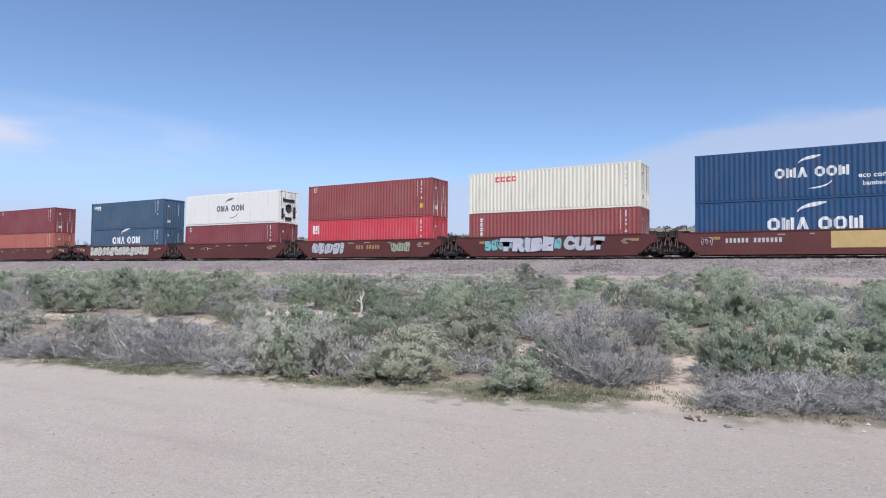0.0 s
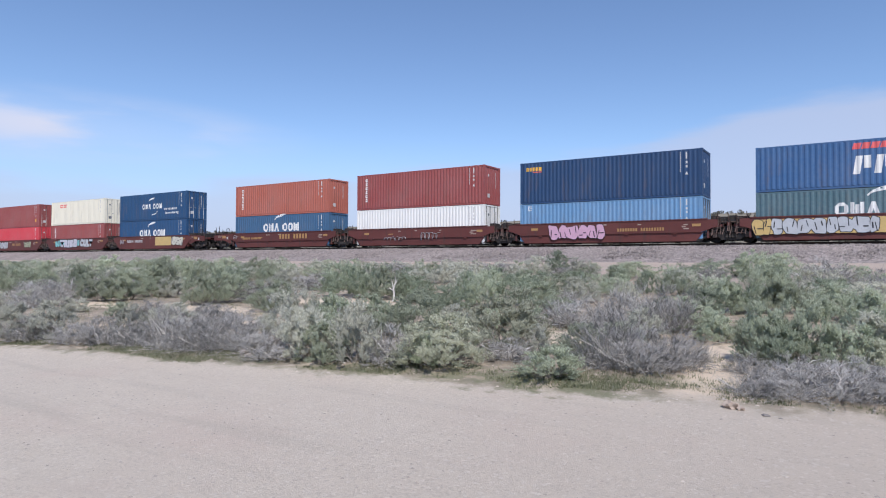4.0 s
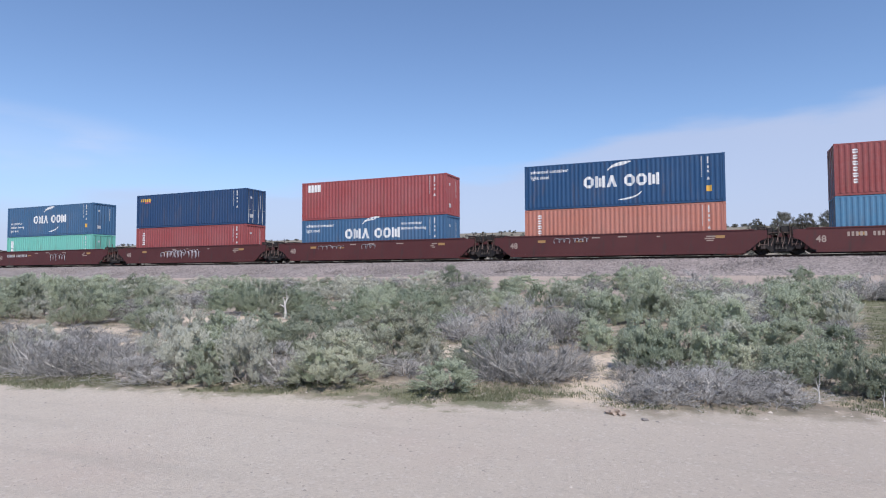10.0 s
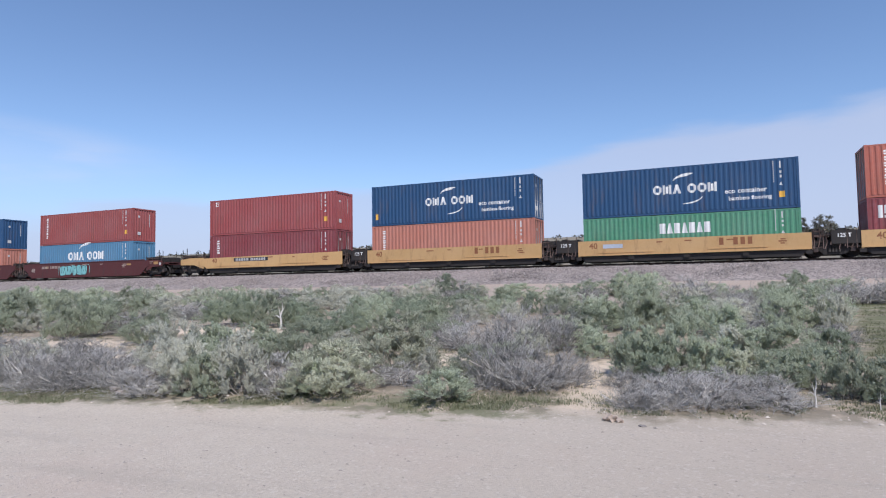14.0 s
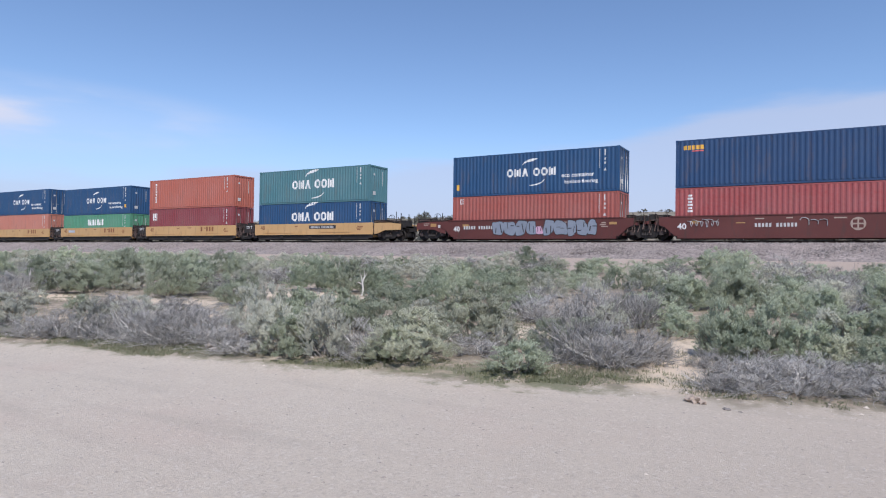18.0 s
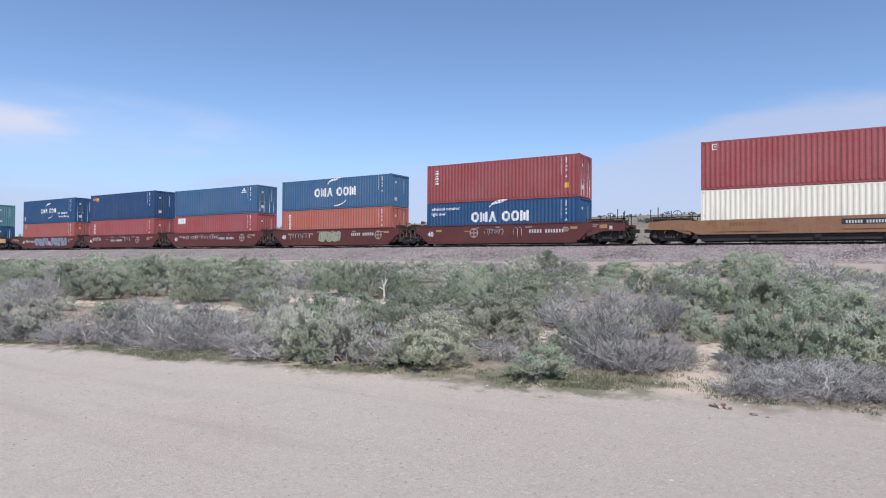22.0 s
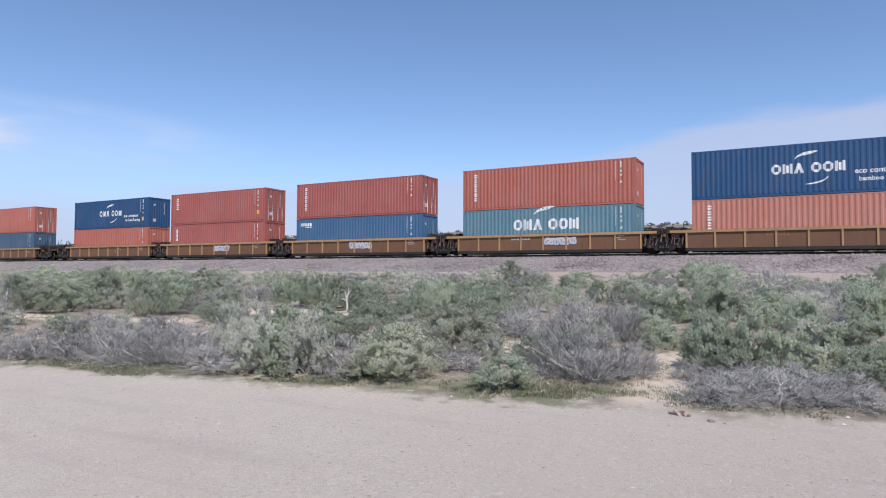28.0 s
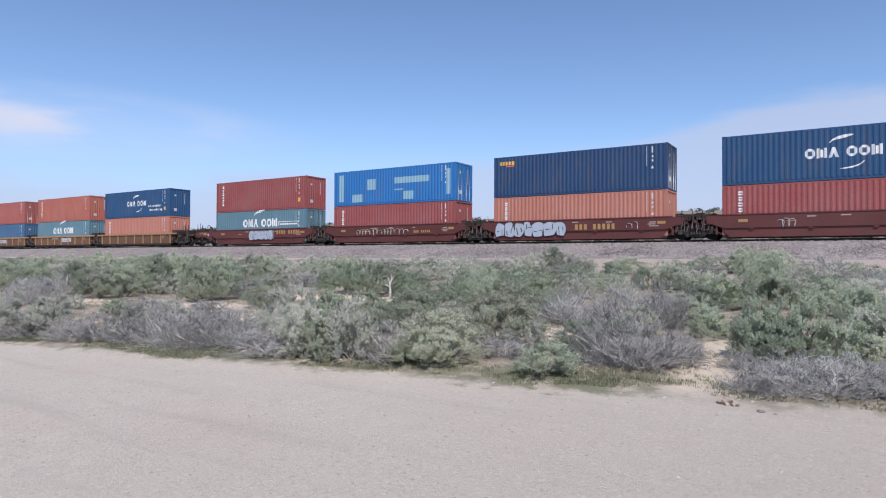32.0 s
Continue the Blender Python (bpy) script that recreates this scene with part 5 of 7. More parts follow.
stack(59.15, "ledge", 3.1, 3.1, ("cobalt", LO, False, ["stripes"]), ("harbour", LO, False, ["bigmark"]), number="", extra=[("patch", "gold", 0.2, 11.7, 0.46, 1.30), ("spray", "gold", -0.2, 0.8, 0.4, 1.3, 13), ("spray", "silver", 0.8, 5.9, 0.44, 1.34, 14), ("word", "silver", 6.3, 11.0, 0.46, 1.34, "TALKS")])
stack(74.62, "ledge", 3.1, 8.6, ("orange", HI, False, ["column", "tag"]), ("harbour", LO, True, ["bigmark"]), number="", extra=[("patch", "lilac", 0.5, 9.9, 0.8, 1.36), ("word", "white", 0.6, 5.4, 0.40, 1.36, "BIG", "slate"), ("word", "white", 5.8, 11.5, 0.42, 1.34, "FUSSY", "slate")])

stack(95.42, "brown", 8.6, 5.6, ("steel", HI, False, ["bigmark", "eco_left", "tag"]), ("mint", LO, True, ["upright_box"]), True, "48", [("marks", 0.3, 3.0, 0.9, 0.24, "white"), ("scrawl", "silver", 6.5, 9.0, 0.4, 1.2, 17)])
stack(113.17, "brown", 5.6, 5.6, ("navy", HI, True, ["word_amber"]), ("red", HI, False, ["three", "tag"]), False, "48", [("scrawl", "white", 3.0, 7.6, 0.4, 1.25, 18), ("scrawl", "white", 3.2, 7.4, 0.45, 1.2, 118)])
stack(130.85, "brown", 5.6, 5.6, ("red", HI, False, ["box"]), ("steel", HI, False, ["bigmark", "advanced", "eco_right"]), False, "48", [("scrawl", "silver", 1.5, 4.0, 0.85, 1.25, 19), ("scrawl", "silver", 5.5, 6.5, 0.85, 1.25, 20)])
stack(148.69, "brown", 5.6, 5.6, ("royal", HI, False, ["bigmark", "advanced", "tag"]), ("salmon", HI, False, ["column"]), False, "48", [("scrawl", "silver", 2.0, 4.4, 0.9, 1.3, 21)])
stack(166.4, "brown", 5.6, 8.7, ("brick", HI, False, ["column", "tag"]), ("lake", HI, False, ["bigmark"]), False, "48", [("marks", 0.5, 2.6, 0.95, 0.24, "dull"), ("spray", "aqua", 3.0, 6.6, 0.3, 1.2, 22), ("scrawl", "aqua", 2.8, 7.2, 0.3, 1.3, 23)])

stack(187.32, "yellow", 8.7, 3.15, ("red", HI, False, ["small", "tag"]), ("maroon", HI, True, ["three", "tag"]), True, extra=[("patch", "black", 2.6, 6.0, 1.0, 1.28), ("marks", 2.8, 3.0, 1.04, 0.2, "white")])
stack(202.64, "yellow", 3.15, 3.1, ("royal", HI, True, ["mark", "eco", "tag_left"]), ("salmon", HI, True, ["column"]), extra=[("axle_load",), ("marks", 8.0, 1.9, 0.92, 0.42, "brown")])
stack(218.02, "yellow", 3.1, 3.1, ("royal", HI, False, ["mark", "eco", "tag"]), ("green", LO, True, ["word_serif"]), extra=[("axle_load",), ("marks", 7.9, 1.9, 0.92, 0.42, "brown"), ("patch", "powder", 1.2, 2.4, 0.95, 1.2)])
stack(233.37, "yellow", 3.1, 3.1, ("orange", HI, False, ["column"]), ("maroon", HI, True, ["boxes"]), extra=[("axle_load",), ("marks", 7.9, 1.9, 0.92, 0.42, "brown")])
stack(248.84, "yellow", 3.1, 7.7, ("sea", HI, False, ["bigmark"]), ("royal", HI, True, ["bigmark"]), extra=[("axle_load",), ("patch", "black", 6.0, 8.9, 1.0, 1.28), ("marks", 6.2, 2.5, 1.05, 0.17, "white")])

RND = ("roundel", 9.4)
stack(268.67, "brown", 7.7, 3.4, ("royal", HI, True, ["mark", "eco", "tag_left"]), ("rust", HI, True, ["small"]), True, extra=[("marks", 1.0, 2.4, 0.8, 0.24, "white"), ("spray", "dusk", 3.3, 6.6, 0.34, 1.36, 24), ("spray", "pink", 6.55, 7.1, 0.40, 1.0, 26), ("spray", "dusk", 7.1, 10.8, 0.34, 1.36, 25)])
stack(284.3, "brown", 3.4, 3.4, ("navy", HI, False, ["word_amber"]), ("red", HI, True, ["three"]), extra=[("scrawl", "silver", 0.8, 2.6, 0.7, 1.3, 26), ("marks", 4.4, 2.2, 0.75, 0.22, "white"), RND, ("scrawl", "silver", 6.8, 8.2, 0.7, 1.3, 27)])
stack(299.97, "brown", 3.4, 3.3, ("steel", LO, True, ["emblem"]), ("red", HI, False, ["box"]), extra=[("scrawl", "silver", 1.4, 7.0, 0.7, 1.25, 28), ("marks", 7.0, 2.2, 0.75, 0.22, "white"), ("roundel", 10.3)])
stack(315.42, "brown", 3.3, 3.4, ("steel", LO, False, ["bigmark"]), ("orange", HI, True, ["column"]), extra=[("scrawl", "silver", 1.2, 4.0, 0.6, 1.25, 29), ("spray", "sage", 4.6, 7.0, 0.4, 1.25, 30, "sage"), ("marks", 8.2, 2.4, 0.85, 0.24, "white"), ("roundel", 11.0)])
stack(331.07, "brown", 3.4, 7.7, ("red", HI, True, ["three", "tag"]), ("royal", HI, False, ["bigmark", "advanced"]), extra=[("roundel", 4.2), ("scrawl", "silver", 5.2, 7.0, 0.6, 1.25, 31), ("marks", 8.6, 2.6, 0.8, 0.24, "white"), ("scrawl", "silver", 7.4, 8.2, 0.5, 1.3, 32)])

stack(350.91, "dull", 7.7, 7.6, ("red", HI, False, ["small", "tag"]), ("cream", HI, True, []), True, extra=[("marks", 1.6, 2.0, 1.0, 0.2, "brown"), ("patch", "black", 7.2, 9.6, 0.95, 1.25), ("marks", 7.4, 2.0, 1.0, 0.16, "white")])
stack(370.65, "ochre", 7.6, 7.55, ("orange", HI, True, ["column"]), ("slate", HI, False, ["word_white"]), True)

stack(390.4, "ochre", 7.55, 3.25, ("royal", HI, False, ["mark", "eco", "tag"]), ("orange", HI, False, []), True, extra=[("scrawl", "silver", 7.2, 8.0, 0.6, 1.1, 33)])
stack(405.87, "ochre", 3.25, 3.5, ("rust", HI, True, ["three", "tag"]), ("rust", HI, False, ["three", "tag"]), extra=[("spray", "white", 6.0, 8.2, 0.65, 1.1, 34, "white")])
stack(421.6, "ochre", 3.5, 3.5, ("rust", HI, True, ["column"]), ("steel", HI, False, ["word_white"]), extra=[("spray", "white", 5.6, 8.0, 0.65, 1.1, 35, "white")])
stack(437.27, "ochre", 3.5, 3.3, ("orange", HI, False, ["column"]), ("teal", HI, False, ["bigmark"]), extra=[("spray", "white", 6.2, 8.4, 0.65, 1.1, 36, "white"), ("marks", 3.8, 1.4, 1.0, 0.12, "white")])
stack(452.75, "ochre", 3.3, 7.5, ("royal", HI, False, ["mark", "eco", "tag"]), ("salmon", HI, False, ["column"]), extra=[("marks", 4.0, 1.2, 0.9, 0.2, "brown")])

stack(472.45, "ledge", 7.5, 3.25, ("brick", HI, False, ["column", "tag"]), ("teal", HI, True, ["bigmark", "long_box"]), True, number="", extra=[("patch", "dusk", 5.0, 8.2, 0.55, 1.3), ("spray", "powder", 4.9, 8.3, 0.5, 1.32, 37, "dusk"), ("marks", 8.6, 3.0, 0.95, 0.36, "ochre")])
stack(487.92, "ledge", 3.25, 3.2, ("azure", HI, True, ["patches"]), ("brick", HI, False, ["column"]), number="", extra=[("scrawl", "ivory", 2.6, 7.8, 0.6, 1.25, 38), ("marks", 8.4, 1.6, 0.8, 0.2, "ochre")])
stack(503.35, "ledge", 3.2, 3.2, ("navy", HI, True, ["word_amber"]), ("salmon", HI, False, ["column"]), number="", extra=[("spray", "powder", 0.2, 5.6, 0.34, 1.36, 39), ("marks", 6.2, 2.8, 0.75, 0.36, "ochre"), ("scrawl", "white", 9.6, 10.4, 0.6, 1.25, 40)])
stack(518.68, "ledge", 3.2, W5, ("royal", HI, True, ["mark", "eco"]), ("brick", HI, True, ["column"]), number="", extra=[("scrawl", "white", 3.0, 4.0, 0.6, 1.2, 41), ("spray", "powder", 8.2, 11.4, 0.36, 1.3, 42)])


# ---- scrub ----
def leaf_mesh(seed, clumps, sprays, leaves, leaf, slim=0.27, reach=1.0):
    """A mound of leafy clumps about 1 wide and 0.9 high; each clump is a fan of sprays, each spray a row of narrow leaves."""
    rng = np.random.default_rng(seed)

    def unit(a):
        return a / np.linalg.norm(a, axis=1, keepdims=True)

    q = rng.uniform(0, 2 * np.pi, clumps)
    e = np.arcsin(rng.uniform(0.0, 1.0, clumps) ** 1.35)
    lobe = 1 + 0.16 * np.sin(2 * q + rng.uniform(0, 6)) + 0.12 * np.sin(3 * q + rng.uniform(0, 6)) + rng.normal(0, 0.10, clumps)
    lobe *= np.where(rng.random(clumps) < 0.22, rng.uniform(0.35, 0.75, clumps), 1.0)
    out = np.stack([np.cos(e) * np.cos(q), np.cos(e) * np.sin(q), np.sin(e)], 1)
    centre = out * np.stack([0.34 * lobe, 0.34 * lobe, 0.58 * (0.55 + 0.45 * lobe)], 1) + np.array([0, 0, 0.06])
    girth = rng.uniform(0.6, 1.4, clumps) * 1.46 / math.sqrt(clumps) * reach
    m = clumps * sprays
    k = np.repeat(np.arange(clumps), sprays)
    way = unit(unit(rng.normal(0, 1, (m, 3))) * 0.6 + unit(centre + np.array([0, 0, 0.12]))[k] * 0.85 + np.array([0, 0, 0.30]))
    long = girth[k][:, None] * rng.uniform(0.7, 1.25, (m, 1))
    n = m * leaves
    s = np.repeat(np.arange(m), leaves)
    along = 0.12 + 0.88 * rng.random((n, 1)) ** 0.5
    bow = np.array([0, 0, -0.10]) * along ** 2 * long[s]
    p = centre[k][s] + way[s] * long[s] * along + bow + rng.normal(0, 0.010, (n, 3))
    p *= np.array([0.5 / np.quantile(np.hypot(p[:, 0], p[:, 1]), 0.97), 0.5 / np.quantile(np.hypot(p[:, 0], p[:, 1]), 0.97), 1 / np.quantile(p[:, 2], 0.985)])
    p[:, 2] = np.maximum(p[:, 2], 0.015)
    face = unit(0.5 * way[s] + 0.8 * out[k][s] + rng.normal(0, 0.45, (n, 3)))
    u = unit(p + np.array([0, 0, 0.15])) + 0.4 * way[s] + rng.normal(0, 0.36, (n, 3)) + np.array([0, 0, 0.25])
    u = unit(u - 0.6 * face * (u * face).sum(1, keepdims=True))
    v = unit(np.cross(face, u))
    ln = leaf * rng.uniform(0.55, 1.25, (n, 1))
    wd = ln * rng.uniform(0.7, 1.2, (n, 1)) * slim
    verts = np.stack([p - u * ln * 0.5 + v * wd * 0.5, p - u * ln * 0.5 - v * wd * 0.5, p + u * ln * 0.5], 1).reshape(-1, 3)
    return raw("foliage", verts.tolist(), np.arange(3 * n).reshape(-1, 3).tolist())


def twig_mesh(seed, stems, reach, rise, radius, forks=3, droop=0.0, sides=3):
    """Branches that fan out from the root and fork."""
    rnd = random.Random(seed)
    paths = []
    for i in range(stems):
        q = rnd.uniform(0, 2 * math.pi)
        out = reach * rnd.uniform(0.45, 1.0)
        up = rise * rnd.uniform(0.35, 1.0)
        p = Vector((rnd.uniform(-0.05, 0.05), rnd.uniform(-0.05, 0.05), -0.03))
        d = Vector((math.cos(q) * out, math.sin(q) * out, up))
        line = [(p.copy(), radius)]
        for k in range(3):
            p = p + d / 3 + Vector((rnd.uniform(-1, 1), rnd.uniform(-1, 1), rnd.uniform(-1, 1) - droop * k)) * 0.05
            p.z = max(p.z, 0.01)
            line.append((p.copy(), radius * (0.75 - 0.2 * k)))
        paths.append(line)
        for f in range(forks):
            a = line[rnd.randint(1, 2)][0]
            e = Vector((d.x * rnd.uniform(0.1, 0.6) + rnd.uniform(-0.25, 0.25) * reach, d.y * rnd.uniform(0.1, 0.6) + rnd.uniform(-0.25, 0.25) * reach, up * rnd.uniform(0.05, 0.6)))
            m = a + e * 0.5 + Vector((rnd.uniform(-1, 1), rnd.uniform(-1, 1), rnd.uniform(-1, 1))) * 0.03
            b = a + e
            b.z, m.z = max(b.z, 0.01), max(m.z, 0.01)
            paths.append([(a, radius * 0.45), (m, radius * 0.35), (b, radius * 0.18)])
    return tube("twig_tangle", paths, sides)


def brush_mesh(seed, stems, forks):
    """A tangle of arching bare twigs, about 1 wide and 1 high."""
    rnd = random.Random(seed)
    paths = []

    def shoot(p, yaw, el, length, steps, radius):
        line = [(p.copy(), radius)]
        for k in range(steps):
            yaw += rnd.uniform(-0.45, 0.45)
            el -= rnd.uniform(-0.10, 0.36)
            p = p + Vector((math.cos(yaw) * math.cos(el), math.sin(yaw) * math.cos(el), math.sin(el) * 1.25)) * length / steps
            p.z = max(p.z, 0.02)
            line.append((p.copy(), radius * (1 - 0.8 * (k + 1) / steps)))
        paths.append(line)
        return line, yaw

    for i in range(stems):
        q, r = rnd.uniform(0, 6.283), 0.28 * math.sqrt(rnd.random())
        yaw = q + rnd.uniform(-0.9, 0.9)
        line, _ = shoot(Vector((r * math.cos(q), r * math.sin(q), -0.02)), yaw, rnd.uniform(0.25, 1.45), rnd.uniform(0.35, 0.85), 5, rnd.uniform(0.004, 0.010))
        for f in range(forks):
            k = rnd.randint(1, 4)
            shoot(line[k][0], yaw + rnd.uniform(-1.3, 1.3), rnd.uniform(-0.1, 1.3), rnd.uniform(0.15, 0.35), 3, line[k][1] * 0.75)
    return tube("twig_tangle", paths, 3)


BUSH_LABEL = {
    "green": "grey-green leafy desert shrub on sandy soil",
    "dark": "deep green leafy desert shrub with shaded hollows",
    "yellow": "straw-tinted green desert shrub beside the gravel",
    "grey": "pale grey-green desert shrub, thinly leaved",
    "dead": "dry grey leafless brush with tangled twigs",
}
LEAVES = {k: [leaf_mesh(100 + i, *spec) for i in range(4)] for k, spec in (("small", (56, 12, 26, 0.048)), ("mid", (84, 12, 26, 0.036)), ("large", (116, 11, 23, 0.030)), ("far", (60, 9, 13, 0.058)))}
TWIGS = [twig_mesh(200 + i, 15, 0.46, 0.66, 0.009) for i in range(3)]
BRUSH = [brush_mesh(300 + i, 60, 6) for i in range(4)]
BOUGHS = [twig_mesh(250 + i, 10, 0.52, 0.62, 0.017, 3, 0.5, 4) for i in range(3)]
WISP = [leaf_mesh(400 + i, 50, 14, 7, 0.10, 0.07, 1.1) for i in range(3)]
BUSHES = random.Random(11)


def bush(kind, x, y, w, h):
    rnd = BUSHES
    ob = new("shrub" if kind != "dead" else "dead_brush")
    tagged(ob, BUSH_LABEL[kind], "shrub", "scrub beside the railway")
    ob.location = (x, y, gz(x, y) - 0.02)
    ob.rotation_euler = (0, 0, rnd.uniform(0, 6.28))
    k = 1.28 if kind == "dead" else 1.26
    ob.scale = (w * k, w * k * rnd.uniform(0.9, 1.05), h * (1.04 if kind == "dead" else 1.14))
    if kind == "dead":
        piece("twig_tangle", rnd.choice(BRUSH), DEADWOOD, ob).scale = (1.0, 1.0, 1.4)
        piece("bough", rnd.choice(BOUGHS), BLEACHED, ob, kind="stuff").scale = (0.95, 0.95, 1.5)
        piece("dry_foliage", rnd.choice(WISP), DRY, ob)
    else:
        size = "small" if w < 0.85 else "mid" if w < 1.35 else "large"
        piece("foliage", rnd.choice(LEAVES[size]), LEAF[kind], ob)
        if y < 14:
            piece("stem", rnd.choice(TWIGS), STEM, ob)
    return ob


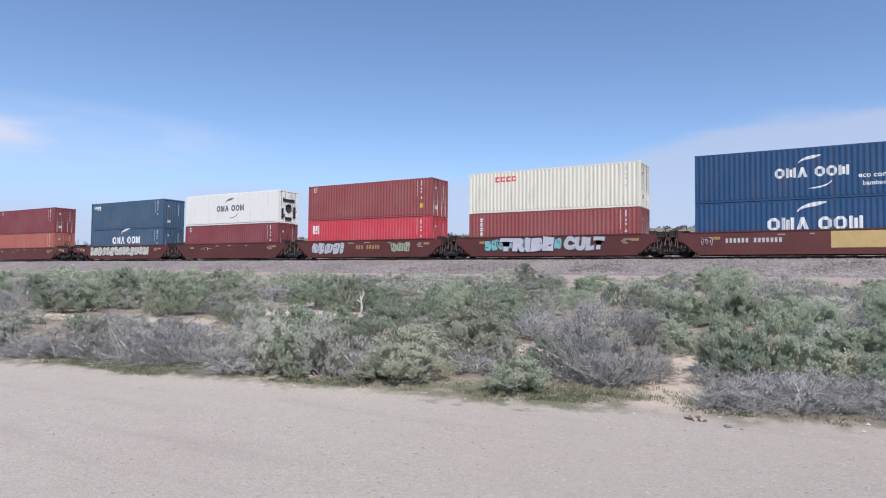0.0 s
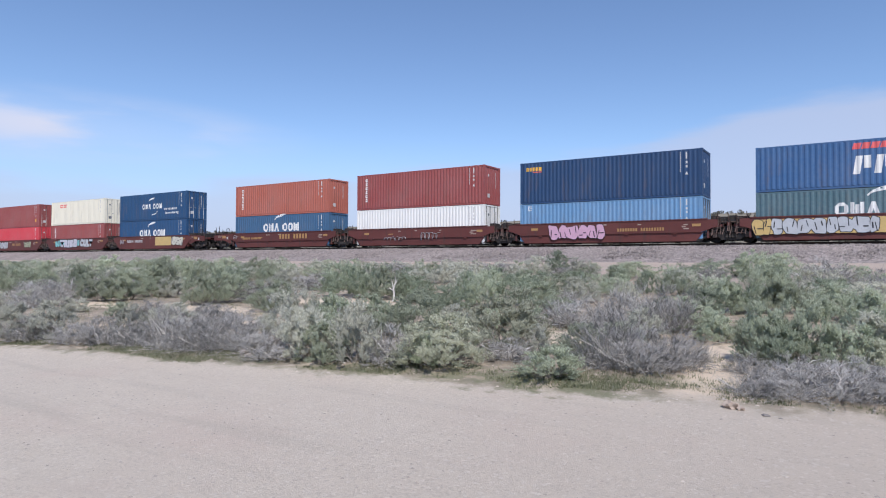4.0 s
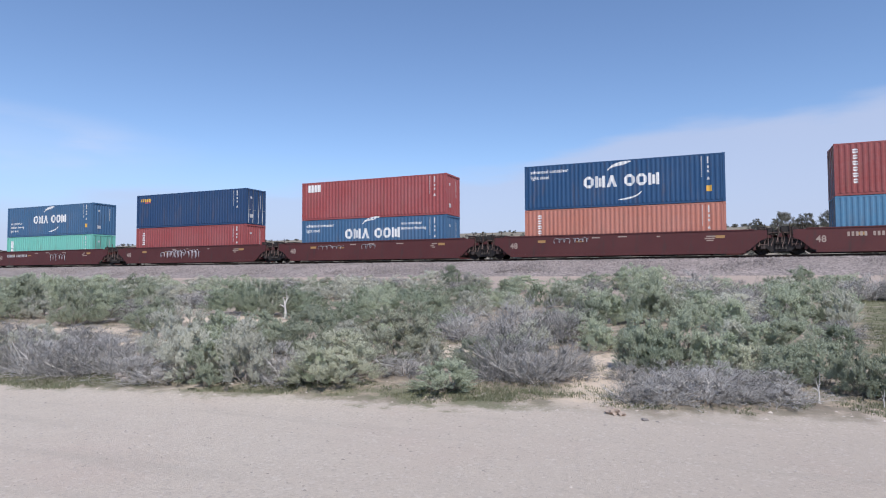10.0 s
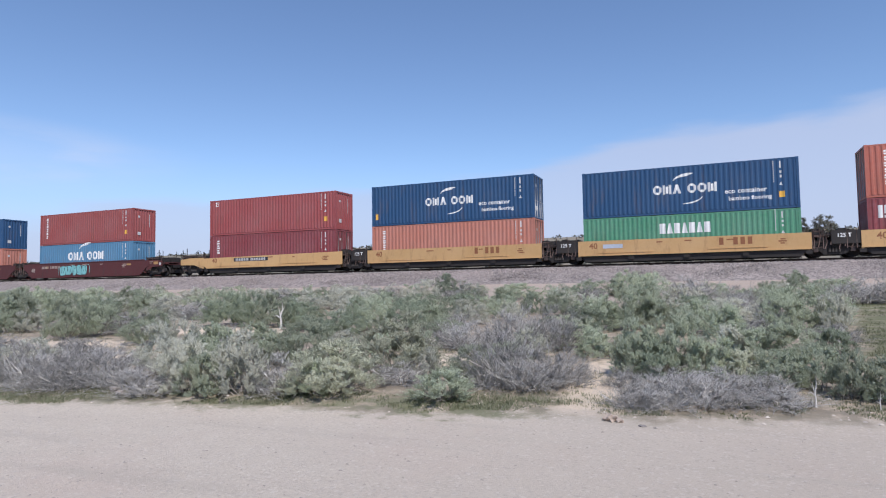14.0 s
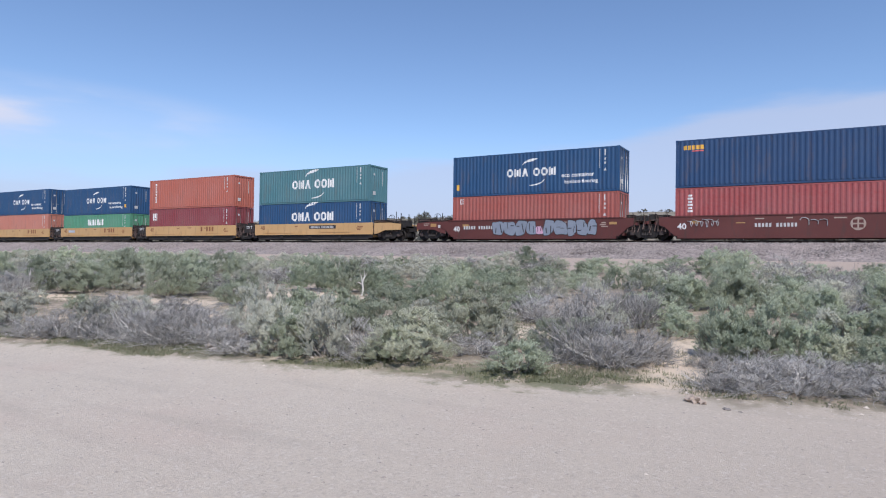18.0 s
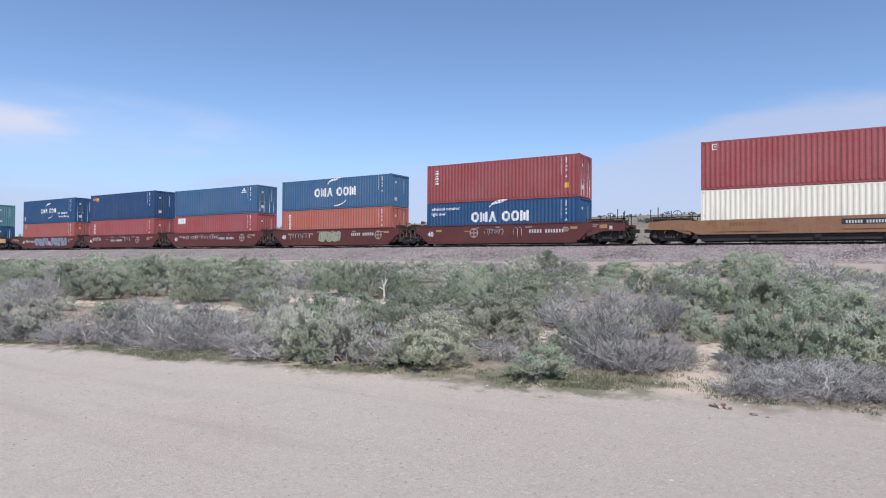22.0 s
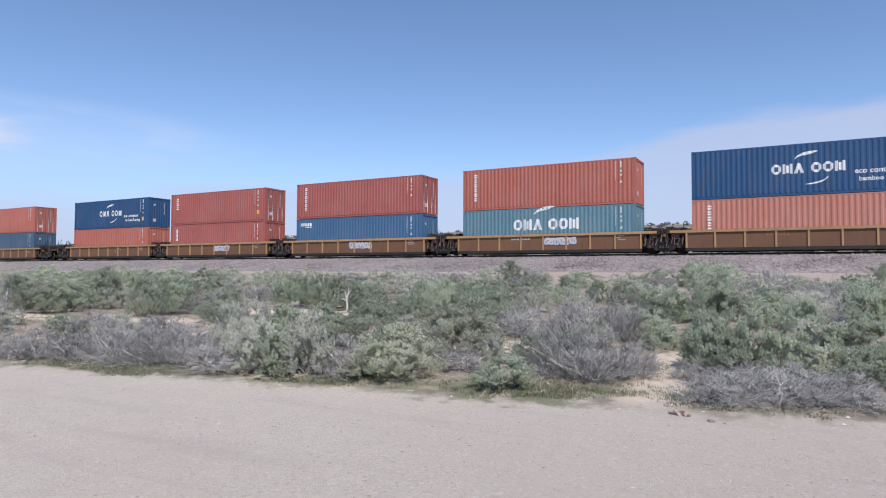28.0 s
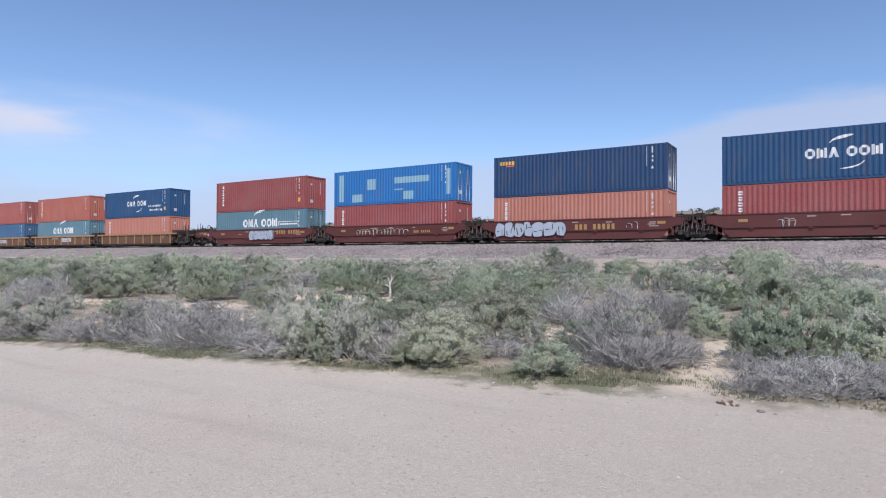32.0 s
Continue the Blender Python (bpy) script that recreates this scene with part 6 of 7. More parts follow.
# kind, place, width and height of each shrub on the slope
for row in (
    ("grey", -16.16, 5.64, 0.83, 0.49),
    ("dead", -14.96, 5.74, 0.91, 0.49),
    ("grey", -14.02, 5.95, 0.88, 0.57),
    ("dead", -13.43, 6.04, 0.76, 0.44),
    ("grey", -13.17, 6.32, 0.76, 0.53),
    ("dead", -12.19, 6.35, 0.73, 0.42),
    ("dead", -11.70, 6.50, 0.72, 0.49),
    ("dead", -10.95, 6.69, 0.71, 0.41),
    ("dead", -10.03, 6.85, 0.71, 0.50),
    ("dead", -9.82, 6.98, 0.59, 0.45),
    ("dead", -9.39, 6.99, 0.79, 0.51),
    ("dead", -10.49, 7.00, 0.81, 0.66),
    ("dead", -7.71, 7.11, 0.83, 0.26),
    ("grey", -11.88, 7.14, 0.76, 0.58),
    ("green", -6.82, 7.18, 0.64, 0.53),
    ("dead", -8.99, 7.26, 0.80, 0.55),
    ("grey", -7.24, 7.26, 0.79, 0.65),
    ("dead", -8.46, 7.29, 0.74, 0.41),
    ("grey", -6.39, 7.41, 0.77, 0.77),
    ("green", -5.32, 7.69, 0.58, 0.43),
    ("dead", -5.87, 7.73, 0.82, 0.53),
    ("yellow", -5.09, 7.87, 1.14, 0.65),
    ("green", -3.43, 7.88, 0.75, 0.37),
    ("grey", -16.67, 8.06, 0.83, 0.47),
    ("grey", -8.48, 8.13, 0.99, 0.83),
    ("dead", -1.06, 8.26, 0.56, 0.27),
    ("grey", -12.27, 8.32, 0.97, 0.52),
    ("dead", -0.70, 8.36, 0.63, 0.34),
    ("green", -7.68, 8.39, 0.84, 0.77),
    ("dead", -0.27, 8.58, 0.71, 0.39),
    ("dead", 0.15, 8.72, 0.63, 0.26),
    ("dead", -11.67, 8.73, 0.87, 0.36),
    ("dead", -4.49, 8.81, 0.71, 0.34),
    ("dead", 0.60, 8.82, 0.63, 0.22),
    ("dead", -10.81, 8.90, 0.86, 0.34),
    ("dead", -2.54, 8.97, 0.89, 0.60),
    ("dead", -20.19, 8.99, 0.97, 0.73),
    ("dead", -3.02, 9.02, 0.83, 0.79),
    ("grey", -17.83, 9.23, 0.53, 0.33),
    ("dead", -2.22, 9.29, 0.79, 0.54),
    ("dark", 2.04, 9.33, 0.55, 0.37),
    ("dead", -1.28, 9.40, 0.48, 0.28),
    ("dead", 2.30, 9.41, 0.55, 0.24),
    ("green", 1.49, 9.45, 0.50, 0.50),
    ("green", 1.83, 9.47, 0.60, 0.45),
    ("grey", -4.37, 9.48, 0.48, 0.42),
    ("yellow", -5.08, 9.65, 1.33, 0.85),
    ("green", -25.97, 9.77, 1.56, 0.94),
    ("dead", -2.07, 9.86, 0.44, 0.35),
    ("green", 2.60, 9.90, 0.60, 0.49),
    ("green", 1.21, 9.97, 0.62, 0.52),
    ("dead", -20.60, 9.99, 0.94, 0.76),
    ("green", 0.77, 10.09, 0.72, 0.41),
    ("dark", -0.91, 10.21, 0.73, 0.52),
    ("green", -7.42, 10.41, 1.14, 0.74),
    ("green", -8.19, 10.42, 0.67, 0.53),
    ("green", -1.20, 10.42, 0.80, 0.75),
    ("green", -0.17, 10.45, 0.68, 0.54),
    ("yellow", 0.29, 10.48, 0.72, 0.41),
    ("green", -0.64, 10.56, 0.92, 0.82),
    ("grey", -6.60, 10.57, 0.75, 0.52),
    ("green", -20.34, 11.26, 1.26, 0.81),
    ("green", -27.42, 11.60, 1.73, 1.09),
    ("green", -19.82, 11.84, 1.18, 0.89),
    ("green", -13.25, 11.90, 1.08, 0.76),
    ("green", -16.33, 12.05, 1.06, 0.97),
    ("dead", -3.82, 12.49, 1.14, 0.84),
    ("green", 1.05, 12.61, 0.89, 0.61),
    ("dead", -3.11, 12.69, 1.02, 0.84),
    ("green", 0.47, 12.78, 0.82, 0.53),
    ("dead", -5.15, 12.98, 1.29, 0.63),
    ("green", -28.04, 12.99, 1.15, 1.10),
    ("green", -16.59, 13.00, 1.28, 1.00),
    ("green", -2.64, 13.00, 0.97, 0.58),
    ("green", -20.74, 13.20, 1.27, 0.93),
    ("grey", -19.53, 13.22, 0.80, 0.57),
    ("dark", -25.80, 13.44, 1.00, 0.93),
    ("dark", 1.90, 13.53, 0.66, 0.42),
    ("green", 0.10, 13.72, 0.89, 0.76),
    ("dead", -16.09, 13.88, 1.33, 0.59),
    ("green", -21.11, 13.92, 1.28, 1.15),
    ("dark", -8.97, 14.01, 0.93, 0.61),
    ("dark", -17.63, 14.31, 0.73, 0.71),
    ("green", -8.78, 15.57, 1.01, 0.82),
    ("dark", -9.59, 16.02, 0.73, 0.78),
    ("grey", -17.55, 16.19, 1.04, 0.77),
    ("dark", -3.15, 16.25, 1.07, 0.57),
    ("dark", -13.76, 16.27, 0.92, 0.98),
    ("green", -12.87, 16.43, 1.15, 0.93),
    ("dark", -14.88, 16.47, 1.32, 1.00),
    ("green", -0.51, 16.57, 1.09, 0.73),
    ("dark", -8.17, 16.61, 1.54, 0.80),
    ("green", 1.31, 16.65, 1.16, 0.88),
    ("grey", 2.35, 16.82, 0.78, 0.81),
    ("dead", 1.16, 17.00, 0.88, 0.66),
    ("dark", -12.51, 17.01, 0.72, 0.70),
    ("green", -2.84, 17.17, 1.05, 0.81),
    ("green", -7.97, 17.24, 1.17, 0.69),
    ("green", 1.99, 17.45, 1.20, 0.96),
    ("green", -1.48, 17.55, 0.96, 0.88),
    ("green", -1.95, 17.60, 1.50, 1.17),
    ("grey", -7.01, 18.23, 1.03, 0.67),
    ("green", 5.36, 19.85, 0.97, 0.50),
    ("green", -28.99, 20.00, 1.55, 1.13),
    ("green", -22.32, 20.00, 1.30, 0.96),
    ("green", -30.79, 20.30, 1.48, 1.16),
    ("dead", -20.47, 20.62, 1.77, 0.52),
    ("green", -6.76, 20.63, 1.24, 0.60),
    ("dead", 0.47, 20.70, 1.00, 0.73),
    ("green", -8.74, 21.18, 1.11, 0.61),
    ("green", -29.22, 21.53, 1.63, 0.95),
    ("green", -5.15, 22.01, 1.08, 0.69),
    ("dark", -6.13, 22.11, 0.70, 0.68),
    ("green", -25.97, 22.15, 1.46, 1.03),
    ("green", -39.65, 22.45, 2.13, 1.14),
    ("dead", 0.47, 22.49, 1.18, 0.80),
    ("green", -29.46, 23.21, 1.72, 1.00),
    ("green", -37.86, 23.22, 2.11, 0.99),
    ("grey", -15.48, 24.87, 1.90, 0.79),
    ("dead", 4.48, 26.36, 1.61, 0.84),
    ("dead", 5.34, 26.38, 1.19, 0.80),
    ("dead", -1.03, 27.05, 1.80, 0.98),
    ("dead", -5.00, 27.40, 1.20, 0.69),
    ("green", -18.61, 27.51, 1.29, 0.71),
    ("dark", 6.47, 28.02, 1.04, 0.72),
    ("grey", -10.74, 28.30, 1.33, 0.82),
    ("grey", -13.10, 28.34, 1.37, 0.95),
    ("dead", -11.31, 28.85, 2.05, 0.66),
    ("dead", -21.85, 29.18, 2.48, 0.63),
    ("green", -8.67, 29.27, 2.14, 0.69),
    ("green", -20.97, 29.71, 0.87, 0.76),
    ("dead", -15.56, 29.79, 1.77, 0.61),
    ("dark", -12.69, 30.00, 1.29, 1.12),
    ("green", 1.91, 30.06, 1.20, 0.61),
    ("dead", -17.40, 30.37, 1.53, 0.62),
    ("dark", -5.58, 30.95, 1.76, 0.69),
    ("green", -3.94, 31.04, 1.60, 1.01),
    ("green", -2.92, 31.11, 1.58, 0.92),
    ("dark", 4.09, 31.48, 0.98, 0.50),
    ("dark", 3.17, 32.82, 1.37, 0.78),
    ("dark", -35.97, 33.41, 0.78, 0.68),
    ("dark", -4.83, 33.58, 0.87, 0.67),
    ("dead", -0.65, 9.13, 0.74, 0.34),
    ("dead", -0.01, 9.51, 0.75, 0.33),
    ("dead", 0.54, 9.30, 0.58, 0.29),
    ("dead", -12.44, 9.50, 1.04, 0.42),
    ("grey", 0.21, 12.96, 0.77, 0.50),
):
    bush(*row)


# low scrub that fills the slope between the larger shrubs and out of sight to both sides
FILL = random.Random(5)
PLACED = [(o.location.x, o.location.y, o.scale.x) for o in bpy.data.objects if o.name.startswith(("shrub", "dead_brush"))]
SCRUB = {"green": [], "dark": [], "grey": []}


def far_bush(kind, x, y, w, h):
    """A distant shrub, gathered into one mass of its colour."""
    me = FILL.choice(LEAVES["far"])
    co = np.empty(len(me.vertices) * 3)
    me.vertices.foreach_get("co", co)
    a = FILL.uniform(0, 6.28)
    turn = np.array([[math.cos(a), math.sin(a), 0], [-math.sin(a), math.cos(a), 0], [0, 0, 1]])
    SCRUB[kind].append((co.reshape(-1, 3) * np.array([w * 1.1, w * 1.1, h * 1.1])) @ turn + np.array([x, y, gz(x, y) - 0.02]))


def clearing(x, y):
    """Where the slope lies open and grassy."""
    return x > 0.16 * y and 10.5 < y < 28


def fill(tries, most, hidden):
    made = 0
    for i in range(tries):
        y = 8.6 + 24 * FILL.random() ** 0.85
        x = FILL.uniform(-y * 3.2, min(0.75 * y, 20)) if hidden else FILL.uniform(-y * 2.3 - 3, 0.28 * y + 1)
        near = y - 8.3 - max(0.185 * min(x, 3), -4) * min(max((25 - y) / 16, 0), 1)
        outside = x < -y * 2.35 - 4 or x > 0.28 * y + 1
        if near < 0.6 or outside != hidden or (clearing(x, y) and not hidden):
            continue
        w = FILL.uniform(0.8, 1.5) if hidden else FILL.uniform(0.45, 0.95) if y < 18 else FILL.uniform(0.8, 1.7)
        if any((x - a) ** 2 + (y - b) ** 2 < ((w + c) * 0.29) ** 2 for a, b, c in PLACED) or any(((x - a) / rx) ** 2 + ((y - b) / ry) ** 2 < (1 + w * 0.4 / max(rx, ry)) ** 2 for a, b, rx, ry in BARE):
            continue
        PLACED.append((x, y, w))
        k = FILL.random()
        kind = "green" if k < 0.38 else "grey" if k < 0.55 else "dead" if k < 0.90 else "dark"
        h = w * FILL.uniform(0.45, 0.7) if hidden else min(w * FILL.uniform(0.45, 0.65), 0.66)
        if y > 19 or hidden:
            far_bush("grey" if kind == "dead" else kind, x, y, w, h)
        else:
            bush(kind, x, y, w, h)
        made += 1
        if made >= most:
            break


fill(8000, 300, False)
fill(3000, 110, True)
for kind, parts in SCRUB.items():
    v = np.concatenate(parts)
    ob = new("scrub", raw("scrub", v.tolist(), np.arange(len(v)).reshape(-1, 3).tolist()))
    ob.data.materials.append(LEAF[kind])
    tagged(ob, {"green": "grey-green", "grey": "pale grey", "dark": "deep green"}[kind] + " low scrub below the railway bank", "scrub", kind="stuff")


def snag(x, y, h):
    """A bleached dead stump with forked arms."""
    ob = new("dead_snag")
    tagged(ob, "bleached forked dead stump among shrubs", "dead tree", "")
    ob.location = (x, y, gz(x, y) - 0.03)
    k = h / 0.85 * (1.0 if h > 0.5 else 0.6)
    arms = [[((0, 0, 0), 0.045 * k), ((0.02 * k, 0, h * 0.30), 0.034 * k), ((-0.01 * k, 0, h * 0.5), 0.03 * k), ((0.06 * k, 0.02, h * 0.75), 0.022 * k), ((0.05 * k, 0, h), 0.007 * k)],
            [((0, 0, h * 0.42), 0.024 * k), ((-0.16 * k, 0, h * 0.52), 0.016 * k), ((-0.27 * k, 0.02, h * 0.46), 0.008 * k)],
            [((-0.01 * k, 0, h * 0.45), 0.022 * k), ((-0.06 * k, 0.03, h * 0.66), 0.014 * k), ((-0.10 * k, 0.02, h * 0.84), 0.006 * k)],
            [((0.03 * k, 0, h * 0.62), 0.018 * k), ((0.15 * k, -0.03, h * 0.78), 0.012 * k), ((0.16 * k, 0, h * 0.92), 0.005 * k)],
            [((0.0, 0, h * 0.08), 0.03 * k), ((0.18 * k, -0.05, h * 0.03), 0.02 * k), ((0.34 * k, -0.06, h * 0.05), 0.008 * k)]]
    piece("trunk", tube("trunk", arms, 6), BLEACHED, ob)


def scatter(name, label, category, material, n, place, size, seed, flat=0.6):
    """Small stones as one object."""
    rng = random.Random(seed)
    v, f = [], []
    for i in range(n):
        x, y = place(rng)
        s = size(rng)
        z = gz(x, y)
        k = len(v)
        a = rng.uniform(0, 6.28)
        for j in range(5):
            q = a + 2 * math.pi * j / 5
            r = s * rng.uniform(0.7, 1.2)
            v.append((x + r * math.cos(q), y + r * math.sin(q) * 0.8, z + s * flat * 0.15 * rng.uniform(0, 1)))
        v.append((x + s * rng.uniform(-0.2, 0.2), y, z + s * flat * rng.uniform(0.7, 1.2)))
        f += [(k + j, k + (j + 1) % 5, k + 5) for j in range(5)]
    ob = new(name, raw(name, v, f))
    ob.data.materials.append(material)
    return tagged(ob, label, category, kind="stuff")


def verge(x):
    return 8.3 + max(0.185 * min(x, 3), -4)


scatter("gravel", "loose pale stones scattered over the gravel lay-by", "gravel", PEBBLE, 4200, lambda r: ((lambda y: (r.uniform(-y * 2.3, y * 0.5), y))(r.uniform(2.5, 8.2))), lambda r: 0.004 + 0.018 * r.random() ** 6, 21)
scatter("stones", "pale stones on the sandy soil along the verge", "stones", PEBBLE, 1100, lambda r: ((lambda x: (x, verge(x) + r.uniform(-0.5, 1.6)))(r.uniform(-16, 4))), lambda r: 0.008 + 0.03 * r.random() ** 6, 22)


def tufts(name, label, n, place, height, seed, material):
    rng = random.Random(seed)
    v, f = [], []
    for i in range(n):
        x, y = place(rng)
        if noise.noise((x * 0.8, y * 0.8, 12.0)) + 0.5 * noise.noise((x * 3.1, y * 3.1, 5.0)) < rng.uniform(-0.2, 0.35):
            continue
        z = gz(x, y)
        for b in range(7):
            q = rng.uniform(0, 6.28)
            h = height * rng.uniform(0.4, 1.2)
            bx, by = x + rng.gauss(0, 0.03), y + rng.gauss(0, 0.03)
            k = len(v)
            lean = rng.uniform(0.1, 0.7) * h
            v += [(bx - 0.005 * math.sin(q), by + 0.005 * math.cos(q), z), (bx + 0.005 * math.sin(q), by - 0.005 * math.cos(q), z), (bx + lean * math.cos(q), by + lean * math.sin(q), z + h)]
            f.append((k, k + 1, k + 2))
    ob = new(name, raw(name, v, f))
    ob.data.materials.append(material)
    return tagged(ob, label, "grass", kind="stuff")


tufts("grass", "short green and straw grass along the gravel's edge", 12000, lambda r: ((lambda x: (x, verge(x) + abs(r.gauss(0.15, 0.5)) - 0.28 + 0.5 * noise.noise((x * 0.6, 2.0, 0.0))))(r.uniform(-17, 4))), 0.034, 31, GRASS)
tufts("meadow_grass", "short green grass in the open clearing", 9000, lambda r: ((lambda y: (r.uniform(0.165 * y, 0.45 * y), y))(r.uniform(11.5, 27))), 0.06, 33, GRASS)
tufts("field_grass", "thin grass on the sandy soil between the shrubs", 13000, lambda r: ((lambda x: (x, verge(x) + 0.5 + 8.5 * r.random()))(r.uniform(-26, 1.6))), 0.055, 32, STRAW)

snag(-12.25, 16.0, 0.85)
snag(-23.9, 12.1, 0.75)
snag(-0.90, 8.42, 0.36)
snag(1.01, 8.86, 0.40)
snag(1.66, 8.86, 0.26)
snag(-10.37, 8.0, 0.42)


def fallen_branch(x, y, length, turn, seed):
    """A bleached branch that lies on the ground, its twigs raised."""
    rnd = random.Random(seed)
    ob = new("fallen_branch")
    tagged(ob, "bleached dead branch lying among dry brush", "branch")
    ob.location, ob.rotation_euler = (x, y, gz(x, y)), (0, 0, turn)
    bend = [((length * k / 5, rnd.uniform(-0.05, 0.05), 0.04 + 0.12 * length * math.sin(k / 5 * 2.6)), 0.014 * (1 - 0.15 * k)) for k in range(6)]
    sides = [[(bend[k][0], 0.010), ((bend[k][0][0] + 0.14, rnd.uniform(-0.15, 0.15), bend[k][0][2] + 0.10), 0.007), ((bend[k][0][0] + 0.26, rnd.uniform(-0.25, 0.25), bend[k][0][2] + 0.13), 0.003)] for k in (1, 2, 3, 4)]
    piece("branch", tube("branch", [bend] + sides, 5), BLEACHED, ob)
    return ob


fallen_branch(1.75, 9.30, 0.7, -0.5, 1)
fallen_branch(-1.0, 9.25, 0.9, 0.2, 2)
fallen_branch(-8.1, 7.3, 0.8, 0.5, 3)
fallen_branch(-4.75, 8.75, 0.6, -0.3, 4)
fallen_branch(-4.70, 8.80, 0.5, 2.6, 5)
fallen_branch(-4.66, 8.72, 0.45, -1.2, 6)
fallen_branch(-3.1, 8.75, 0.7, 0.9, 7)
fallen_branch(-5.2, 12.5, 0.9, 0.3, 8)


def litter(x, y, up, s, seed):
    """A crumpled scrap of white plastic."""
    rnd = random.Random(seed)
    bm = bmesh.new()
    bmesh.ops.create_icosphere(bm, subdivisions=2, radius=s)
    for v in bm.verts:
        v.co *= rnd.uniform(0.55, 1.15)
        v.co.z *= 0.7
    me = bpy.data.meshes.new("litter")
    bm.to_mesh(me)
    bm.free()
    me.materials.append(PLASTIC)
    ob = new("litter", me)
    ob.location = (x, y, gz(x, y) + up)
    return tagged(ob, "crumpled scrap of white plastic caught in scrub", "litter")


litter(-7.6, 12.6, 0.05, 0.11, 1)
litter(-2.95, 9.05, 0.04, 0.07, 2)


def rock(x, y, s, tall, seed, material, label):
    rnd = random.Random(seed)
    bm = bmesh.new()
    bmesh.ops.create_icosphere(bm, subdivisions=2, radius=s)
    for v in bm.verts:
        v.co *= 0.8 + 0.55 * noise.noise(v.co * 2.2 / s + Vector((seed, 0, 0)))
        v.co.z *= tall
    me = bpy.data.meshes.new("rock")
    bm.to_mesh(me)
    bm.free()
    me.materials.append(material)
    ob = new("rock", me)
    ob.location = (x, y, gz(x, y) + s * tall * 0.4)
    return tagged(ob, label, "rock")


rock(-8.42, 7.02, 0.11, 0.6, 3, STONE, "pale stone at the gravel's edge")
rock(-8.20, 6.92, 0.07, 0.6, 4, STONE, "pale stone at the gravel's edge")
rock(-1.20, 7.63, 0.10, 0.62, 5, CLOD, "clod of reddish sandy earth beside the gravel")
rock(-1.09, 7.60, 0.055, 0.6, 6, CLOD, "clod of reddish sandy earth beside the gravel")
rock(-0.84, 7.50, 0.05, 0.4, 7, DARKSTONE, "dark stone at the gravel's edge")
rock(-0.70, 7.47, 0.03, 0.4, 8, DARKSTONE, "dark stone at the gravel's edge")



def far_scrub(seed, n, x0, x1, y0, y1):
    """Shrubs beyond the railway as one object of many small leaves."""
    rng = np.random.default_rng(seed)
    v, f = [], []
    for i in range(n):
        y = y0 + (y1 - y0) * rng.random() ** 1.6
        x = rng.uniform(x0, x1) * (y / y1) ** 0.6
        s = rng.uniform(0.5, 1.5)
        z = gz(x, y)
        m = 44
        p = rng.normal(0, 1, (m, 3))
        p /= np.linalg.norm(p, axis=1, keepdims=True)
        p *= np.array([s, s, s * 0.6]) * rng.uniform(0.4, 1.0, (m, 1))
        p += np.array([x, y, z + s * 0.45])
        for c in p:
            u = rng.normal(0, 1, 3) * s * 0.15
            w = rng.normal(0, 1, 3) * s * 0.15
            k = len(v)
            v += [tuple(c - u), tuple(c + w), tuple(c + u), tuple(c - w)]
            f.append((k, k + 1, k + 2, k + 3))
    ob = new("far_scrub", raw("far_scrub", v, f))
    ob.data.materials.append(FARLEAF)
    return tagged(ob, "haze-greyed scrub dotted over the desert beyond the railway", "scrub", kind="stuff")


far_scrub(41, 2000, -900, 160, 50, 420)


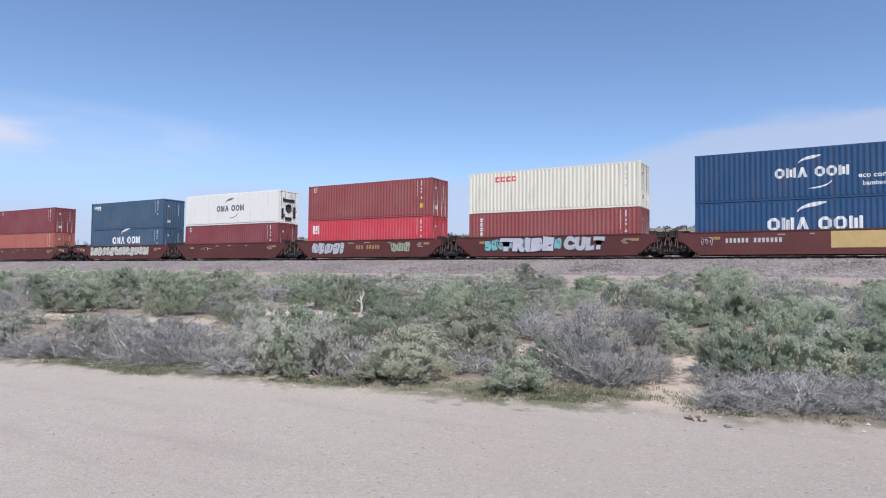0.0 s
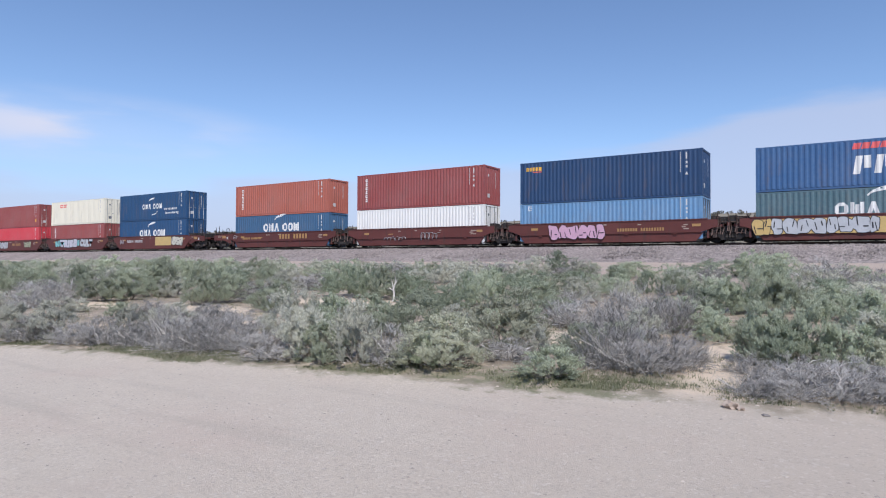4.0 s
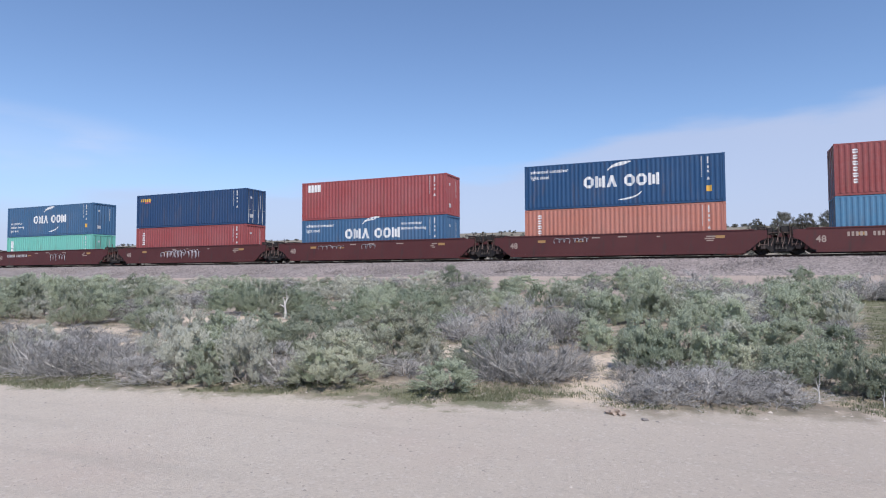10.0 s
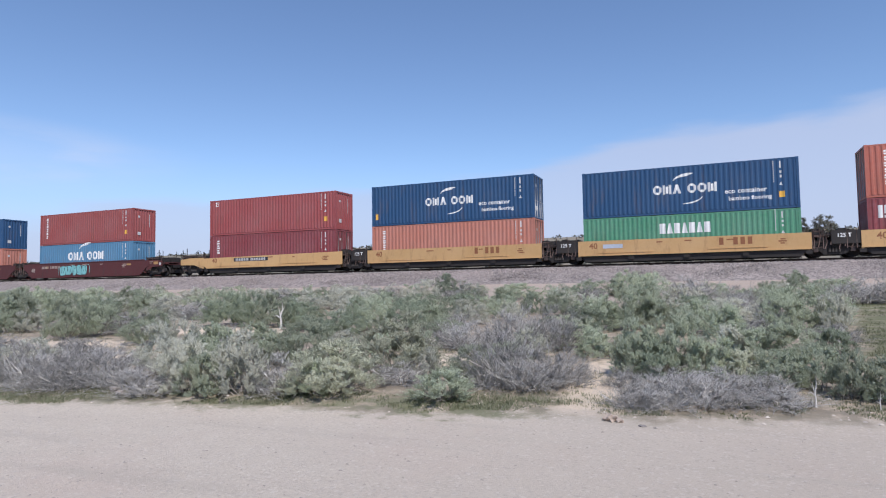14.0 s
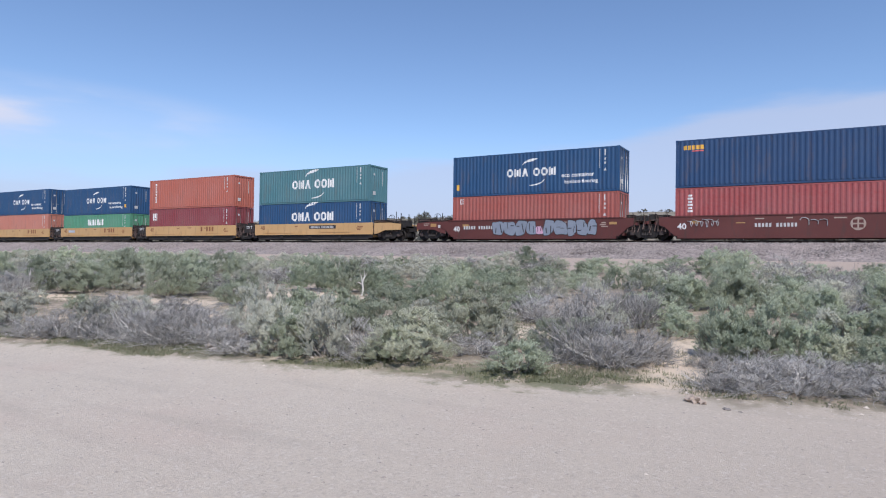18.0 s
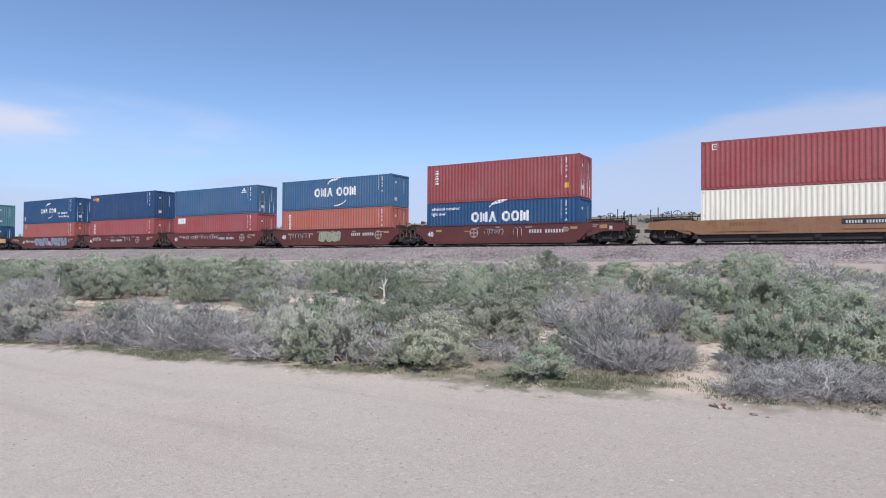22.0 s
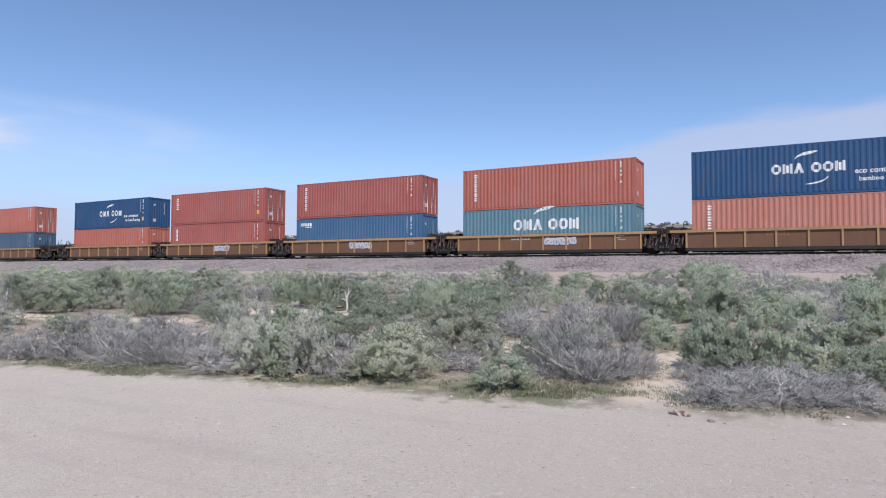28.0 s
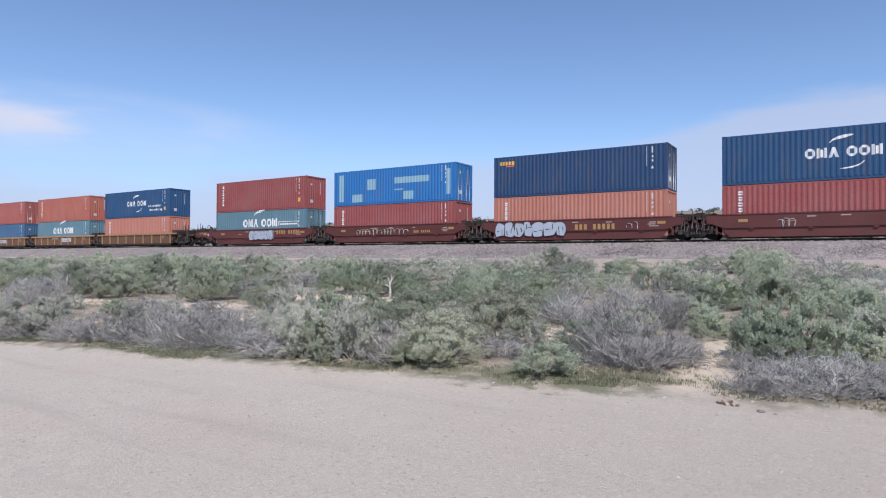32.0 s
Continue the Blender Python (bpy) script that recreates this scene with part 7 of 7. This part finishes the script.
def far_tree(x, y, h, seed):
    """A low tree beyond the railway, its crown colour greyed for haze."""
    rnd = random.Random(seed)
    ob = new("desert_tree")
    tagged(ob, "low green tree on the desert slope, greyed for haze", "tree", "trees beyond the railway")
    ob.location = (x, y, gz(x, y) - 0.1)
    limbs = [[((0, 0, 0), 0.09 * h / 3), ((0.05, 0, h * 0.3), 0.07 * h / 3), ((0, 0, h * 0.55), 0.04 * h / 3)]]
    for i in range(6):
        q = rnd.uniform(0, 6.28)
        limbs.append([((0.03, 0, h * 0.3), 0.05 * h / 3), ((math.cos(q) * h * 0.2, math.sin(q) * h * 0.2, h * 0.5), 0.03 * h / 3), ((math.cos(q) * h * 0.38, math.sin(q) * h * 0.38, h * rnd.uniform(0.55, 0.8)), 0.012)])
    piece("trunk", tube("trunk", limbs, 5), STEM, ob)
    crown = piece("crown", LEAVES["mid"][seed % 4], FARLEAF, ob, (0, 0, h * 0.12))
    crown.scale = (h * 1.25, h * 1.25, h * 0.9)
    return ob


for i, (x, y, h) in enumerate(((14, 180, 5.2), (19, 183, 4.6), (24, 179, 5.0), (8, 186, 3.8), (-5, 190, 3.6), (-106, 170, 4.4), (-110, 173, 3.8), (-96, 168, 3.4))):
    far_tree(x, y, h, i)

# sleepers last
tie_mesh = boxes("sleeper", (-0.115, 0.115, -1.3, 1.3, -0.36, -0.171))
for i in range(290):
    piece("sleeper", tie_mesh, TIE, track, (-125 + i * 0.52, 0.02 * math.sin(i * 3.7), 0))

# how far the train has run to the left, in metres
RUNS = [(0, -0.00), (1, 16.12), (2, 32.32), (2.5, 40.43), (4.5, 72.10), (5, 80.07), (6, 95.87), (7, 112.10), (8, 128.30), (9, 144.45), (10, 160.67), (11, 176.83), (12, 193.10), (13, 209.48), (14, 225.81), (14.5, 233.97), (16.5, 267.36), (17, 275.44), (18, 291.85), (19, 308.48), (20, 325.15), (21, 341.71), (22, 358.33), (23, 374.91), (24, 391.43), (25, 408.09), (25.5, 416.43), (27.5, 449.88), (28, 458.27), (29, 474.97), (30, 491.67), (31, 508.53), (32, 525.30)]


def motions():
    for ob, s, up in TRAIN:
        walk(ob, [(t, pose(s - run, AXIS, RAIL + up)) for t, run in RUNS])
    # every wheelset rolls as far as the train runs
    times = [i / FPS for i in range(int(32 * FPS) + 1)]
    far = np.interp(times, [t for t, _ in RUNS], [r for _, r in RUNS])
    lead = {}
    for w, k in WHEELS:
        if k not in lead:
            walk(w, [(t, pose(w.location.x, 0, 0, 0, -math.degrees(r / AXLE), 0)) for t, r in zip(times, far)])
            lead[k] = w.animation_data
        else:
            w.rotation_mode = "QUATERNION"
            keys = w.animation_data_create()
            keys.action = lead[k].action
            keys.action_slot = lead[k].action_slot


motions()
